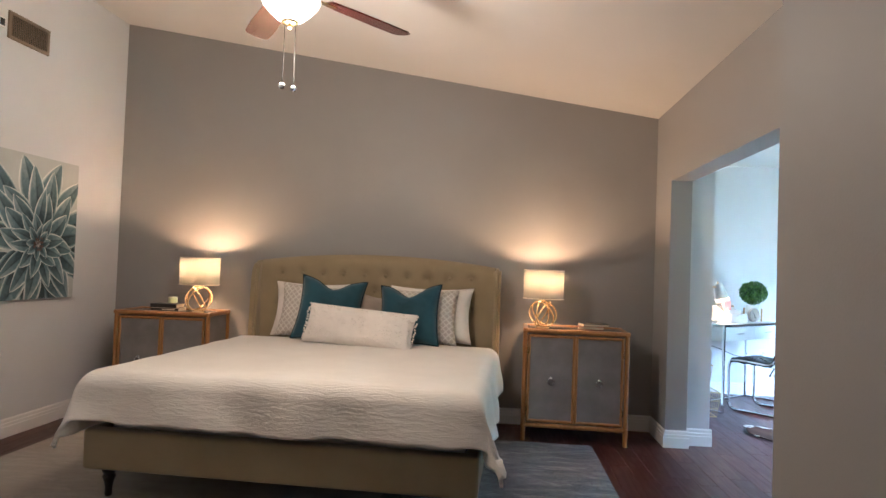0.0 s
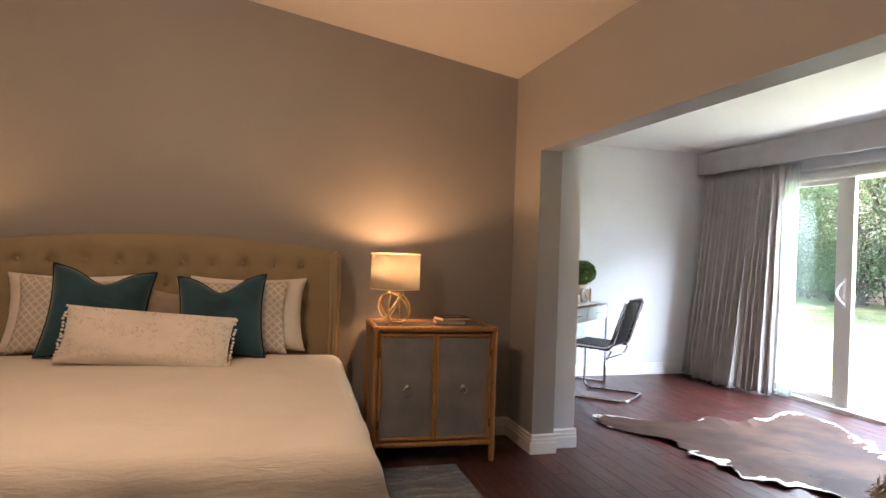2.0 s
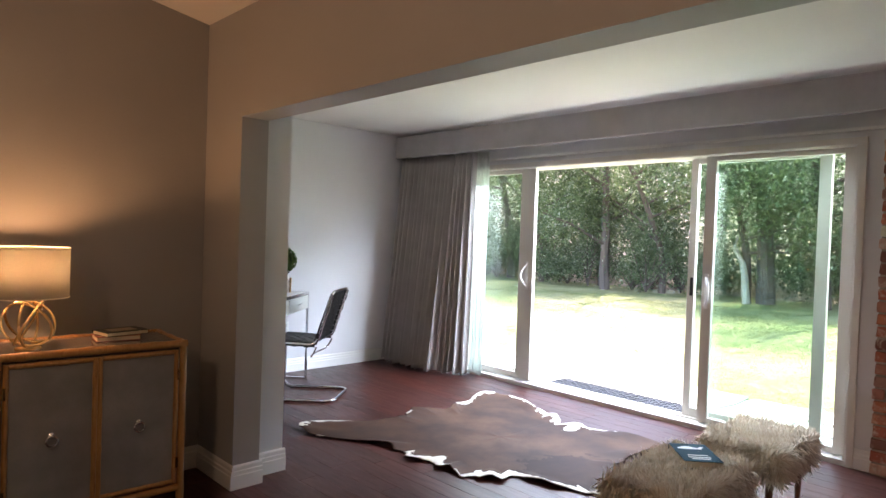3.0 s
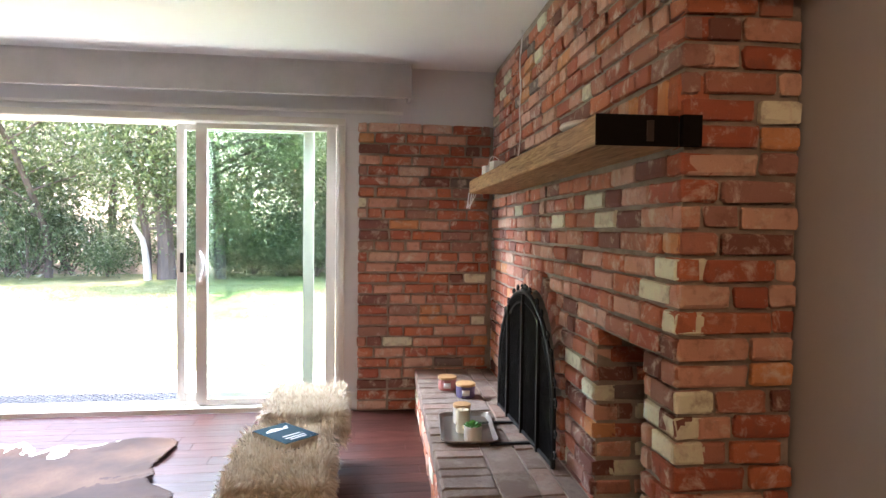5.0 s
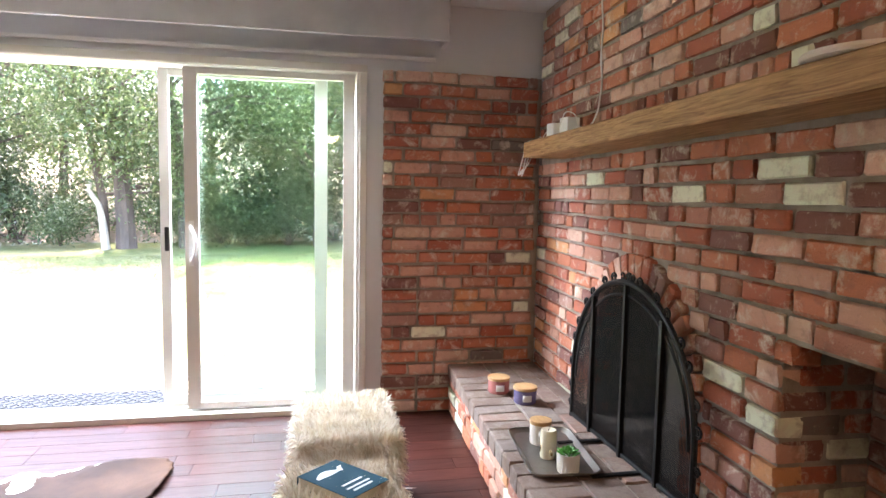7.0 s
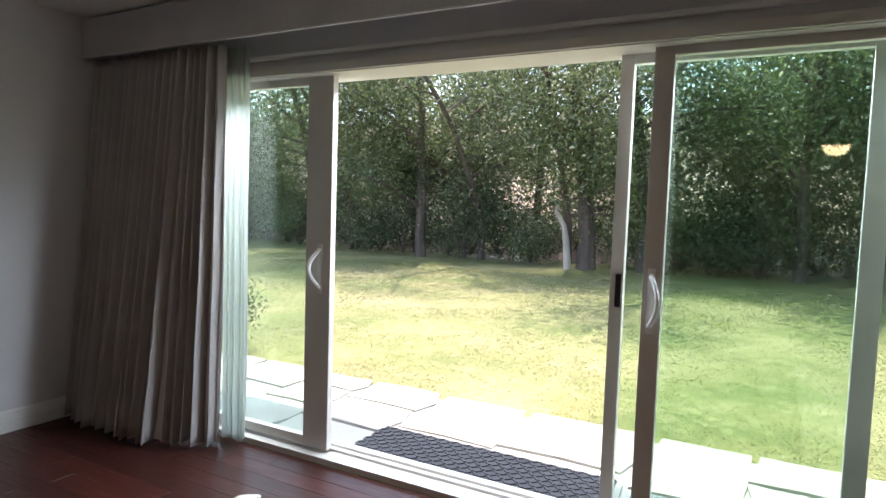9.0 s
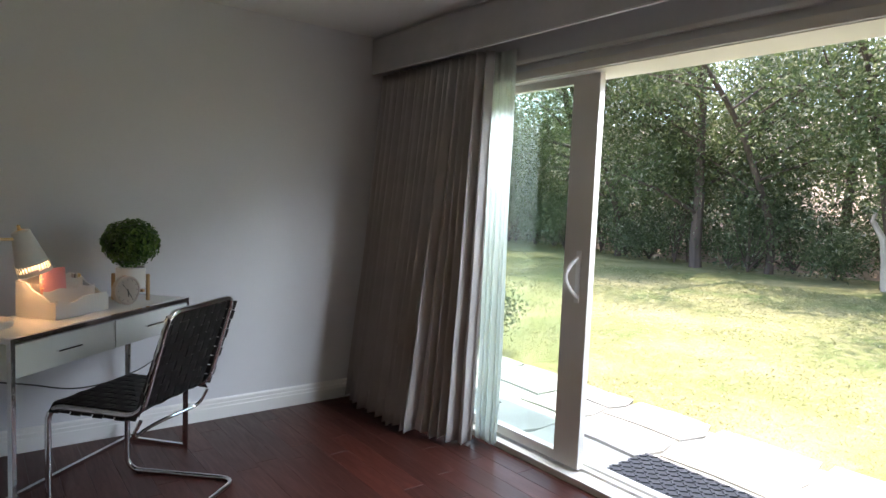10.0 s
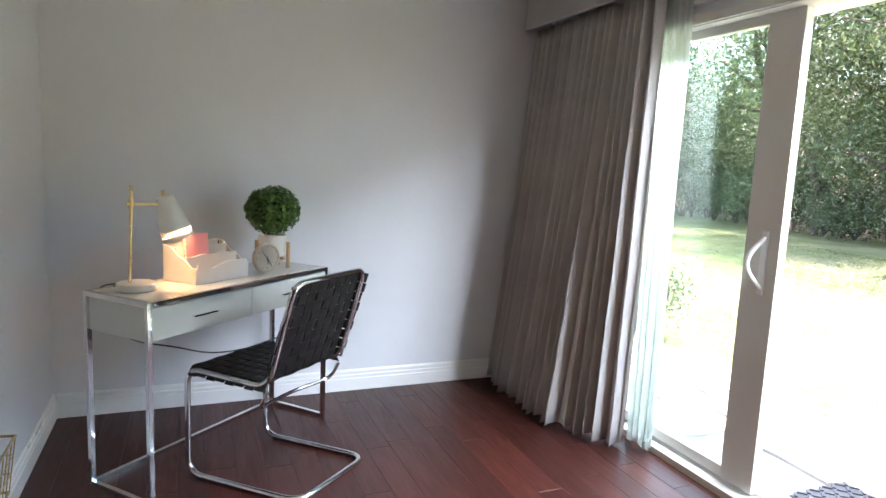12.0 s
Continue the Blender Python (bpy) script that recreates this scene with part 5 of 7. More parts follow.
for k in range(1500):
    d = Vector((rnd.gauss(0, 1), rnd.gauss(0, 1), rnd.gauss(0, 1))).normalized()
    r = 0.128 * rnd.uniform(0.70, 1.04)
    c0 = Vector((0, 0, 0.288)) + Vector((d.x * r, d.y * r, d.z * r * 0.92))
    n = (d + 0.7 * Vector((rnd.uniform(-1, 1), rnd.uniform(-1, 1), rnd.uniform(-0.4, 1)))).normalized()
    u = n.orthogonal().normalized()
    u = (Matrix.Rotation(rnd.uniform(0, 6.28), 3, n) @ u)
    w = n.cross(u)
    l, h = rnd.uniform(0.012, 0.018), rnd.uniform(0.007, 0.010)
    b = len(verts)
    verts += [c0 - u * l, c0 + w * h + n * 0.002, c0 + u * l + n * 0.004, c0 - w * h + n * 0.002, c0 - n * 0.002]
    faces += [(b, b + 4, b + 1), (b + 4, b + 2, b + 1), (b, b + 3, b + 4), (b + 4, b + 3, b + 2)]
me = bpy.data.meshes.new("leaves")
me.from_pydata(verts, [], faces)
me.materials.append(M_BOXLEAF)
lv = new("leaves", me)
lv.parent = plant
lv["label"] = "dense small boxwood leaves"
t = bmesh.new()
bmesh.ops.create_icosphere(t, subdivisions=3, radius=0.088)
part("inner_foliage", t, paint("dark_foliage", (0.012, 0.03, 0.008), 0.9, 0.3), plant, "", True, Matrix.Translation((0, 0, 0.288)))

# outlet on the north wall
out = thing("wall_outlet", pose(3.45, SY - 0.001, 0.43), "white wall outlet plate above the baseboard", "outlet")
part("plate", box(bmesh.new(), -0.036, 0.036, -0.006, 0, -0.058, 0.058, 0.002), M_WHITEPLASTIC, out)
for z in (-0.022, 0.022):
    part("socket", box(bmesh.new(), -0.015, 0.015, -0.0085, -0.0062, z - 0.014, z + 0.014, 0.003), paint("socket_plastic", (0.62, 0.62, 0.61), 0.4), out)

# gold wire magazine rack by the west wall
M_GOLDWIRE = tube_color("gold_wire", (0.60, 0.45, 0.21), 0.35)
rack = thing("magazine_rack", pose(SX + 0.03, 6.18, 0, 0, 0, 90), "gold wire magazine rack with two baskets by the wall", "rack")
RW, RH = 0.25, 0.69
part("back_frame", pipe(bmesh.new(), [(-RW / 2, -0.07, 0.0), (-RW / 2, 0.012, RH), (RW / 2, 0.012, RH), (RW / 2, -0.07, 0.0)], 0.005, 6), M_GOLDWIRE, rack, "", True)
for z, dpt, hh in ((0.36, 0.11, 0.18), (0.12, 0.15, 0.20)):
    yb = -0.07 + 0.082 * z / RH
    yt = -0.07 + 0.082 * (z + hh) / RH
    rim = [(-RW / 2, yt, z + hh), (-RW / 2, yb - dpt, z + hh - 0.01), (RW / 2, yb - dpt, z + hh - 0.01), (RW / 2, yt, z + hh)]
    bk = part("basket", pipe(bmesh.new(), rim, 0.0045, 6), M_GOLDWIRE, rack, "gold wire basket", True)
    part("basket_foot", pipe(bmesh.new(), [(-RW / 2, yb, z), (-RW / 2, yb - dpt * 0.8, z), (RW / 2, yb - dpt * 0.8, z), (RW / 2, yb, z)], 0.004, 6), M_GOLDWIRE, bk, "", True)
    for k in range(7):
        x = -RW / 2 + RW * k / 6
        part("wire", pipe(bmesh.new(), [(x, yb, z), (x, yb - dpt * 0.8, z), (x, yb - dpt, z + hh - 0.01)], 0.0018, 5), M_GOLDWIRE, bk)
    for q in (1, 2):
        f = q / 3
        zz, yy = z + (hh - 0.01) * f, yb - dpt * (0.8 + 0.2 * f)
        part("wire", pipe(bmesh.new(), [(-RW / 2, yb, zz), (-RW / 2, yy, zz), (RW / 2, yy, zz), (RW / 2, yb, zz)], 0.0018, 5), M_GOLDWIRE, bk)
for k in (1, 2, 3):
    x = -RW / 2 + RW * k / 4
    part("back_wire", pipe(bmesh.new(), [(x, -0.065, 0.03), (x, 0.012, RH)], 0.0018, 5), M_GOLDWIRE, rack)
for k in range(1, 6):
    z = RH * k / 6
    part("back_wire", pipe(bmesh.new(), [(-RW / 2, -0.07 + 0.082 * z / RH, z), (RW / 2, -0.07 + 0.082 * z / RH, z)], 0.0018, 5), M_GOLDWIRE, rack)

# cowhide
def hide_radius(a):
    r = 0.72
    for at, extra, wide in ((134, 0.64, 14), (41, 0.44, 20), (-48, 0.36, 15), (-100, 0.30, 20), (200, 0.02, 26), (95, 0.10, 20), (0, -0.06, 22)):
        d = (a - at + 180) % 360 - 180
        r += extra * math.exp(-(d / wide) ** 2)
    return r + 0.03 * math.sin(radians(a * 9)) + 0.018 * math.sin(radians(a * 23 + 40)) + 0.03 * noise.noise((math.cos(radians(a)) * 6, math.sin(radians(a)) * 6, 2)) + 0.035 * noise.noise((math.cos(radians(a)) * 14, math.sin(radians(a)) * 14, 5)) + 0.016 * noise.noise((math.cos(radians(a)) * 40, math.sin(radians(a)) * 40, 6))


def hair(name, a, b, c):
    m, nt, p = nodes_of(name)
    v = coords(nt)
    col = ramp(nt, noise_tex(nt, v, 2.6, 4), [(0.36, a), (0.55, b), (0.75, c)])
    col = mix(nt, col, a, ramp(nt, noise_tex(nt, coords(nt, (1, 3, 1)), 60, 3), [(0.5, (0, 0, 0)), (0.8, (0.5,) * 3)]))
    nt.links.new(col, p.inputs["Base Color"])
    p.inputs["Roughness"].default_value = 0.7
    p.inputs["Specular IOR Level"].default_value = 0.15
    return m


M_HIDE = [hair("brown_cowhide", (0.034, 0.017, 0.012), (0.066, 0.032, 0.020), (0.10, 0.052, 0.032)), hair("white_cowhide", (0.55, 0.50, 0.43), (0.70, 0.66, 0.58), (0.78, 0.75, 0.68)),
          hair("dark_cowhide", (0.020, 0.009, 0.007), (0.035, 0.015, 0.011), (0.055, 0.024, 0.015))]
bm = bmesh.new()
rings = []
NA, NR = 420, 44
for i in range(1, NR + 1):
    f = i / NR
    row = []
    for k in range(NA):
        a = 360 * k / NA
        r = hide_radius(a) * f
        lift = 0.010 + (0.012 + 0.012 * math.sin(radians(a * 17))) * max(0, f - 0.8) / 0.2 + 0.004 * noise.noise((r * 3, a * 0.03, 1))
        row.append(bm.verts.new((3.60 + r * math.cos(radians(a)), 5.19 + r * math.sin(radians(a)), lift)))
    rings.append(row)
for i in range(NR - 1):
    for k in range(NA):
        f = bm.faces.new((rings[i][k], rings[i][(k + 1) % NA], rings[i + 1][(k + 1) % NA], rings[i + 1][k]))
        c = f.calc_center_median()
        a = 360 * k / NA
        out = (i + 1) / NR * hide_radius(a) - hide_radius(a)
        rag = 0.05 * noise.noise((c.x * 9, c.y * 9, 1)) + 0.03 * noise.noise((c.x * 30, c.y * 30, 2))
        belt = -0.01 + 0.20 * noise.noise((math.cos(radians(a)) * 2.2, math.sin(radians(a)) * 2.2, 8)) + (0.08 if 165 < a < 250 else 0) + (0.06 if a < 70 or a > 330 else -0.05 if 260 < a < 300 else 0)
        spot = noise.noise((c.x * 3.1, c.y * 3.1, 14)) > 0.62
        if -out < belt + rag or spot:
            f.material_index = 1
        elif (c.x - 3.45) ** 2 + (c.y - 4.45) ** 2 < (0.33 + rag * 2) ** 2:
            f.material_index = 2
bm.faces.new(rings[0])
hide = part("cowhide_rug", bm, M_HIDE, None, "", True)
hide.data.flip_normals()
so = hide.modifiers.new("thickness", "SOLIDIFY")
so.thickness = 0.004
tagged(hide, "brown cowhide rug with white edges on the wood floor", "rug")

# two fur-topped stools
m, nt, p = nodes_of("cream_fur")
g = nt.nodes.new("ShaderNodeNewGeometry")
c = ramp(nt, g.outputs["Random Per Island"], [(0.0, (0.64, 0.54, 0.42)), (0.5, (0.78, 0.71, 0.60)), (1.0, (0.84, 0.80, 0.72))])
c = mix(nt, c, (0.36, 0.24, 0.14), ramp(nt, noise_tex(nt, coords(nt), 9, 3), [(0.55, (0, 0, 0)), (0.85, (0.25,) * 3)]))
nt.links.new(c, p.inputs["Base Color"])
p.inputs["Roughness"].default_value = 0.7
p.inputs["Sheen Weight"].default_value = 0.3
M_FUR = m
M_LEGWOOD = wood("brown_stool_leg", (0.20, 0.10, 0.05), (0.11, 0.05, 0.025), 0.4, 1.0, (12, 12, 2))


def fur_stool(x0, x1, y0, y1, seed):
    cx, cy = (x0 + x1) / 2, (y0 + y1) / 2
    ob = thing("fur_stool", pose(cx, cy, 0), "cream faux-fur stool on wooden legs", "stool", "fur stools")
    w, d = (x1 - x0) / 2, (y1 - y0) / 2
    part("seat", box(bmesh.new(), -w + 0.02, w - 0.02, -d + 0.02, d - 0.02, 0.25, 0.392, 0.06, 5), M_FUR, ob, "padded fur seat", True)
    for sx in (-1, 1):
        for sy in (-1, 1):
            part("leg", lathe(bmesh.new(), [(0.011, 0.0), (0.019, 0.27)], 12, Matrix.Translation((sx * (w - 0.07), sy * (d - 0.07), 0))), M_LEGWOOD, ob, "", True)
    rnd = random.Random(seed)
    verts, faces = [], []
    for k in range(13000):
        face = rnd.random()
        if face < 0.5:
            px, py, pz, n = rnd.uniform(-w, w) * 0.95, rnd.uniform(-d, d) * 0.95, 0.382, Vector((0, 0, 1))
        elif face < 0.75:
            s = rnd.choice((-1, 1))
            px, py, pz, n = s * (w - 0.024), rnd.uniform(-d, d) * 0.95, rnd.uniform(0.26, 0.385), Vector((s, 0, 0.1))
        else:
            s = rnd.choice((-1, 1))
            px, py, pz, n = rnd.uniform(-w, w) * 0.95, s * (d - 0.024), rnd.uniform(0.26, 0.385), Vector((0, s, 0.1))
        q = 2.2
        flow = Vector((noise.noise((px * q * 4, py * q * 4, seed)), noise.noise((px * q * 4 + 9, py * q * 4, seed)), -0.25 if n.z < 0.5 else 0.0))
        dirn = (n * 0.8 + flow * 1.3 + Vector((rnd.uniform(-1, 1), rnd.uniform(-1, 1), rnd.uniform(-1, 1))) * 0.45).normalized()
        l = rnd.uniform(0.03, 0.07)
        tip = Vector((px, py, pz)) + dirn * l + Vector((0, 0, -0.35 * l * rnd.random()))
        mid = Vector((px, py, pz)) + dirn * l * 0.55
        side = dirn.orthogonal().normalized() * 0.0040
        side = Matrix.Rotation(rnd.uniform(0, 6.28), 3, dirn) @ side
        b = len(verts)
        base = Vector((px, py, pz)) - n * 0.006
        verts += [base - side, base + side, mid + side * 0.8, mid - side * 0.8, tip]
        faces += [(b, b + 1, b + 2, b + 3), (b + 3, b + 2, b + 4)]
    me = bpy.data.meshes.new("fur")
    me.from_pydata(verts, [], faces)
    me.materials.append(M_FUR)
    fur = new("fur", me)
    fur.parent = ob
    fur["label"] = "long cream faux-fur strands"
    fur["kind"] = "stuff"
    return ob


fur_stool(2.60, 3.28, 3.44, 3.82, 3)
fur_stool(3.48, 4.05, 3.40, 3.80, 9)
M_COVER = paint("navy_book_jacket", (0.030, 0.075, 0.105), 0.8, 0.1, spec=0.05)
nov = book(0.165, 0.235, 0.036, pose(3.095, 3.635, 0.402, 0, 0, -48), M_COVER, "navy hardback novel with a white bird lying on the fur stool")


def text_on(parent, body, size, m, material, name="title"):
    cu = bpy.data.curves.new(name, "FONT")
    cu.body, cu.size, cu.align_x, cu.extrude = body, size, "CENTER", 0.0002
    ob = new(name, cu)
    dg = bpy.context.evaluated_depsgraph_get()
    me = bpy.data.meshes.new_from_object(ob.evaluated_get(dg))
    bpy.data.objects.remove(ob)
    me.materials.clear()
    me.materials.append(material)
    o = new(name, me)
    o.parent = parent
    o.matrix_local = m
    return o


M_PRINT = paint("white_print", (0.62, 0.66, 0.68), 0.5, 0.03)
bm = bmesh.new()
pts = []
for k in range(17):
    t = k / 16
    pts.append((-0.06 + 0.09 * t, 0.055 + 0.022 * math.sin(math.pi * t)))
for k in range(17):
    t = 1 - k / 16
    pts.append((-0.06 + 0.09 * t, 0.045 - 0.004 * math.sin(math.pi * t)))
extrude_poly(bm, pts, 0.0361, 0.0366)
extrude_poly(bm, [(0.02, 0.05), (0.045, 0.075), (0.06, 0.072), (0.05, 0.06), (0.04, 0.04)], 0.0361, 0.0367)
part("bird_print", bm, M_PRINT, nov, "white bird on the jacket")
for k, (l, y) in enumerate(((0.085, -0.040), (0.095, -0.066), (0.080, -0.086))):
    part("title_line", box(bmesh.new(), -l / 2, l / 2, y - 0.0045, y + 0.0045, 0.0361, 0.0366), M_PRINT, nov)

# ---- fireplace ----
def brick_material(name, per_object):
    m, nt, p = nodes_of(name)
    if per_object:
        r = nt.nodes.new("ShaderNodeObjectInfo").outputs["Random"]
    else:
        r = nt.nodes.new("ShaderNodeNewGeometry").outputs["Random Per Island"]
    v = coords(nt, world_space=True)
    base = ramp(nt, r, [(0.0, (0.201, 0.0885, 0.0708)), (0.12, (0.366, 0.112, 0.0684)), (0.30, (0.448, 0.159, 0.092)), (0.42, (0.401, 0.177, 0.124)), (0.52, (0.543, 0.295, 0.218)),
                        (0.64, (0.472, 0.165, 0.0885)), (0.72, (0.566, 0.354, 0.271)), (0.81, (0.566, 0.271, 0.13)), (0.85, (0.33, 0.177, 0.142)), (0.92, (0.7, 0.7, 0.543)), (0.98, (0.177, 0.142, 0.13))], True)
    blot = noise_tex(nt, v, 22, 5, 0.65)
    fine = noise_tex(nt, v, 170, 4, 0.6)
    c = mix(nt, base, (0.20, 0.10, 0.08), ramp(nt, blot, [(0.52, (0, 0, 0)), (0.74, (0.6,) * 3)]))
    c = mix(nt, c, (0.64, 0.55, 0.46), ramp(nt, noise_tex(nt, v, 13, 6, 0.7, 0.4), [(0.53, (0, 0, 0)), (0.68, (0.8,) * 3)]))
    c = mix(nt, c, (0.68, 0.62, 0.54), ramp(nt, noise_tex(nt, v, 55, 4, 0.7), [(0.64, (0, 0, 0)), (0.74, (0.6,) * 3)]))
    nt.links.new(c, p.inputs["Base Color"])
    p.inputs["Roughness"].default_value = 0.85
    p.inputs["Specular IOR Level"].default_value = 0.25
    hsum = mix(nt, fine, blot, 0.5)
    bump(nt, p, hsum, 0.7, 0.008)
    return m


M_BRICK = brick_material("used_brick", True)
M_BRICKSET = brick_material("used_brick_set", False)
m, nt, p = nodes_of("lime_mortar")
v = coords(nt, world_space=True)
c = ramp(nt, noise_tex(nt, v, 14, 5), [(0.3, (0.25, 0.205, 0.165)), (0.7, (0.40, 0.34, 0.28))])
nt.links.new(c, p.inputs["Base Color"])
p.inputs["Roughness"].default_value = 0.95
bump(nt, p, noise_tex(nt, v, 130, 5, 0.7), 1.0, 0.008)
M_MORTAR = m
brick_meshes = {}


def brick_mesh(l, h, d, k, key="brick"):
    """A worn brick, its face towards -y at y = 0, from a few shared shapes."""
    code = (round(l, 3), round(h, 3), round(d, 3), k, key)
    if code not in brick_meshes:
        rnd = random.Random(k * 77 + int(l * 1000))
        bm = bmesh.new()
        box(bm, -l / 2, l / 2, 0, d, -h / 2, h / 2, 0.010, 2)
        for q in bm.verts:
            q.co += Vector((rnd.uniform(-1, 1) * 0.0034, rnd.uniform(-1, 1) * 0.0024, rnd.uniform(-1, 1) * 0.0034))
        brick_meshes[code] = finish(bm, M_BRICK, "brick")
    return brick_meshes[code]


brick_count = {}
loose = {}


def lay(parent, m, l, h, d, k, keep=True):
    """One brick: a part of its own while there are under 300 on the thing, else joined with the rest."""
    n = brick_count.get(parent.name, 0)
    me = brick_mesh(l, h, d, k)
    if keep and n < 300:
        ob = new("brick", me)
        ob.parent = parent
        ob.matrix_local = parent.matrix_world.inverted() @ m
        brick_count[parent.name] = n + 1
    else:
        loose.setdefault(parent.name, (parent, []))[1].append((me, m))


def brick_field(parent, m, width, z0, courses, pitch, skip=None, keep=None, seed=1, depth=0.095, ends=(0.0, 0.0)):
    """Courses of bricks in running bond on the plane y = 0 of m, facing -y."""
    rnd = random.Random(seed)
    for r in range(courses):
        z = z0 + (r + 0.5) * pitch
        x = -rnd.choice((0.0, 0.10, 0.055)) if r % 2 else -rnd.choice((0.0, 0.15))
        while x < width - 0.02:
            l = rnd.choice((0.205, 0.205, 0.205, 0.205, 0.098, 0.15))
            a, b = max(x, 0.0), min(x + l, width)
            x += l + 0.0125
            if b - a < 0.035:
                continue
            for a2, b2 in (skip(a, b, z, pitch) if skip else ((a, b),)):
                ll = round((b2 - a2) / 0.012) * 0.012
                if ll < 0.03:
                    continue
                at = m @ pose((a2 + b2) / 2 + rnd.uniform(-0.003, 0.003), -0.004 + rnd.uniform(-0.005, 0.004), z + rnd.uniform(-0.003, 0.003), rnd.uniform(-1.3, 1.3), rnd.uniform(-0.8, 0.8), rnd.uniform(-1.0, 1.0))
                lay(parent, at, ll, pitch - 0.0125, depth, rnd.randrange(3), keep(a2, b2, z) if keep else True)


F = pose(2.02, 2.48, 0, 0, 0, -2.15)
FW, FDEP, FTOP = 2.87, 0.34, SCEIL - 0.002
PITCH = 0.0725
HZ = 0.290
fire = thing("fireplace", F, "floor-to-ceiling used-brick fireplace with an arched hearth and a wood niche", "fireplace")
NU0, NU1, NZ = 0.205, 0.655, 0.915
AC, AZ, AR = 1.51, 0.60, 0.395


def arch_h(u, r=AR):
    d = abs(u - AC)
    return None if d >= r else AZ + math.sqrt(r * r - d * d)


# mortar body, with the niche and the arched firebox cut through
bm = bmesh.new()
box(bm, 0.012, NU0, -FDEP, -0.012, 0, FTOP)
box(bm, NU0, NU1, -FDEP, -0.012, 0, HZ - 0.005)
box(bm, NU0, NU1, -FDEP, -0.30, HZ - 0.005, NZ + 0.02)
box(bm, NU0, NU1, -FDEP, -0.012, NZ + 0.02, FTOP)
box(bm, NU1, AC - AR, -FDEP, -0.012, 0, FTOP)
N = 24
for k in range(N):
    u0, u1 = AC - AR + 2 * AR * k / N, AC - AR + 2 * AR * (k + 1) / N
    box(bm, u0, u1, -FDEP, -0.012, arch_h((u0 + u1) / 2), FTOP)
box(bm, AC - AR, AC + AR, -FDEP, -0.012, 0, HZ - 0.005)
box(bm, AC - AR, AC + AR, -FDEP, -FDEP + 0.03, HZ - 0.005, AZ + AR)
box(bm, AC + AR, FW, -FDEP, -0.012, 0, FTOP)
part("mortar", bm, M_MORTAR, fire, "grey-brown mortar body")
FACE = F @ pose(FW, 0, 0, 0, 0, 180)      # runs from the far end to the near corner, facing the room
ROWLOCK_Z = 1.68


def skip_face(a, b, z, pitch):
    u0, u1 = FW - b, FW - a
    if 1.625 < z < 1.735:
        return ()
    if 1.525 < z < 1.62:
        return ()
    out = [(u0, u1)]
    if z < NZ:
        top = NZ - z
        n0, n1 = NU0, NU1 - (0.05 if top < 0.07 else 0)
        out = [q for s, e in out for q in ((s, min(e, n0)), (max(s, n1), e)) if q[1] - q[0] > 0.03]
    r = AR + 0.105
    if z < AZ:
        c0, c1 = AC - r, AC + r
        out = [q for s, e in out for q in ((s, min(e, c0)), (max(s, c1), e)) if q[1] - q[0] > 0.03]
    elif z < AZ + r:
        d = math.sqrt(max(0, r * r - (z - AZ) ** 2))
        out = [q for s, e in out for q in ((s, min(e, AC - d)), (max(s, AC + d), e)) if q[1] - q[0] > 0.03]
    return [(FW - e, FW - s) for s, e in out]


brick_field(fire, FACE, FW, HZ - 4 * PITCH, 33, PITCH, skip_face, lambda a, b, z: z > 0.30 and FW - b < 2.0, seed=4)
# the near end of the chimney
brick_field(fire, F @ pose(0.0, 0, 0, 0, 0, -90), FDEP, HZ - 4 * PITCH, 33, PITCH, None, lambda a, b, z: False, seed=9)
# rowlock course over the mantel
rnd = random.Random(8)
for k in range(38):
    u = 0.04 + k * 0.0755
    if u < FW - 0.02:
        lay(fire, FACE @ pose(FW - u, -0.004 + rnd.uniform(-0.006, 0.003), ROWLOCK_Z, 0, 90 + rnd.uniform(-2, 2), 0), 0.100, 0.060, 0.095, k % 3, False)
# arch ring and its legs
for k in range(22):
    a = math.pi * (k + 0.5) / 22
    r = AR + 0.052
    lay(fire, FACE @ pose(FW - (AC + r * math.cos(a)), -0.022, AZ + r * math.sin(a), 0, math.degrees(a) + 0, 0), 0.100, 0.055, 0.10, k % 3, False)
for s in (-1, 1):
    for k in range(4):
        lay(fire, FACE @ pose(FW - (AC + s * (AR + 0.052)), -0.022, HZ + 0.033 + k * 0.068, 0, rnd.uniform(-2, 2), 0), 0.102, 0.056, 0.10, k % 3, False)
# niche: far side, back and lintel bricks
for r in range(8):
    z = HZ + 0.037 + r * PITCH
    for k in range(2):
        lay(fire, F @ pose(NU1 - 0.003, -0.085 - 0.15 * k - (0.05 if r % 2 else 0), z, 0, 0, -90), 0.14, 0.06, 0.02, r % 3, False)
        lay(fire, FACE @ pose(FW - NU0 - 0.11 - 0.22 * k, 0.285, z, 0, 0, 0), 0.205, 0.06, 0.012, r % 3, False)

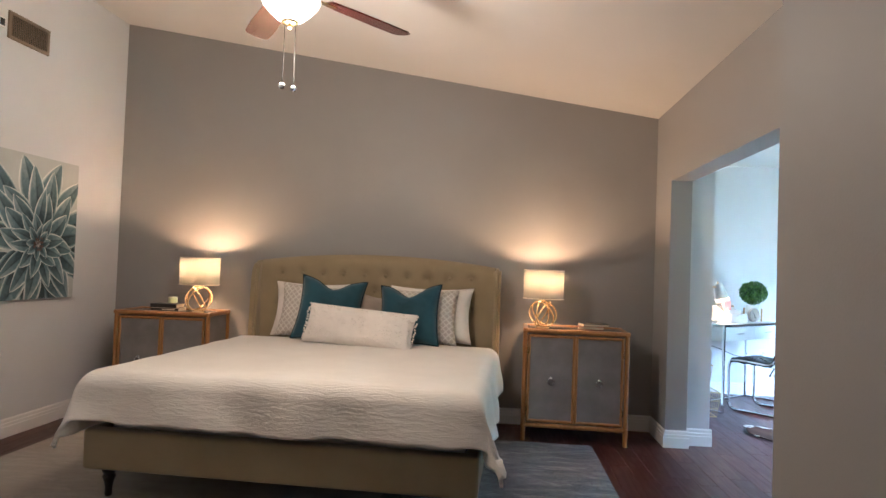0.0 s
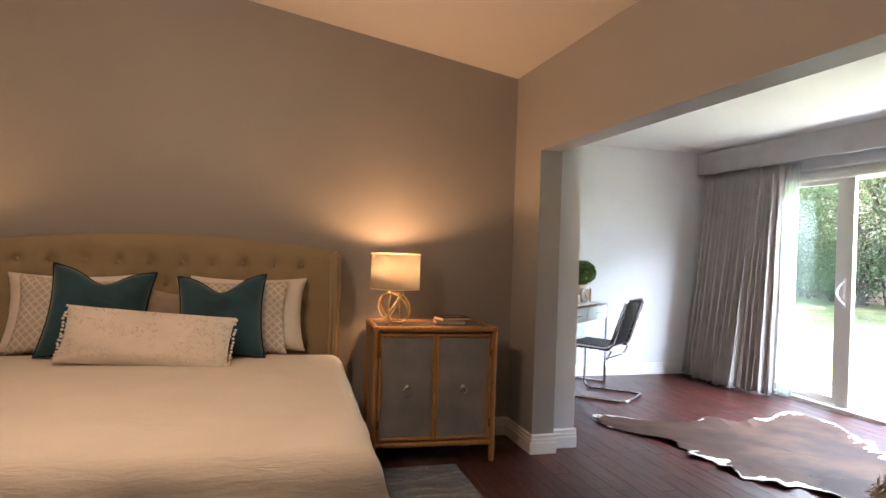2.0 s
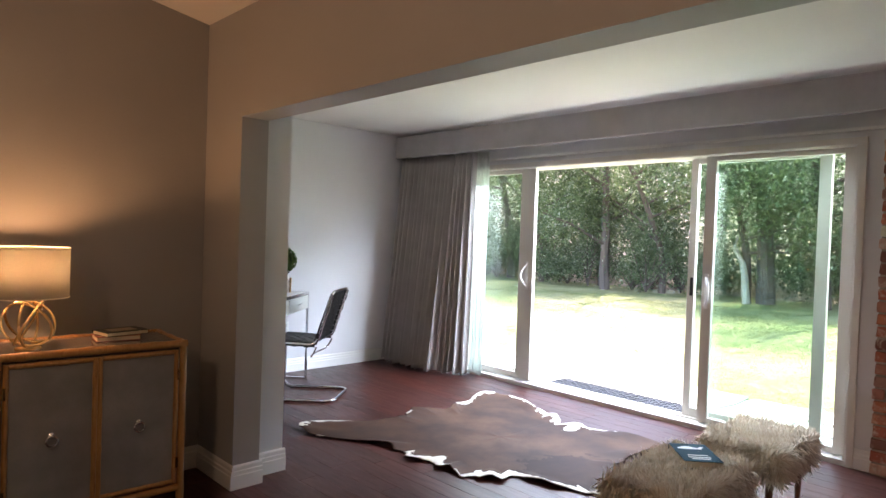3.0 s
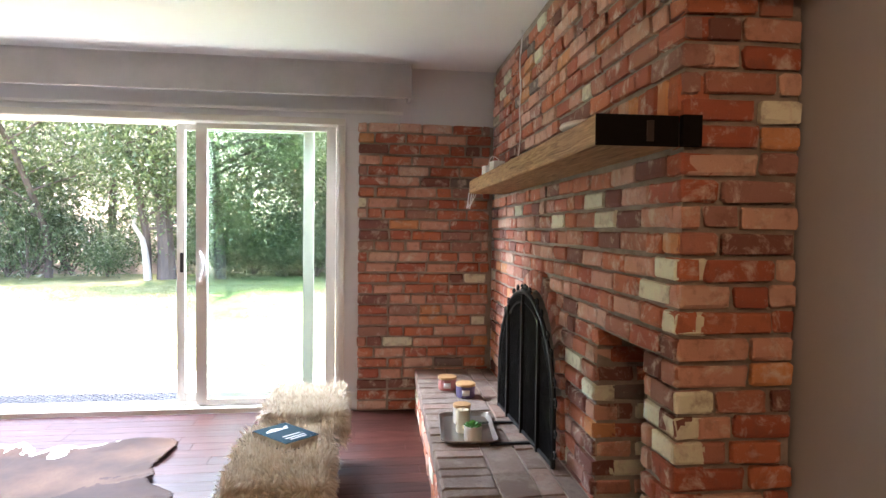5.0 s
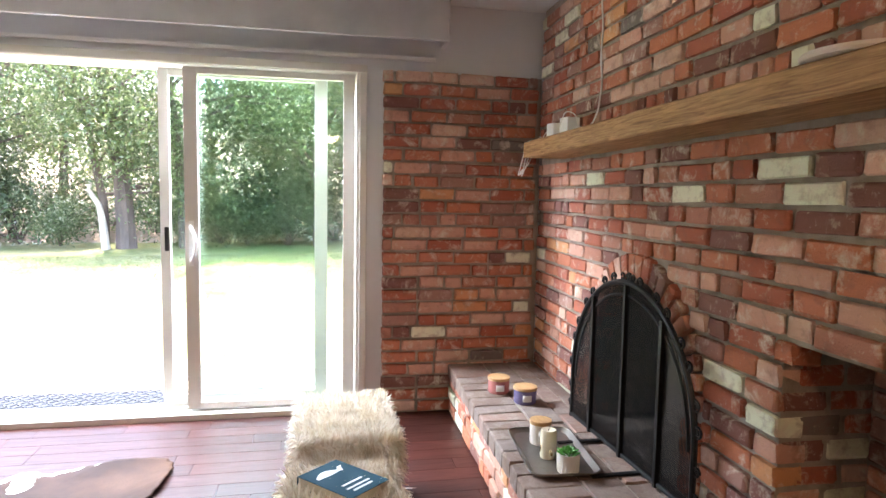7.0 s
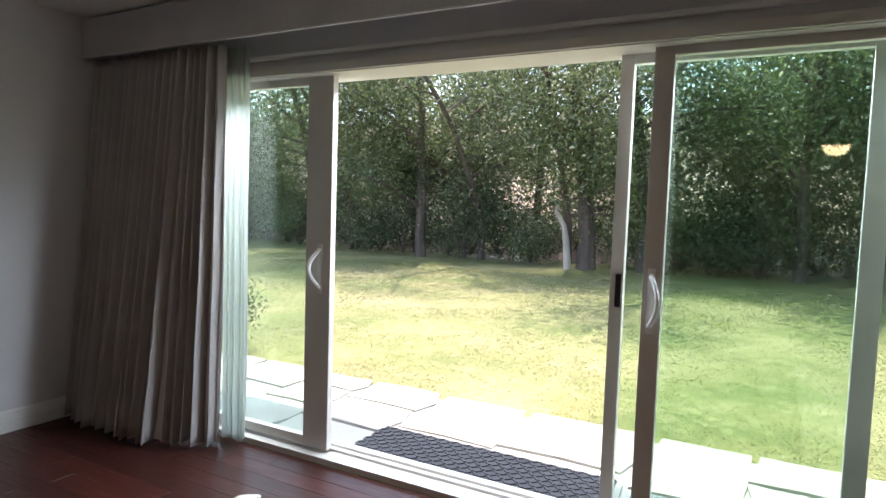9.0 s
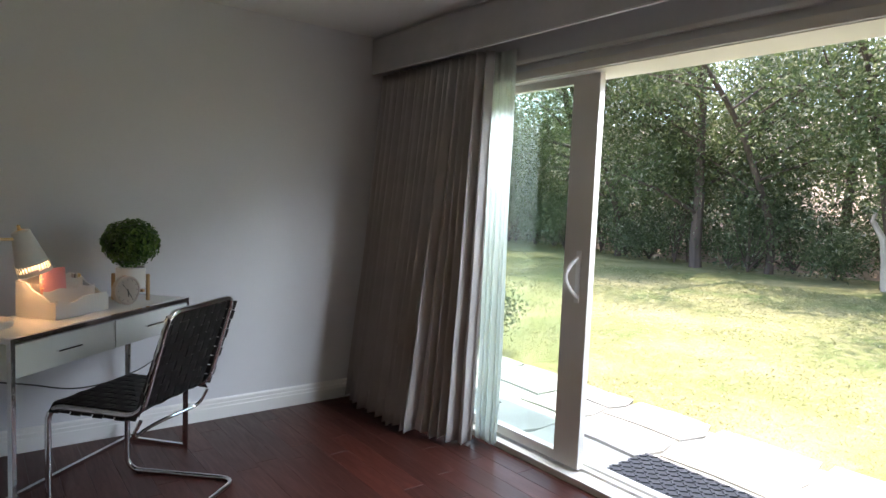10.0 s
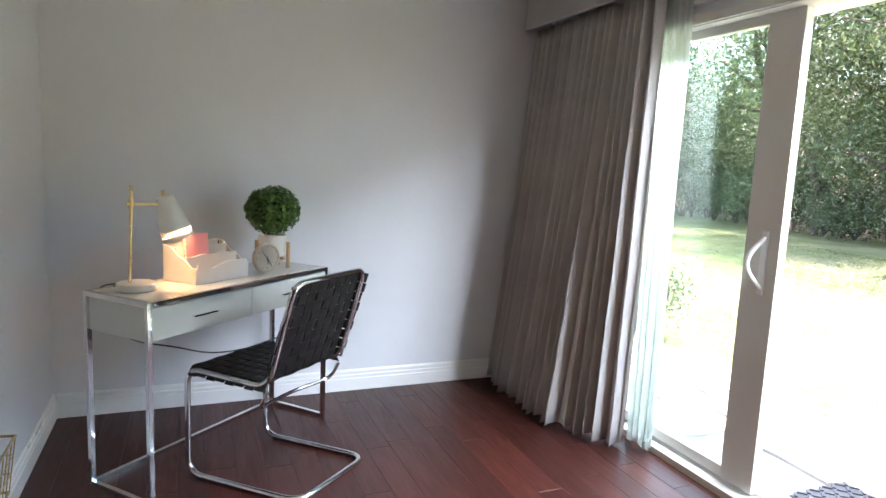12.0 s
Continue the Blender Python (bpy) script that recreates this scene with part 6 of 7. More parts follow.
# hearth: mortar core, front courses and a paved top
hearth = thing("hearth", F, "raised brick hearth with worn grey-brown pavers", "hearth")
HD = 0.545
part("core", box(bmesh.new(), 0.03, FW - 0.02, 0.005, HD - 0.014, 0.0, HZ - 0.004), M_MORTAR, hearth)
brick_field(hearth, F @ pose(FW - 0.02, HD, 0, 0, 0, 180), FW - 0.05, 0.004, 3, 0.078, None, None, seed=12)
m, nt, p = nodes_of("worn_paver")
v = coords(nt, world_space=True)
info = nt.nodes.new("ShaderNodeObjectInfo")
c = ramp(nt, info.outputs["Random"], [(0.0, (0.14, 0.095, 0.075)), (0.4, (0.20, 0.135, 0.105)), (0.7, (0.18, 0.14, 0.12)), (1.0, (0.26, 0.15, 0.11))])
c = mix(nt, c, (0.29, 0.24, 0.20), ramp(nt, noise_tex(nt, v, 9, 6, 0.7), [(0.45, (0, 0, 0)), (0.66, (0.75,) * 3)]))
c = mix(nt, c, (0.12, 0.085, 0.07), ramp(nt, noise_tex(nt, v, 38, 4), [(0.55, (0, 0, 0)), (0.75, (0.6,) * 3)]))
nt.links.new(c, p.inputs["Base Color"])
p.inputs["Roughness"].default_value = 0.85
bump(nt, p, noise_tex(nt, v, 60, 5, 0.7), 0.8, 0.008)
M_PAVER = m
rnd = random.Random(15)
for row, (v0, v1, w) in enumerate(((HD - 0.205, HD + 0.012, 0.105), (HD - 0.36, HD - 0.209, 0.29), (HD - 0.455, HD - 0.364, 0.23), (0.012, HD - 0.459, 0.26))):
    u = 0.02 - (0.1 if row % 2 else 0)
    while u < FW - 0.03:
        a, b = max(0.02, u), min(FW - 0.02, u + w * rnd.choice((1.0, 0.9, 1.15, 0.78)))
        if b - a > 0.03:
            bm = bmesh.new()
            box(bm, a + 0.002, b - 0.002, v0, v1, HZ - 0.075 if row == 0 else HZ - 0.02, HZ + 0.002, 0.006, 1)
            for q in bm.verts:
                q.co += Vector((rnd.uniform(-1, 1) * 0.003, rnd.uniform(-1, 1) * 0.003, rnd.uniform(-1, 1) * 0.003))
            part("paver", bm, M_PAVER, hearth)
        u = b + 0.002

# brick panel beside the sliding door
panel = thing("brick_panel", pose(4.876, 3.335, 0, 0, 0, -90), "wall panel of mixed red, dark and pale green used bricks", "brick wall")
part("mortar", box(bmesh.new(), 0.006, 0.96, 0.010, SD - 4.876, 0.0, 2.035), M_MORTAR, panel)
brick_field(panel, panel.matrix_world, 0.935, 0.002, 27, 0.0757, None, None, seed=31, depth=0.045)

for parent, items in loose.values():
    verts, faces = [], []
    inv = parent.matrix_world.inverted()
    for me, m in items:
        b = len(verts)
        mm = inv @ m
        verts += [mm @ q.co for q in me.vertices]
        faces += [[b + i for i in f.vertices] for f in me.polygons]
    me = bpy.data.meshes.new("bricks")
    me.from_pydata(verts, [], faces)
    me.materials.append(M_BRICKSET)
    ob = new("bricks", me)
    ob.parent = parent
    ob["kind"] = "stuff"

# mantel beam
M_BEAM = wood("rough_pine_beam", (0.52, 0.29, 0.115), (0.13, 0.055, 0.022), 0.65, 1.0, (1.6, 20, 30))
M_CHAR = paint("charred_wood_end", (0.008, 0.006, 0.005), 0.9, 0.3, 60, 0.6, spec=0.1)
mantel = thing("mantel_shelf", F, "rough-sawn timber mantel beam with a charred end", "mantel")
bm = bmesh.new()
L0, L1, MD, MZ0, MZ1 = 0.012, 2.42, 0.236, 1.531, 1.613
rows = []
for i in range(61):
    u = L0 + (L1 - L0) * i / 60
    ring = []
    for y, z in ((0.004, MZ0), (MD * 0.5, MZ0), (MD - 0.006, MZ0), (MD, MZ0 + 0.006), (MD, (MZ0 + MZ1) / 2), (MD, MZ1 - 0.006), (MD - 0.006, MZ1), (MD * 0.5, MZ1), (0.004, MZ1)):
        ring.append(bm.verts.new((u, y + (0.0035 * noise.noise((u * 5, z * 30, 1)) if y > 0.05 else 0), z + 0.003 * noise.noise((u * 6, y * 9, 3)))))
    rows.append(ring)
for a, b in zip(rows, rows[1:]):
    for k in range(9):
        bm.faces.new((a[k], a[(k + 1) % 9], b[(k + 1) % 9], b[k]))
bm.faces.new(rows[-1])
part("beam", bm, M_BEAM, mantel, "", True)
part("end_grain", box(box(bmesh.new(), L0 - 0.004, L0 + 0.001, 0.004, MD, MZ0 - 0.001, MZ1 + 0.001, 0.001), -0.016, L0 - 0.0045, -0.05, 0.0035, MZ0 - 0.001, MZ1 + 0.001, 0.001), M_CHAR, mantel, "charred black end")
part("peg", box(bmesh.new(), L0 - 0.007, L0 - 0.0045, 0.075, 0.095, MZ0 + 0.012, MZ1 - 0.014, 0.001), wood("peg_wood", (0.035, 0.018, 0.010), (0.018, 0.009, 0.005)), mantel)

# on the mantel
disc = tagged(part("round_plate", lathe(bmesh.new(), [(0.09, 0.0), (0.128, 0.004), (0.132, 0.010), (0.128, 0.018), (0.118, 0.012), (0.0, 0.010)], 48), paint("white_plate_wood", (0.66, 0.58, 0.52), 0.5, 0.04), None, "", True, F @ pose(0.30, 0.115, MZ1 + 0.003)), "round whitewashed wooden plate on the mantel", "plate")
for u, v, s, h in ((2.02, 0.13, 0.035, 0.085), (2.13, 0.16, 0.033, 0.068)):
    bx = thing("router", F @ pose(u, v, MZ1 + 0.003, 0, 0, 12), "small white plastic router box on the mantel", "router", "white router boxes")
    part("case", box(bmesh.new(), -s, s, -s, s, 0, h, 0.006, 3), M_WHITEPLASTIC, bx)
    part("socket_plate", box(bmesh.new(), s - 0.0005, s + 0.001, -0.015, 0.015, 0.01, 0.03), paint("grey_socket", (0.4, 0.4, 0.4), 0.5), bx)
M_CORD = paint("white_cord", (0.72, 0.70, 0.67), 0.45, 0.03)
cord = thing("white_cord", F, "white cable running down the bricks to the mantel", "cable")
pts = []
for k in range(34):
    z = 2.44 - 0.81 * k / 33
    pts.append((1.95 + 0.012 * math.sin(z * 9) + 0.05 * max(0, (z - 2.1)) * -1, 0.014 + 0.004 * math.sin(z * 23) + 0.10 * max(0, (1.75 - z) / 0.12) ** 2 * 0.6, z))
part("cable", pipe(bmesh.new(), pts, 0.0042, 7), M_CORD, cord, "", True)
tangle = thing("cable_tangle", F, "tangle of thin white cables hanging off the mantel", "cable")
for k in range(4):
    rnd = random.Random(40 + k)
    base = Vector((2.0 + 0.12 * k, 0.13, MZ1 + 0.008))
    pts = [base, base + Vector((0.08, 0.02, 0.03 + 0.02 * rnd.random())), Vector((2.30 + 0.03 * k, 0.15, MZ1 + 0.012)), Vector((2.40, 0.17 + 0.02 * k, MZ1 + 0.01)), Vector((2.445, 0.19 + 0.015 * k, MZ0 - 0.02)),
           Vector((2.46 + 0.02 * k, 0.22 + 0.03 * rnd.random(), MZ0 - 0.10 - 0.05 * rnd.random())), Vector((2.42, 0.24, MZ0 - 0.06))]
    part("cable", pipe(bmesh.new(), rounded(pts, 0.06, 6), 0.0026, 6), M_CORD, tangle, "", True)
adapter = tagged(part("power_adapter", box(bmesh.new(), -0.03, 0.03, -0.02, 0.02, 0, 0.028, 0.005), M_WHITEPLASTIC, None, "", False, F @ pose(1.90, 0.13, MZ1 + 0.003, 0, 0, 25)), "small white power adapter on the mantel", "adapter")
part("lead", pipe(bmesh.new(), rounded([(0, 0, 0.02), (0.02, 0.0, 0.09), (0.07, 0.02, 0.11), (0.10, 0.03, 0.02)], 0.04, 6), 0.0024, 6), M_CORD, adapter)

# fire screen
M_MESH = paint("black_screen_wire", (0.010, 0.010, 0.010), 0.5, 0.1, 300, 0.05, 0.5)
SC = F @ pose(AC - 0.105, 0.098, HZ + 0.004, 0, 0, 3)
screen = thing("fire_screen", SC, "black wrought-iron arched fire screen with scrolled edging", "fire screen")
SW, SHT = 0.475, 0.70


def screen_top(x):
    return 0.22 + (SHT - 0.22) * math.sqrt(max(0.0, 1 - (x / SW) ** 2))


arc = [(-SW, 0, 0.0)] + [(-SW * math.cos(math.pi * k / 40), 0, 0.22 + (SHT - 0.22) * math.sin(math.pi * k / 40)) for k in range(41)] + [(SW, 0, 0.0)]
part("arch_frame", pipe(bmesh.new(), arc, 0.011, 8), M_BLACKMETAL, screen, "", True)
part("bottom_bar", pipe(bmesh.new(), [(-SW, 0, 0.011), (SW, 0, 0.011)], 0.010, 8), M_BLACKMETAL, screen)
for x in (-0.27, -0.005, 0.27):
    part("upright", box(bmesh.new(), x - 0.009, x + 0.009, -0.004, 0.016, 0.0, screen_top(x) - 0.01, 0.002), M_BLACKMETAL, screen)
inner = [(-SW * 0.93 * math.cos(math.pi * k / 40), 0, 0.20 + (SHT - 0.25) * math.sin(math.pi * k / 40)) for k in range(41)]
part("inner_arch", pipe(bmesh.new(), inner, 0.006, 6), M_BLACKMETAL, screen, "", True)
verts, faces = [], []


def wire(a, b, w=0.0009):
    a, b = Vector(a), Vector(b)
    d = (b - a).normalized()
    for s in (Vector((0, 1, 0)), d.cross(Vector((0, 1, 0)))):
        n = len(verts)
        verts.extend((a - s * w, a + s * w, b + s * w, b - s * w))
        faces.append((n, n + 1, n + 2, n + 3))


x = -SW + 0.008
while x < SW:
    wire((x, 0, 0.005), (x, 0, screen_top(x) - 0.004), 0.0016)
    x += 0.0078
z = 0.012
while z < SHT - 0.01:
    h = SW if z < 0.22 else SW * math.sqrt(max(0, 1 - ((z - 0.22) / (SHT - 0.22)) ** 2))
    wire((-h, 0.0005, z), (h, 0.0005, z), 0.0016)
    z += 0.0078
me = bpy.data.meshes.new("wire_mesh")
me.from_pydata(verts, [], faces)
me.materials.append(M_MESH)
wm = new("wire_mesh", me)
wm.parent = screen
wm["kind"] = "stuff"
wm["label"] = "fine black wire mesh"
for k in range(15):
    a = math.pi * (k + 0.5) / 15
    c = Vector((-SW * math.cos(a) * 1.035, 0, 0.22 + (SHT - 0.22) * math.sin(a) * 1.04))
    tang = math.atan2((SHT - 0.22) * math.cos(a), SW * math.sin(a))
    pts = []
    for q in range(22):
        th = q * 0.42
        r = 0.021 * (1 - q / 30)
        s = 1 if k % 2 else -1
        lx, lz = s * (r * math.cos(th) - 0.012), r * math.sin(th)
        pts.append((c.x + lx * math.cos(tang) - lz * math.sin(tang), 0, c.z + lx * math.sin(tang) + lz * math.cos(tang)))
    part("scroll", pipe(bmesh.new(), pts, 0.0045, 6), M_BLACKMETAL, screen, "", True)
for s in (-1, 1):
    for k in range(2):
        c = Vector((s * SW, 0, 0.06 + 0.09 * k))
        pts = [(c.x + s * (0.018 + 0.017 * (1 - q / 30) * math.cos(q * 0.42)), 0, c.z + 0.020 * (1 - q / 30) * math.sin(q * 0.42)) for q in range(22)]
        part("scroll", pipe(bmesh.new(), pts, 0.0045, 6), M_BLACKMETAL, screen, "", True)
for x in (-0.16, 0.16):
    part("foot", box(bmesh.new(), x - 0.012, x + 0.012, 0.005, 0.20, 0.0, 0.008, 0.002), M_BLACKMETAL, screen)
bm = bmesh.new()
for k in range(3):
    pipe(bm, [(-0.04 + 0.04 * k + 0.012 * math.cos(q * 0.5), 0, SHT + 0.022 + 0.012 * math.sin(q * 0.5)) for q in range(12)], 0.004, 6)
part("crest", bm, M_BLACKMETAL, screen, "small wrought crest", True)

# candles, tray and succulent on the hearth
M_LID = wood("pale_lid_wood", (0.55, 0.33, 0.15), (0.38, 0.21, 0.09), 0.5, 1.0, (2, 12, 12))
M_LABEL = paint("white_paper_label", (0.75, 0.73, 0.70), 0.7, 0.02)
TOPZ = HZ + 0.004


def lidded_candle(x, y, r, h, color, label, z=TOPZ, turn=0, name="c"):
    ob = thing("candle_jar", pose(x, y, z, 0, 0, turn), label, "candle", "lidded candles")
    part("jar", lathe(bmesh.new(), [(r * 0.93, 0), (r, 0.006), (r, h), (r * 0.95, h + 0.001)], 36), paint("candle_" + name, color, 0.25, 0.03), ob, "", True)
    part("lid", lathe(bmesh.new(), [(r * 1.04, h + 0.002), (r * 1.05, h + 0.004), (r * 1.05, h + 0.014), (r * 1.02, h + 0.017)], 36), M_LID, ob, "round wooden lid", True)
    bm = bmesh.new()
    rows = [[bm.verts.new((r * 1.012 * math.cos(a), r * 1.012 * math.sin(a), zz)) for a in [radians(150 + 5 * q) for q in range(10)]] for zz in (h * 0.25, h * 0.75)]
    sheet_mesh(bm, rows)
    lb = part("label", bm, M_LABEL, ob, "white paper label", True)
    s = lb.modifiers.new("thickness", "SOLIDIFY")
    s.thickness = 0.0006
    return ob


lidded_candle(4.30, 2.775, 0.056, 0.066, (0.42, 0.16, 0.15), "pink candle jar with a wooden lid on the hearth", name="pink")
lidded_candle(4.12, 2.69, 0.057, 0.066, (0.13, 0.11, 0.22), "purple candle jar with a wooden lid on the hearth", name="purple")
M_TIN = paint("tarnished_tin", (0.24, 0.225, 0.205), 0.35, 0.2, 60, 0.2, 0.85)
tr = thing("metal_tray", pose(3.50, 2.79, TOPZ, 0, 0, -6), "tarnished rectangular metal tray with a rolled rim", "tray")


def rrect(w, d, r, n=6):
    pts = []
    for cx, cy, a0 in ((w - r, d - r, 0), (-w + r, d - r, 90), (-w + r, -d + r, 180), (w - r, -d + r, 270)):
        for k in range(n + 1):
            a = radians(a0 + 90 * k / n)
            pts.append((cx + r * math.cos(a), cy + r * math.sin(a)))
    return pts


part("plate", extrude_poly(bmesh.new(), rrect(0.215, 0.115, 0.04), 0.0, 0.004), M_TIN, tr)
bm = bmesh.new()
lo, hi = rrect(0.213, 0.113, 0.04), rrect(0.235, 0.135, 0.05)
va = [bm.verts.new((x, y, 0.003)) for x, y in lo]
vb = [bm.verts.new((x, y, 0.018)) for x, y in hi]
for k in range(len(lo)):
    j = (k + 1) % len(lo)
    bm.faces.new((va[k], va[j], vb[j], vb[k]))
pipe(bm, [(x, y, 0.018) for x, y in hi], 0.003, 6, True)
part("rim", bm, M_TIN, tr, "", True)
lidded_candle(3.60, 2.80, 0.044, 0.082, (0.70, 0.64, 0.58), "white candle jar with a wooden lid on the tray", TOPZ + 0.005, name="white")
pc = thing("pillar_candle", pose(3.455, 2.82, TOPZ + 0.005), "cream pillar candle with gold flecks on the tray", "candle")
part("wax", lathe(bmesh.new(), [(0.030, 0), (0.032, 0.004), (0.032, 0.105), (0.028, 0.112), (0.012, 0.106), (0.0, 0.105)], 28), paint("cream_wax", (0.66, 0.58, 0.42), 0.45, 0.06), pc, "", True)
part("wick", lathe(bmesh.new(), [(0.0012, 0.104), (0.0012, 0.117)], 6), M_BLACK, pc)
bm = bmesh.new()
rnd = random.Random(3)
for k in range(9):
    a = rnd.uniform(0, 6.28)
    box(bm, -0.004, 0.004, -0.0006, 0.0006, -0.007, 0.007, m=Matrix.Rotation(a, 4, "Z") @ Matrix.Translation((0, 0.0322, rnd.uniform(0.015, 0.05))))
part("gold_flecks", bm, M_GOLD, pc)["kind"] = "stuff"
suc = thing("succulent", pose(3.315, 2.795, TOPZ + 0.005), "small green succulent in a white ribbed pot", "plant")
bm = bmesh.new()
prof = [(0.036, 0), (0.040, 0.004), (0.043, 0.075), (0.039, 0.075), (0.038, 0.066), (0.0, 0.066)]
lathe(bm, prof, 40)
for q in range(20):
    a = 2 * math.pi * q / 20
    pipe(bm, [(0.0405 * math.cos(a + 0.25 * f), 0.0405 * math.sin(a + 0.25 * f), 0.008 + 0.06 * f) for f in (0, 0.5, 1)], 0.0022, 5)
part("pot", bm, paint("ribbed_white_ceramic", (0.62, 0.60, 0.56), 0.5, 0.05), suc, "white ribbed pot", True)
for ring, (n, r, tilt, l) in enumerate(((9, 0.030, 25, 0.034), (7, 0.018, 50, 0.032), (4, 0.008, 75, 0.028))):
    for k in range(n):
        a = 2 * math.pi * (k + 0.5 * ring) / n
        t = bmesh.new()
        bmesh.ops.create_uvsphere(t, u_segments=8, v_segments=6, radius=0.5)
        mm = Matrix.Rotation(a, 4, "Z") @ Matrix.Translation((r, 0, 0.074 + 0.006 * ring)) @ Matrix.Rotation(radians(-tilt), 4, "Y") @ Matrix.Diagonal((l, 0.015, 0.008, 1))
        bmesh.ops.transform(t, matrix=mm, verts=t.verts)
        part("leaf", t, bpy.data.materials.get("succulent_green") or paint("succulent_green", (0.07, 0.30, 0.05), 0.4, 0.15), suc, "", True)

# ---- garden ----
def leaf_material(name, stops, back=0.35):
    m, nt, p = nodes_of(name)
    g = nt.nodes.new("ShaderNodeNewGeometry")
    c = ramp(nt, g.outputs["Random Per Island"], stops)
    big = noise_tex(nt, coords(nt, world_space=True), 0.7, 3)
    c = mix(nt, c, tuple(0.7 * x for x in stops[0][1]), ramp(nt, big, [(0.42, (0, 0, 0)), (0.7, (0.6,) * 3)]))
    nt.links.new(c, p.inputs["Base Color"])
    p.inputs["Roughness"].default_value = 0.42
    tl = add(nt, "ShaderNodeBsdfTranslucent")
    nt.links.new(c, tl.inputs[0])
    ms = add(nt, "ShaderNodeMixShader", Fac=back)
    nt.links.new(p.outputs[0], ms.inputs[1])
    nt.links.new(tl.outputs[0], ms.inputs[2])
    nt.links.new(ms.outputs[0], nt.nodes["Material Output"].inputs[0])
    return m


M_LEAF = leaf_material("oak_leaf", [(0.0, (0.065, 0.095, 0.040)), (0.5, (0.115, 0.155, 0.060)), (0.85, (0.20, 0.23, 0.105)), (1.0, (0.46, 0.46, 0.35))], 0.58)
M_LEAF2 = leaf_material("shrub_leaf", [(0.0, (0.060, 0.090, 0.042)), (0.6, (0.115, 0.155, 0.070)), (0.9, (0.22, 0.25, 0.14)), (1.0, (0.46, 0.47, 0.36))], 0.55)
M_BARK = paint("oak_bark", (0.085, 0.062, 0.05), 0.95, 0.35, 30, 0.9, stretch=(3, 3, 0.7))
M_DEADBARK = paint("bleached_wood", (0.34, 0.29, 0.24), 0.9, 0.2, 40, 0.5)


def tapered(bm, pts, r0, r1, seg=8):
    n = len(pts)
    rings = []
    for k in range(n):
        a, b = pts[max(0, k - 1)], pts[min(n - 1, k + 1)]
        d = (b - a).normalized()
        u = d.cross(Vector((0.3, 1, 0.2))).normalized()
        w = d.cross(u)
        r = r0 + (r1 - r0) * k / (n - 1)
        rings.append([bm.verts.new(pts[k] + r * (1 + 0.15 * noise.noise((k * 0.9, j * 1.7, r0 * 30))) * (math.cos(2 * math.pi * j / seg) * u + math.sin(2 * math.pi * j / seg) * w)) for j in range(seg)])
    for a, b in zip(rings, rings[1:]):
        for j in range(seg):
            bm.faces.new((a[j], a[(j + 1) % seg], b[(j + 1) % seg], b[j]))
    bm.faces.new(rings[-1])


def leaf_cloud(centres, count, spread, size, rng):
    """Leaf blades as folded quads scattered round clump centres."""
    c = np.array(centres)[rng.integers(0, len(centres), count)]
    p = c + rng.normal(0, 1, (count, 3)) * np.array(spread)
    n = rng.normal(0, 1, (count, 3)) + np.array([-0.2, 0, 0.7])
    n /= np.linalg.norm(n, axis=1)[:, None]
    u = np.cross(n, rng.normal(0, 1, (count, 3)))
    u /= np.linalg.norm(u, axis=1)[:, None]
    w = np.cross(n, u)
    l = size * rng.uniform(0.6, 1.3, (count, 1))
    h = l * 0.42
    v = np.stack([p - u * l, p + w * h + n * l * 0.12, p + u * l, p - w * h + n * l * 0.12], 1).reshape(-1, 3)
    return v, np.arange(count * 4).reshape(-1, 4)


def mesh_from(name, v, f, material):
    me = bpy.data.meshes.new(name)
    me.from_pydata(v.tolist(), [], f.tolist())
    me.materials.append(material)
    return me


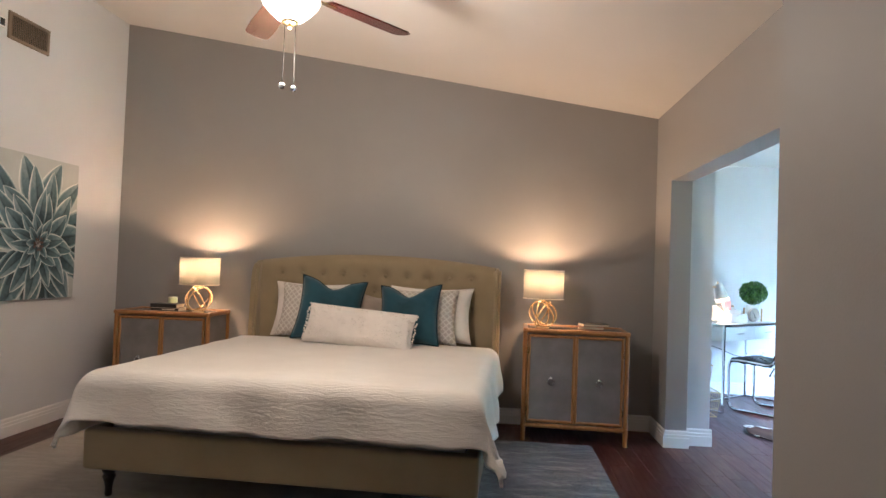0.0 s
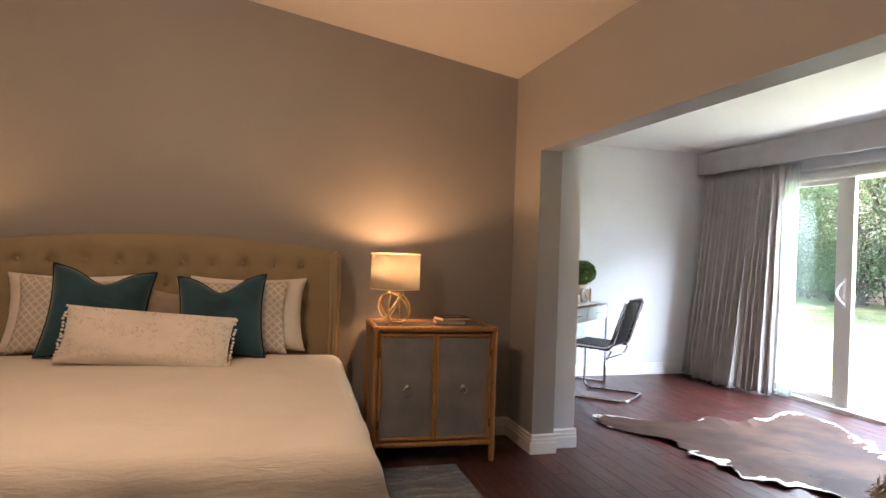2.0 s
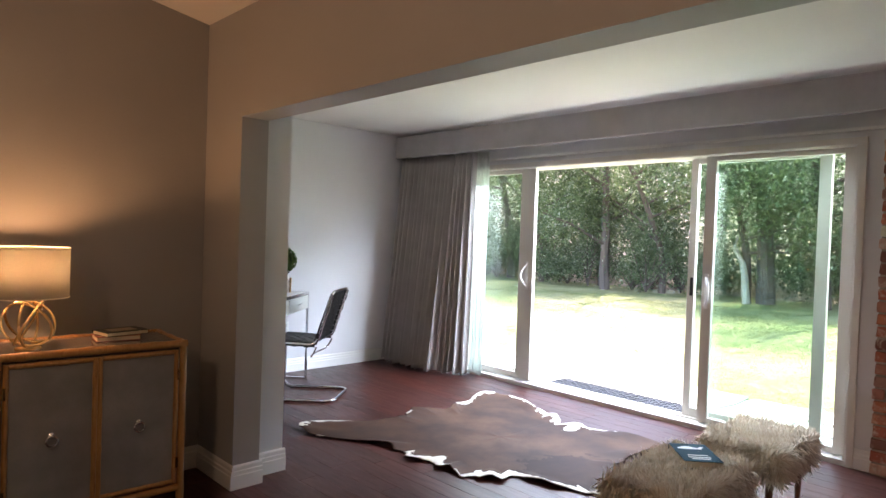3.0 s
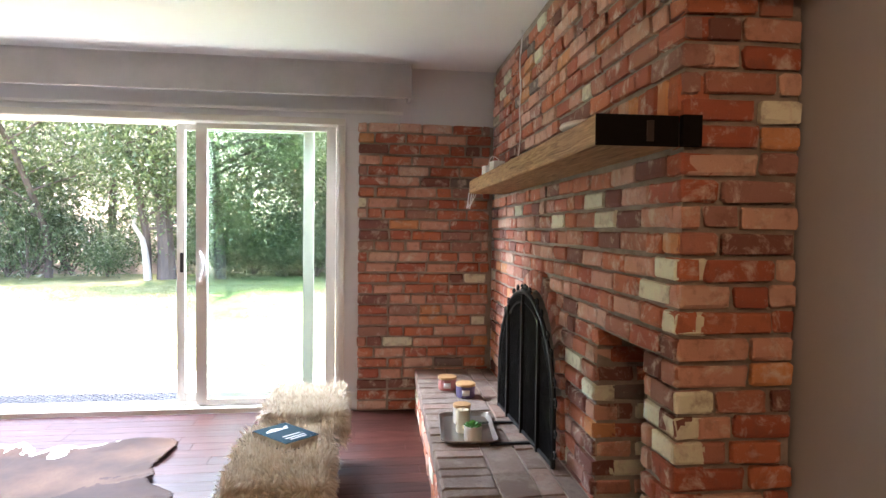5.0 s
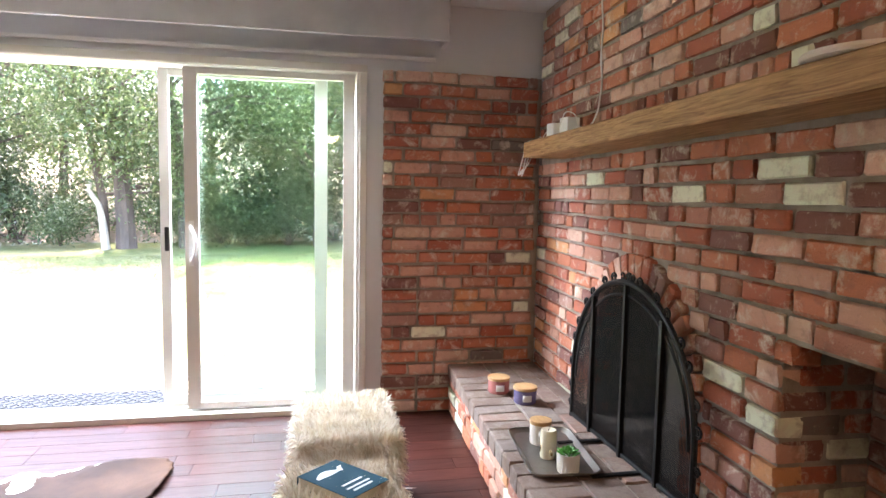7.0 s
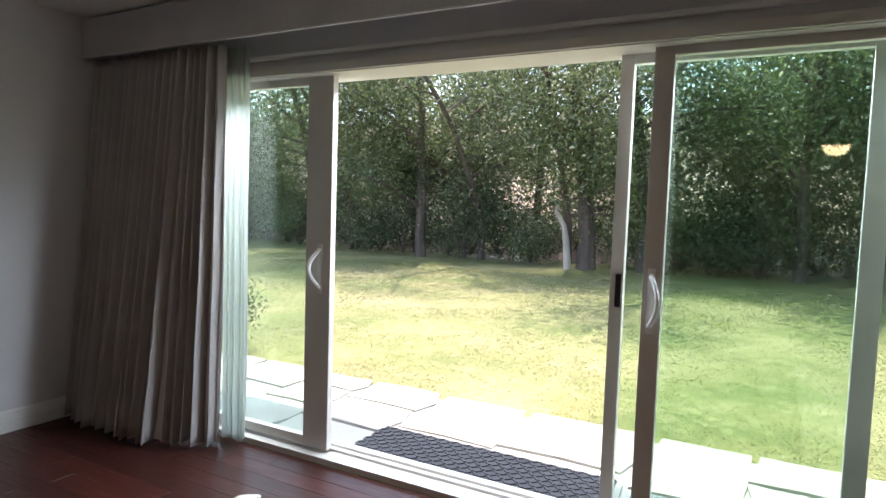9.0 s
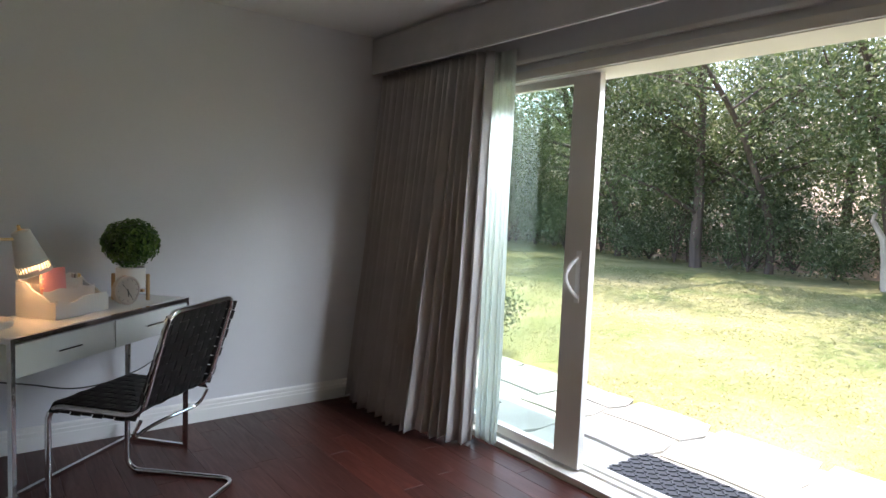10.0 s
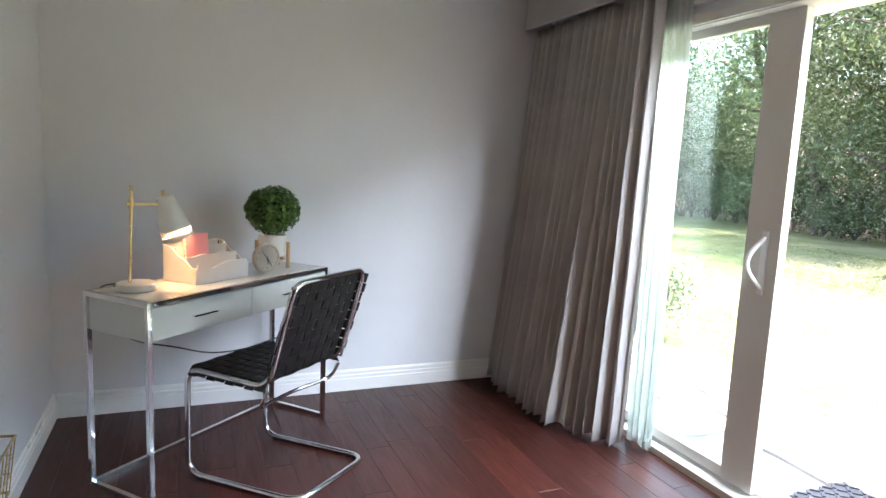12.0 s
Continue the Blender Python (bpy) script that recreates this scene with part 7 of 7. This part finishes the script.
def tree(x, y, h, seed, lean=(0, 0), leaves=7500, trunk_r=0.16, size=0.058, low=1.6):
    rng = np.random.default_rng(seed)
    rnd = random.Random(seed)
    ob = thing("tree", pose(x, y, -0.12), "dark-barked oak tree with dense small green leaves", "tree", "trees behind the lawn")
    bm = bmesh.new()
    trunk = [Vector((lean[0] * t * t + 0.12 * noise.noise((t * 3, seed, 0)), lean[1] * t * t + 0.12 * noise.noise((t * 3, seed, 5)), h * 0.62 * t)) for t in [k / 8 for k in range(9)]]
    tapered(bm, trunk, trunk_r, trunk_r * 0.45)
    centres = []
    for k in range(11):
        t = 0.28 + 0.72 * k / 10
        base = trunk[0].lerp(trunk[8], t)
        i = min(7, int(t * 8))
        base = trunk[i].lerp(trunk[i + 1], t * 8 - i)
        a = rnd.uniform(0, 6.28)
        l = h * rnd.uniform(0.22, 0.36)
        tip = base + Vector((math.cos(a) * l, math.sin(a) * l, l * rnd.uniform(0.1, 0.75)))
        mid = base.lerp(tip, 0.5) + Vector((rnd.uniform(-0.2, 0.2), rnd.uniform(-0.2, 0.2), rnd.uniform(-0.1, 0.25)))
        tapered(bm, [base, mid, tip], trunk_r * 0.35, 0.015, 6)
        for q in range(4):
            s = rnd.uniform(0.35, 1.05)
            cc = base.lerp(tip, s) + Vector((rnd.gauss(0, 0.35), rnd.gauss(0, 0.35), rnd.gauss(0, 0.3)))
            centres.append((cc.x, cc.y, max(cc.z, low * rnd.uniform(0.6, 1.2))))
            if q < 2:
                tapered(bm, [base.lerp(tip, 0.6), Vector(centres[-1])], 0.02, 0.006, 5)
    part("trunk", bm, M_BARK, ob, "dark rough trunk and limbs")
    v, f = leaf_cloud(centres, leaves, (0.55, 0.55, 0.42), size, rng)
    cr = new("crown", mesh_from("crown", v, f, M_LEAF))
    cr.parent = ob
    cr["label"] = "uneven crown of small green leaves"
    return ob


def shrub(x, y, r, h, seed, leaves=2200, size=0.05, label="dense dark green shrub under the trees", material=None):
    rng = np.random.default_rng(seed)
    rnd = random.Random(seed)
    ob = thing("shrub", pose(x, y, -0.10), label, "shrub", "shrubs under the trees")
    bm = bmesh.new()
    centres = []
    for k in range(9):
        a = rnd.uniform(0, 6.28)
        q = r * rnd.uniform(0.2, 1.0)
        tip = Vector((math.cos(a) * q, math.sin(a) * q, h * rnd.uniform(0.35, 1.0)))
        tapered(bm, [Vector((0, 0, 0)), tip * 0.5 + Vector((0, 0, 0.1)), tip], 0.025, 0.006, 5)
        for w in range(3):
            cc = tip + Vector((rnd.gauss(0, r * 0.25), rnd.gauss(0, r * 0.25), rnd.gauss(0, h * 0.12)))
            centres.append((cc.x, cc.y, max(0.12, cc.z)))
    part("stem", bm, M_BARK, ob)
    v, f = leaf_cloud(centres, leaves, (r * 0.26, r * 0.26, h * 0.15), size, rng)
    v[:, 2] = np.maximum(v[:, 2], 0.02)
    lv = new("foliage", mesh_from("foliage", v, f, material or M_LEAF2))
    lv.parent = ob
    return ob


rnd = random.Random(77)
k = 0
for y in [-5 + 2.3 * i for i in range(15)]:
    tree(18.4 + rnd.uniform(-0.9, 0.9), y + rnd.uniform(-0.6, 0.6), rnd.uniform(7.5, 9.5), 100 + k, (rnd.uniform(-3.8, -1.8), rnd.uniform(-0.6, 0.6)), 16500, rnd.uniform(0.10, 0.17), low=0.9)
    k += 1
for y in [-6 + 3.4 * i for i in range(12)]:
    tree(21.5 + rnd.uniform(-0.6, 0.8), y + rnd.uniform(-0.8, 0.8), rnd.uniform(8, 10), 200 + k, (rnd.uniform(-0.5, 0.5), 0), 8000, 0.15, 0.085, 0.8)
    k += 1
tree(17.6, 8.25, 8.5, 311, (-0.6, 0.5), 12000, 0.24)
tree(17.8, 13.1, 8.0, 317, (-0.8, -0.3), 10000, 0.16)
for y in [-5 + 1.35 * i for i in range(25)]:
    shrub(19.6 + rnd.uniform(-0.5, 1.0), y + rnd.uniform(-0.4, 0.4), rnd.uniform(0.9, 1.3), rnd.uniform(1.5, 3.4), 400 + k, 3200, 0.055)
    k += 1
for y in [-5 + 0.95 * i for i in range(32)]:
    if abs(y - 8.5) > 0.9 and abs(y - 13.1) > 0.6:
        shrub(18.5 + rnd.uniform(-0.5, 0.5), y + rnd.uniform(-0.3, 0.3), rnd.uniform(0.75, 1.15), rnd.uniform(1.2, 3.6), 600 + k, 4200, 0.05)
    k += 1
for y in [5.5, 12.5, 15.5, 18.5, 21.0]:
    shrub(18.6 + rnd.uniform(-0.3, 0.3), y, 0.7, 0.9, 450 + k, 1200, 0.05)
    k += 1
shrub(6.65, 8.85, 0.33, 0.62, 500, 2600, 0.022, "small green bush at the patio's edge")
stump = part("dead_branch", bmesh.new(), M_DEADBARK)
bm = bmesh.new()
tapered(bm, [Vector((17.3, 8.62, -0.1)), Vector((17.3, 8.68, 0.55)), Vector((17.32, 8.76, 0.95)), Vector((17.3, 8.96, 1.30)), Vector((17.3, 8.90, 1.62))], 0.10, 0.035)
bm.to_mesh(stump.data)
bm.free()
tagged(stump, "bleached dead branch stub by an oak trunk", "branch")
# earth bank behind the trees
bm = bmesh.new()
rows = []
for i in range(14):
    rows.append([bm.verts.new((19.5 + i * 1.6, -40 + 2.5 * j, -0.1 + 0.55 * i + 0.35 * noise.noise((i * 0.6, j * 0.5, 3)) * min(1, i))) for j in range(50)])
sheet_mesh(bm, rows)
m = paint("dry_earth", (0.30, 0.225, 0.17), 0.95, 0.25, 25, 0.8)
structure("earth_bank", bm, m, "dry earth slope behind the trees", "ground")
# grass blades on the lawn
rng = np.random.default_rng(9)
n = 240000
gx = 6.25 + 9.5 * rng.random(n) ** 1.7
gy = -1.0 + 19 * rng.random(n)
ang = rng.uniform(0, 6.283, n)
hh = rng.uniform(0.006, 0.020, n)
ww = 0.0032 + 0.0011 * (gx - 6)
dx, dy = np.cos(ang) * ww, np.sin(ang) * ww
tx, ty = rng.normal(0, 0.028, n), rng.normal(0, 0.028, n)
z0 = np.array([lawn_height(a, b) for a, b in zip(gx, gy)]) - 0.004
v = np.stack([np.stack([gx - dx, gy - dy, z0], 1), np.stack([gx + dx, gy + dy, z0], 1), np.stack([gx + tx, gy + ty, z0 + hh], 1)], 1).reshape(-1, 3)
gr = new("grass", mesh_from("grass", v, np.arange(n * 3).reshape(-1, 3), leaf_material("grass_blade", [(0.0, (0.12, 0.145, 0.042)), (0.4, (0.18, 0.185, 0.07)), (0.75, (0.27, 0.25, 0.11)), (1.0, (0.52, 0.46, 0.27))], 0.4)))
tagged(gr, "short sunlit grass blades with dry yellow patches", "grass", kind="stuff")

# ---- floor planks ----
floor = structure("floor", box(box(bmesh.new(), XW - 0.15, 1.295, -1.35, YN + 0.1, -0.10, -0.008), 1.295, SD - 0.013, 1.9, SY + 0.1, -0.10, -0.008), M_GAP, "dark red cherry plank floor", "floor")
plank_meshes = {}


def plank_mesh(w, l):
    key = (round(w, 3), round(l, 2))
    if key not in plank_meshes:
        plank_meshes[key] = finish(box(bmesh.new(), -w / 2 + 0.0006, w / 2 - 0.0006, -key[1] / 2 + 0.0008, key[1] / 2 - 0.0008, -0.012, 0.0, 0.0009, 1), M_PLANK, "plank")
    return plank_meshes[key]


rnd = random.Random(19)
PW = 0.118
x, made, rest = XW, 0, []
while x < SD - 0.02:
    w = min(PW, SD - 0.013 - x)
    y = -1.2 if x < 1.145 else 1.95
    first = rnd.uniform(0.2, 1.1)
    end = SY if x > XE - 0.15 else (YN if x < XE else SY)
    while y < end:
        l = first or rnd.choice((0.45, 0.6, 0.75, 0.9, 1.05, 1.2))
        l, first = round(l / 0.05) * 0.05, 0
        l = min(l, round((end - y) / 0.05 + 0.499) * 0.05)
        if l > 0.04 and w > 0.01:
            cx, cy = x + w / 2, y + l / 2
            if cx > 0.55 and cy > 2.4 and made < 300:
                ob = new("plank", plank_mesh(w, l))
                ob.parent = floor
                ob.location = (cx, cy, 0)
                made += 1
            else:
                rest.append((w, l, cx, cy))
        y += l
    x += PW
verts, faces = [], []
for w, l, cx, cy in rest:
    me = plank_mesh(w, l)
    b = len(verts)
    verts += [q.co + Vector((cx, cy, 0)) for q in me.vertices]
    faces += [[b + i for i in f.vertices] for f in me.polygons]
me = bpy.data.meshes.new("planks")
me.from_pydata(verts, [], faces)
me.materials.append(M_PLANK)
ob = new("planks", me)
ob.parent = floor
ob["kind"] = "stuff"
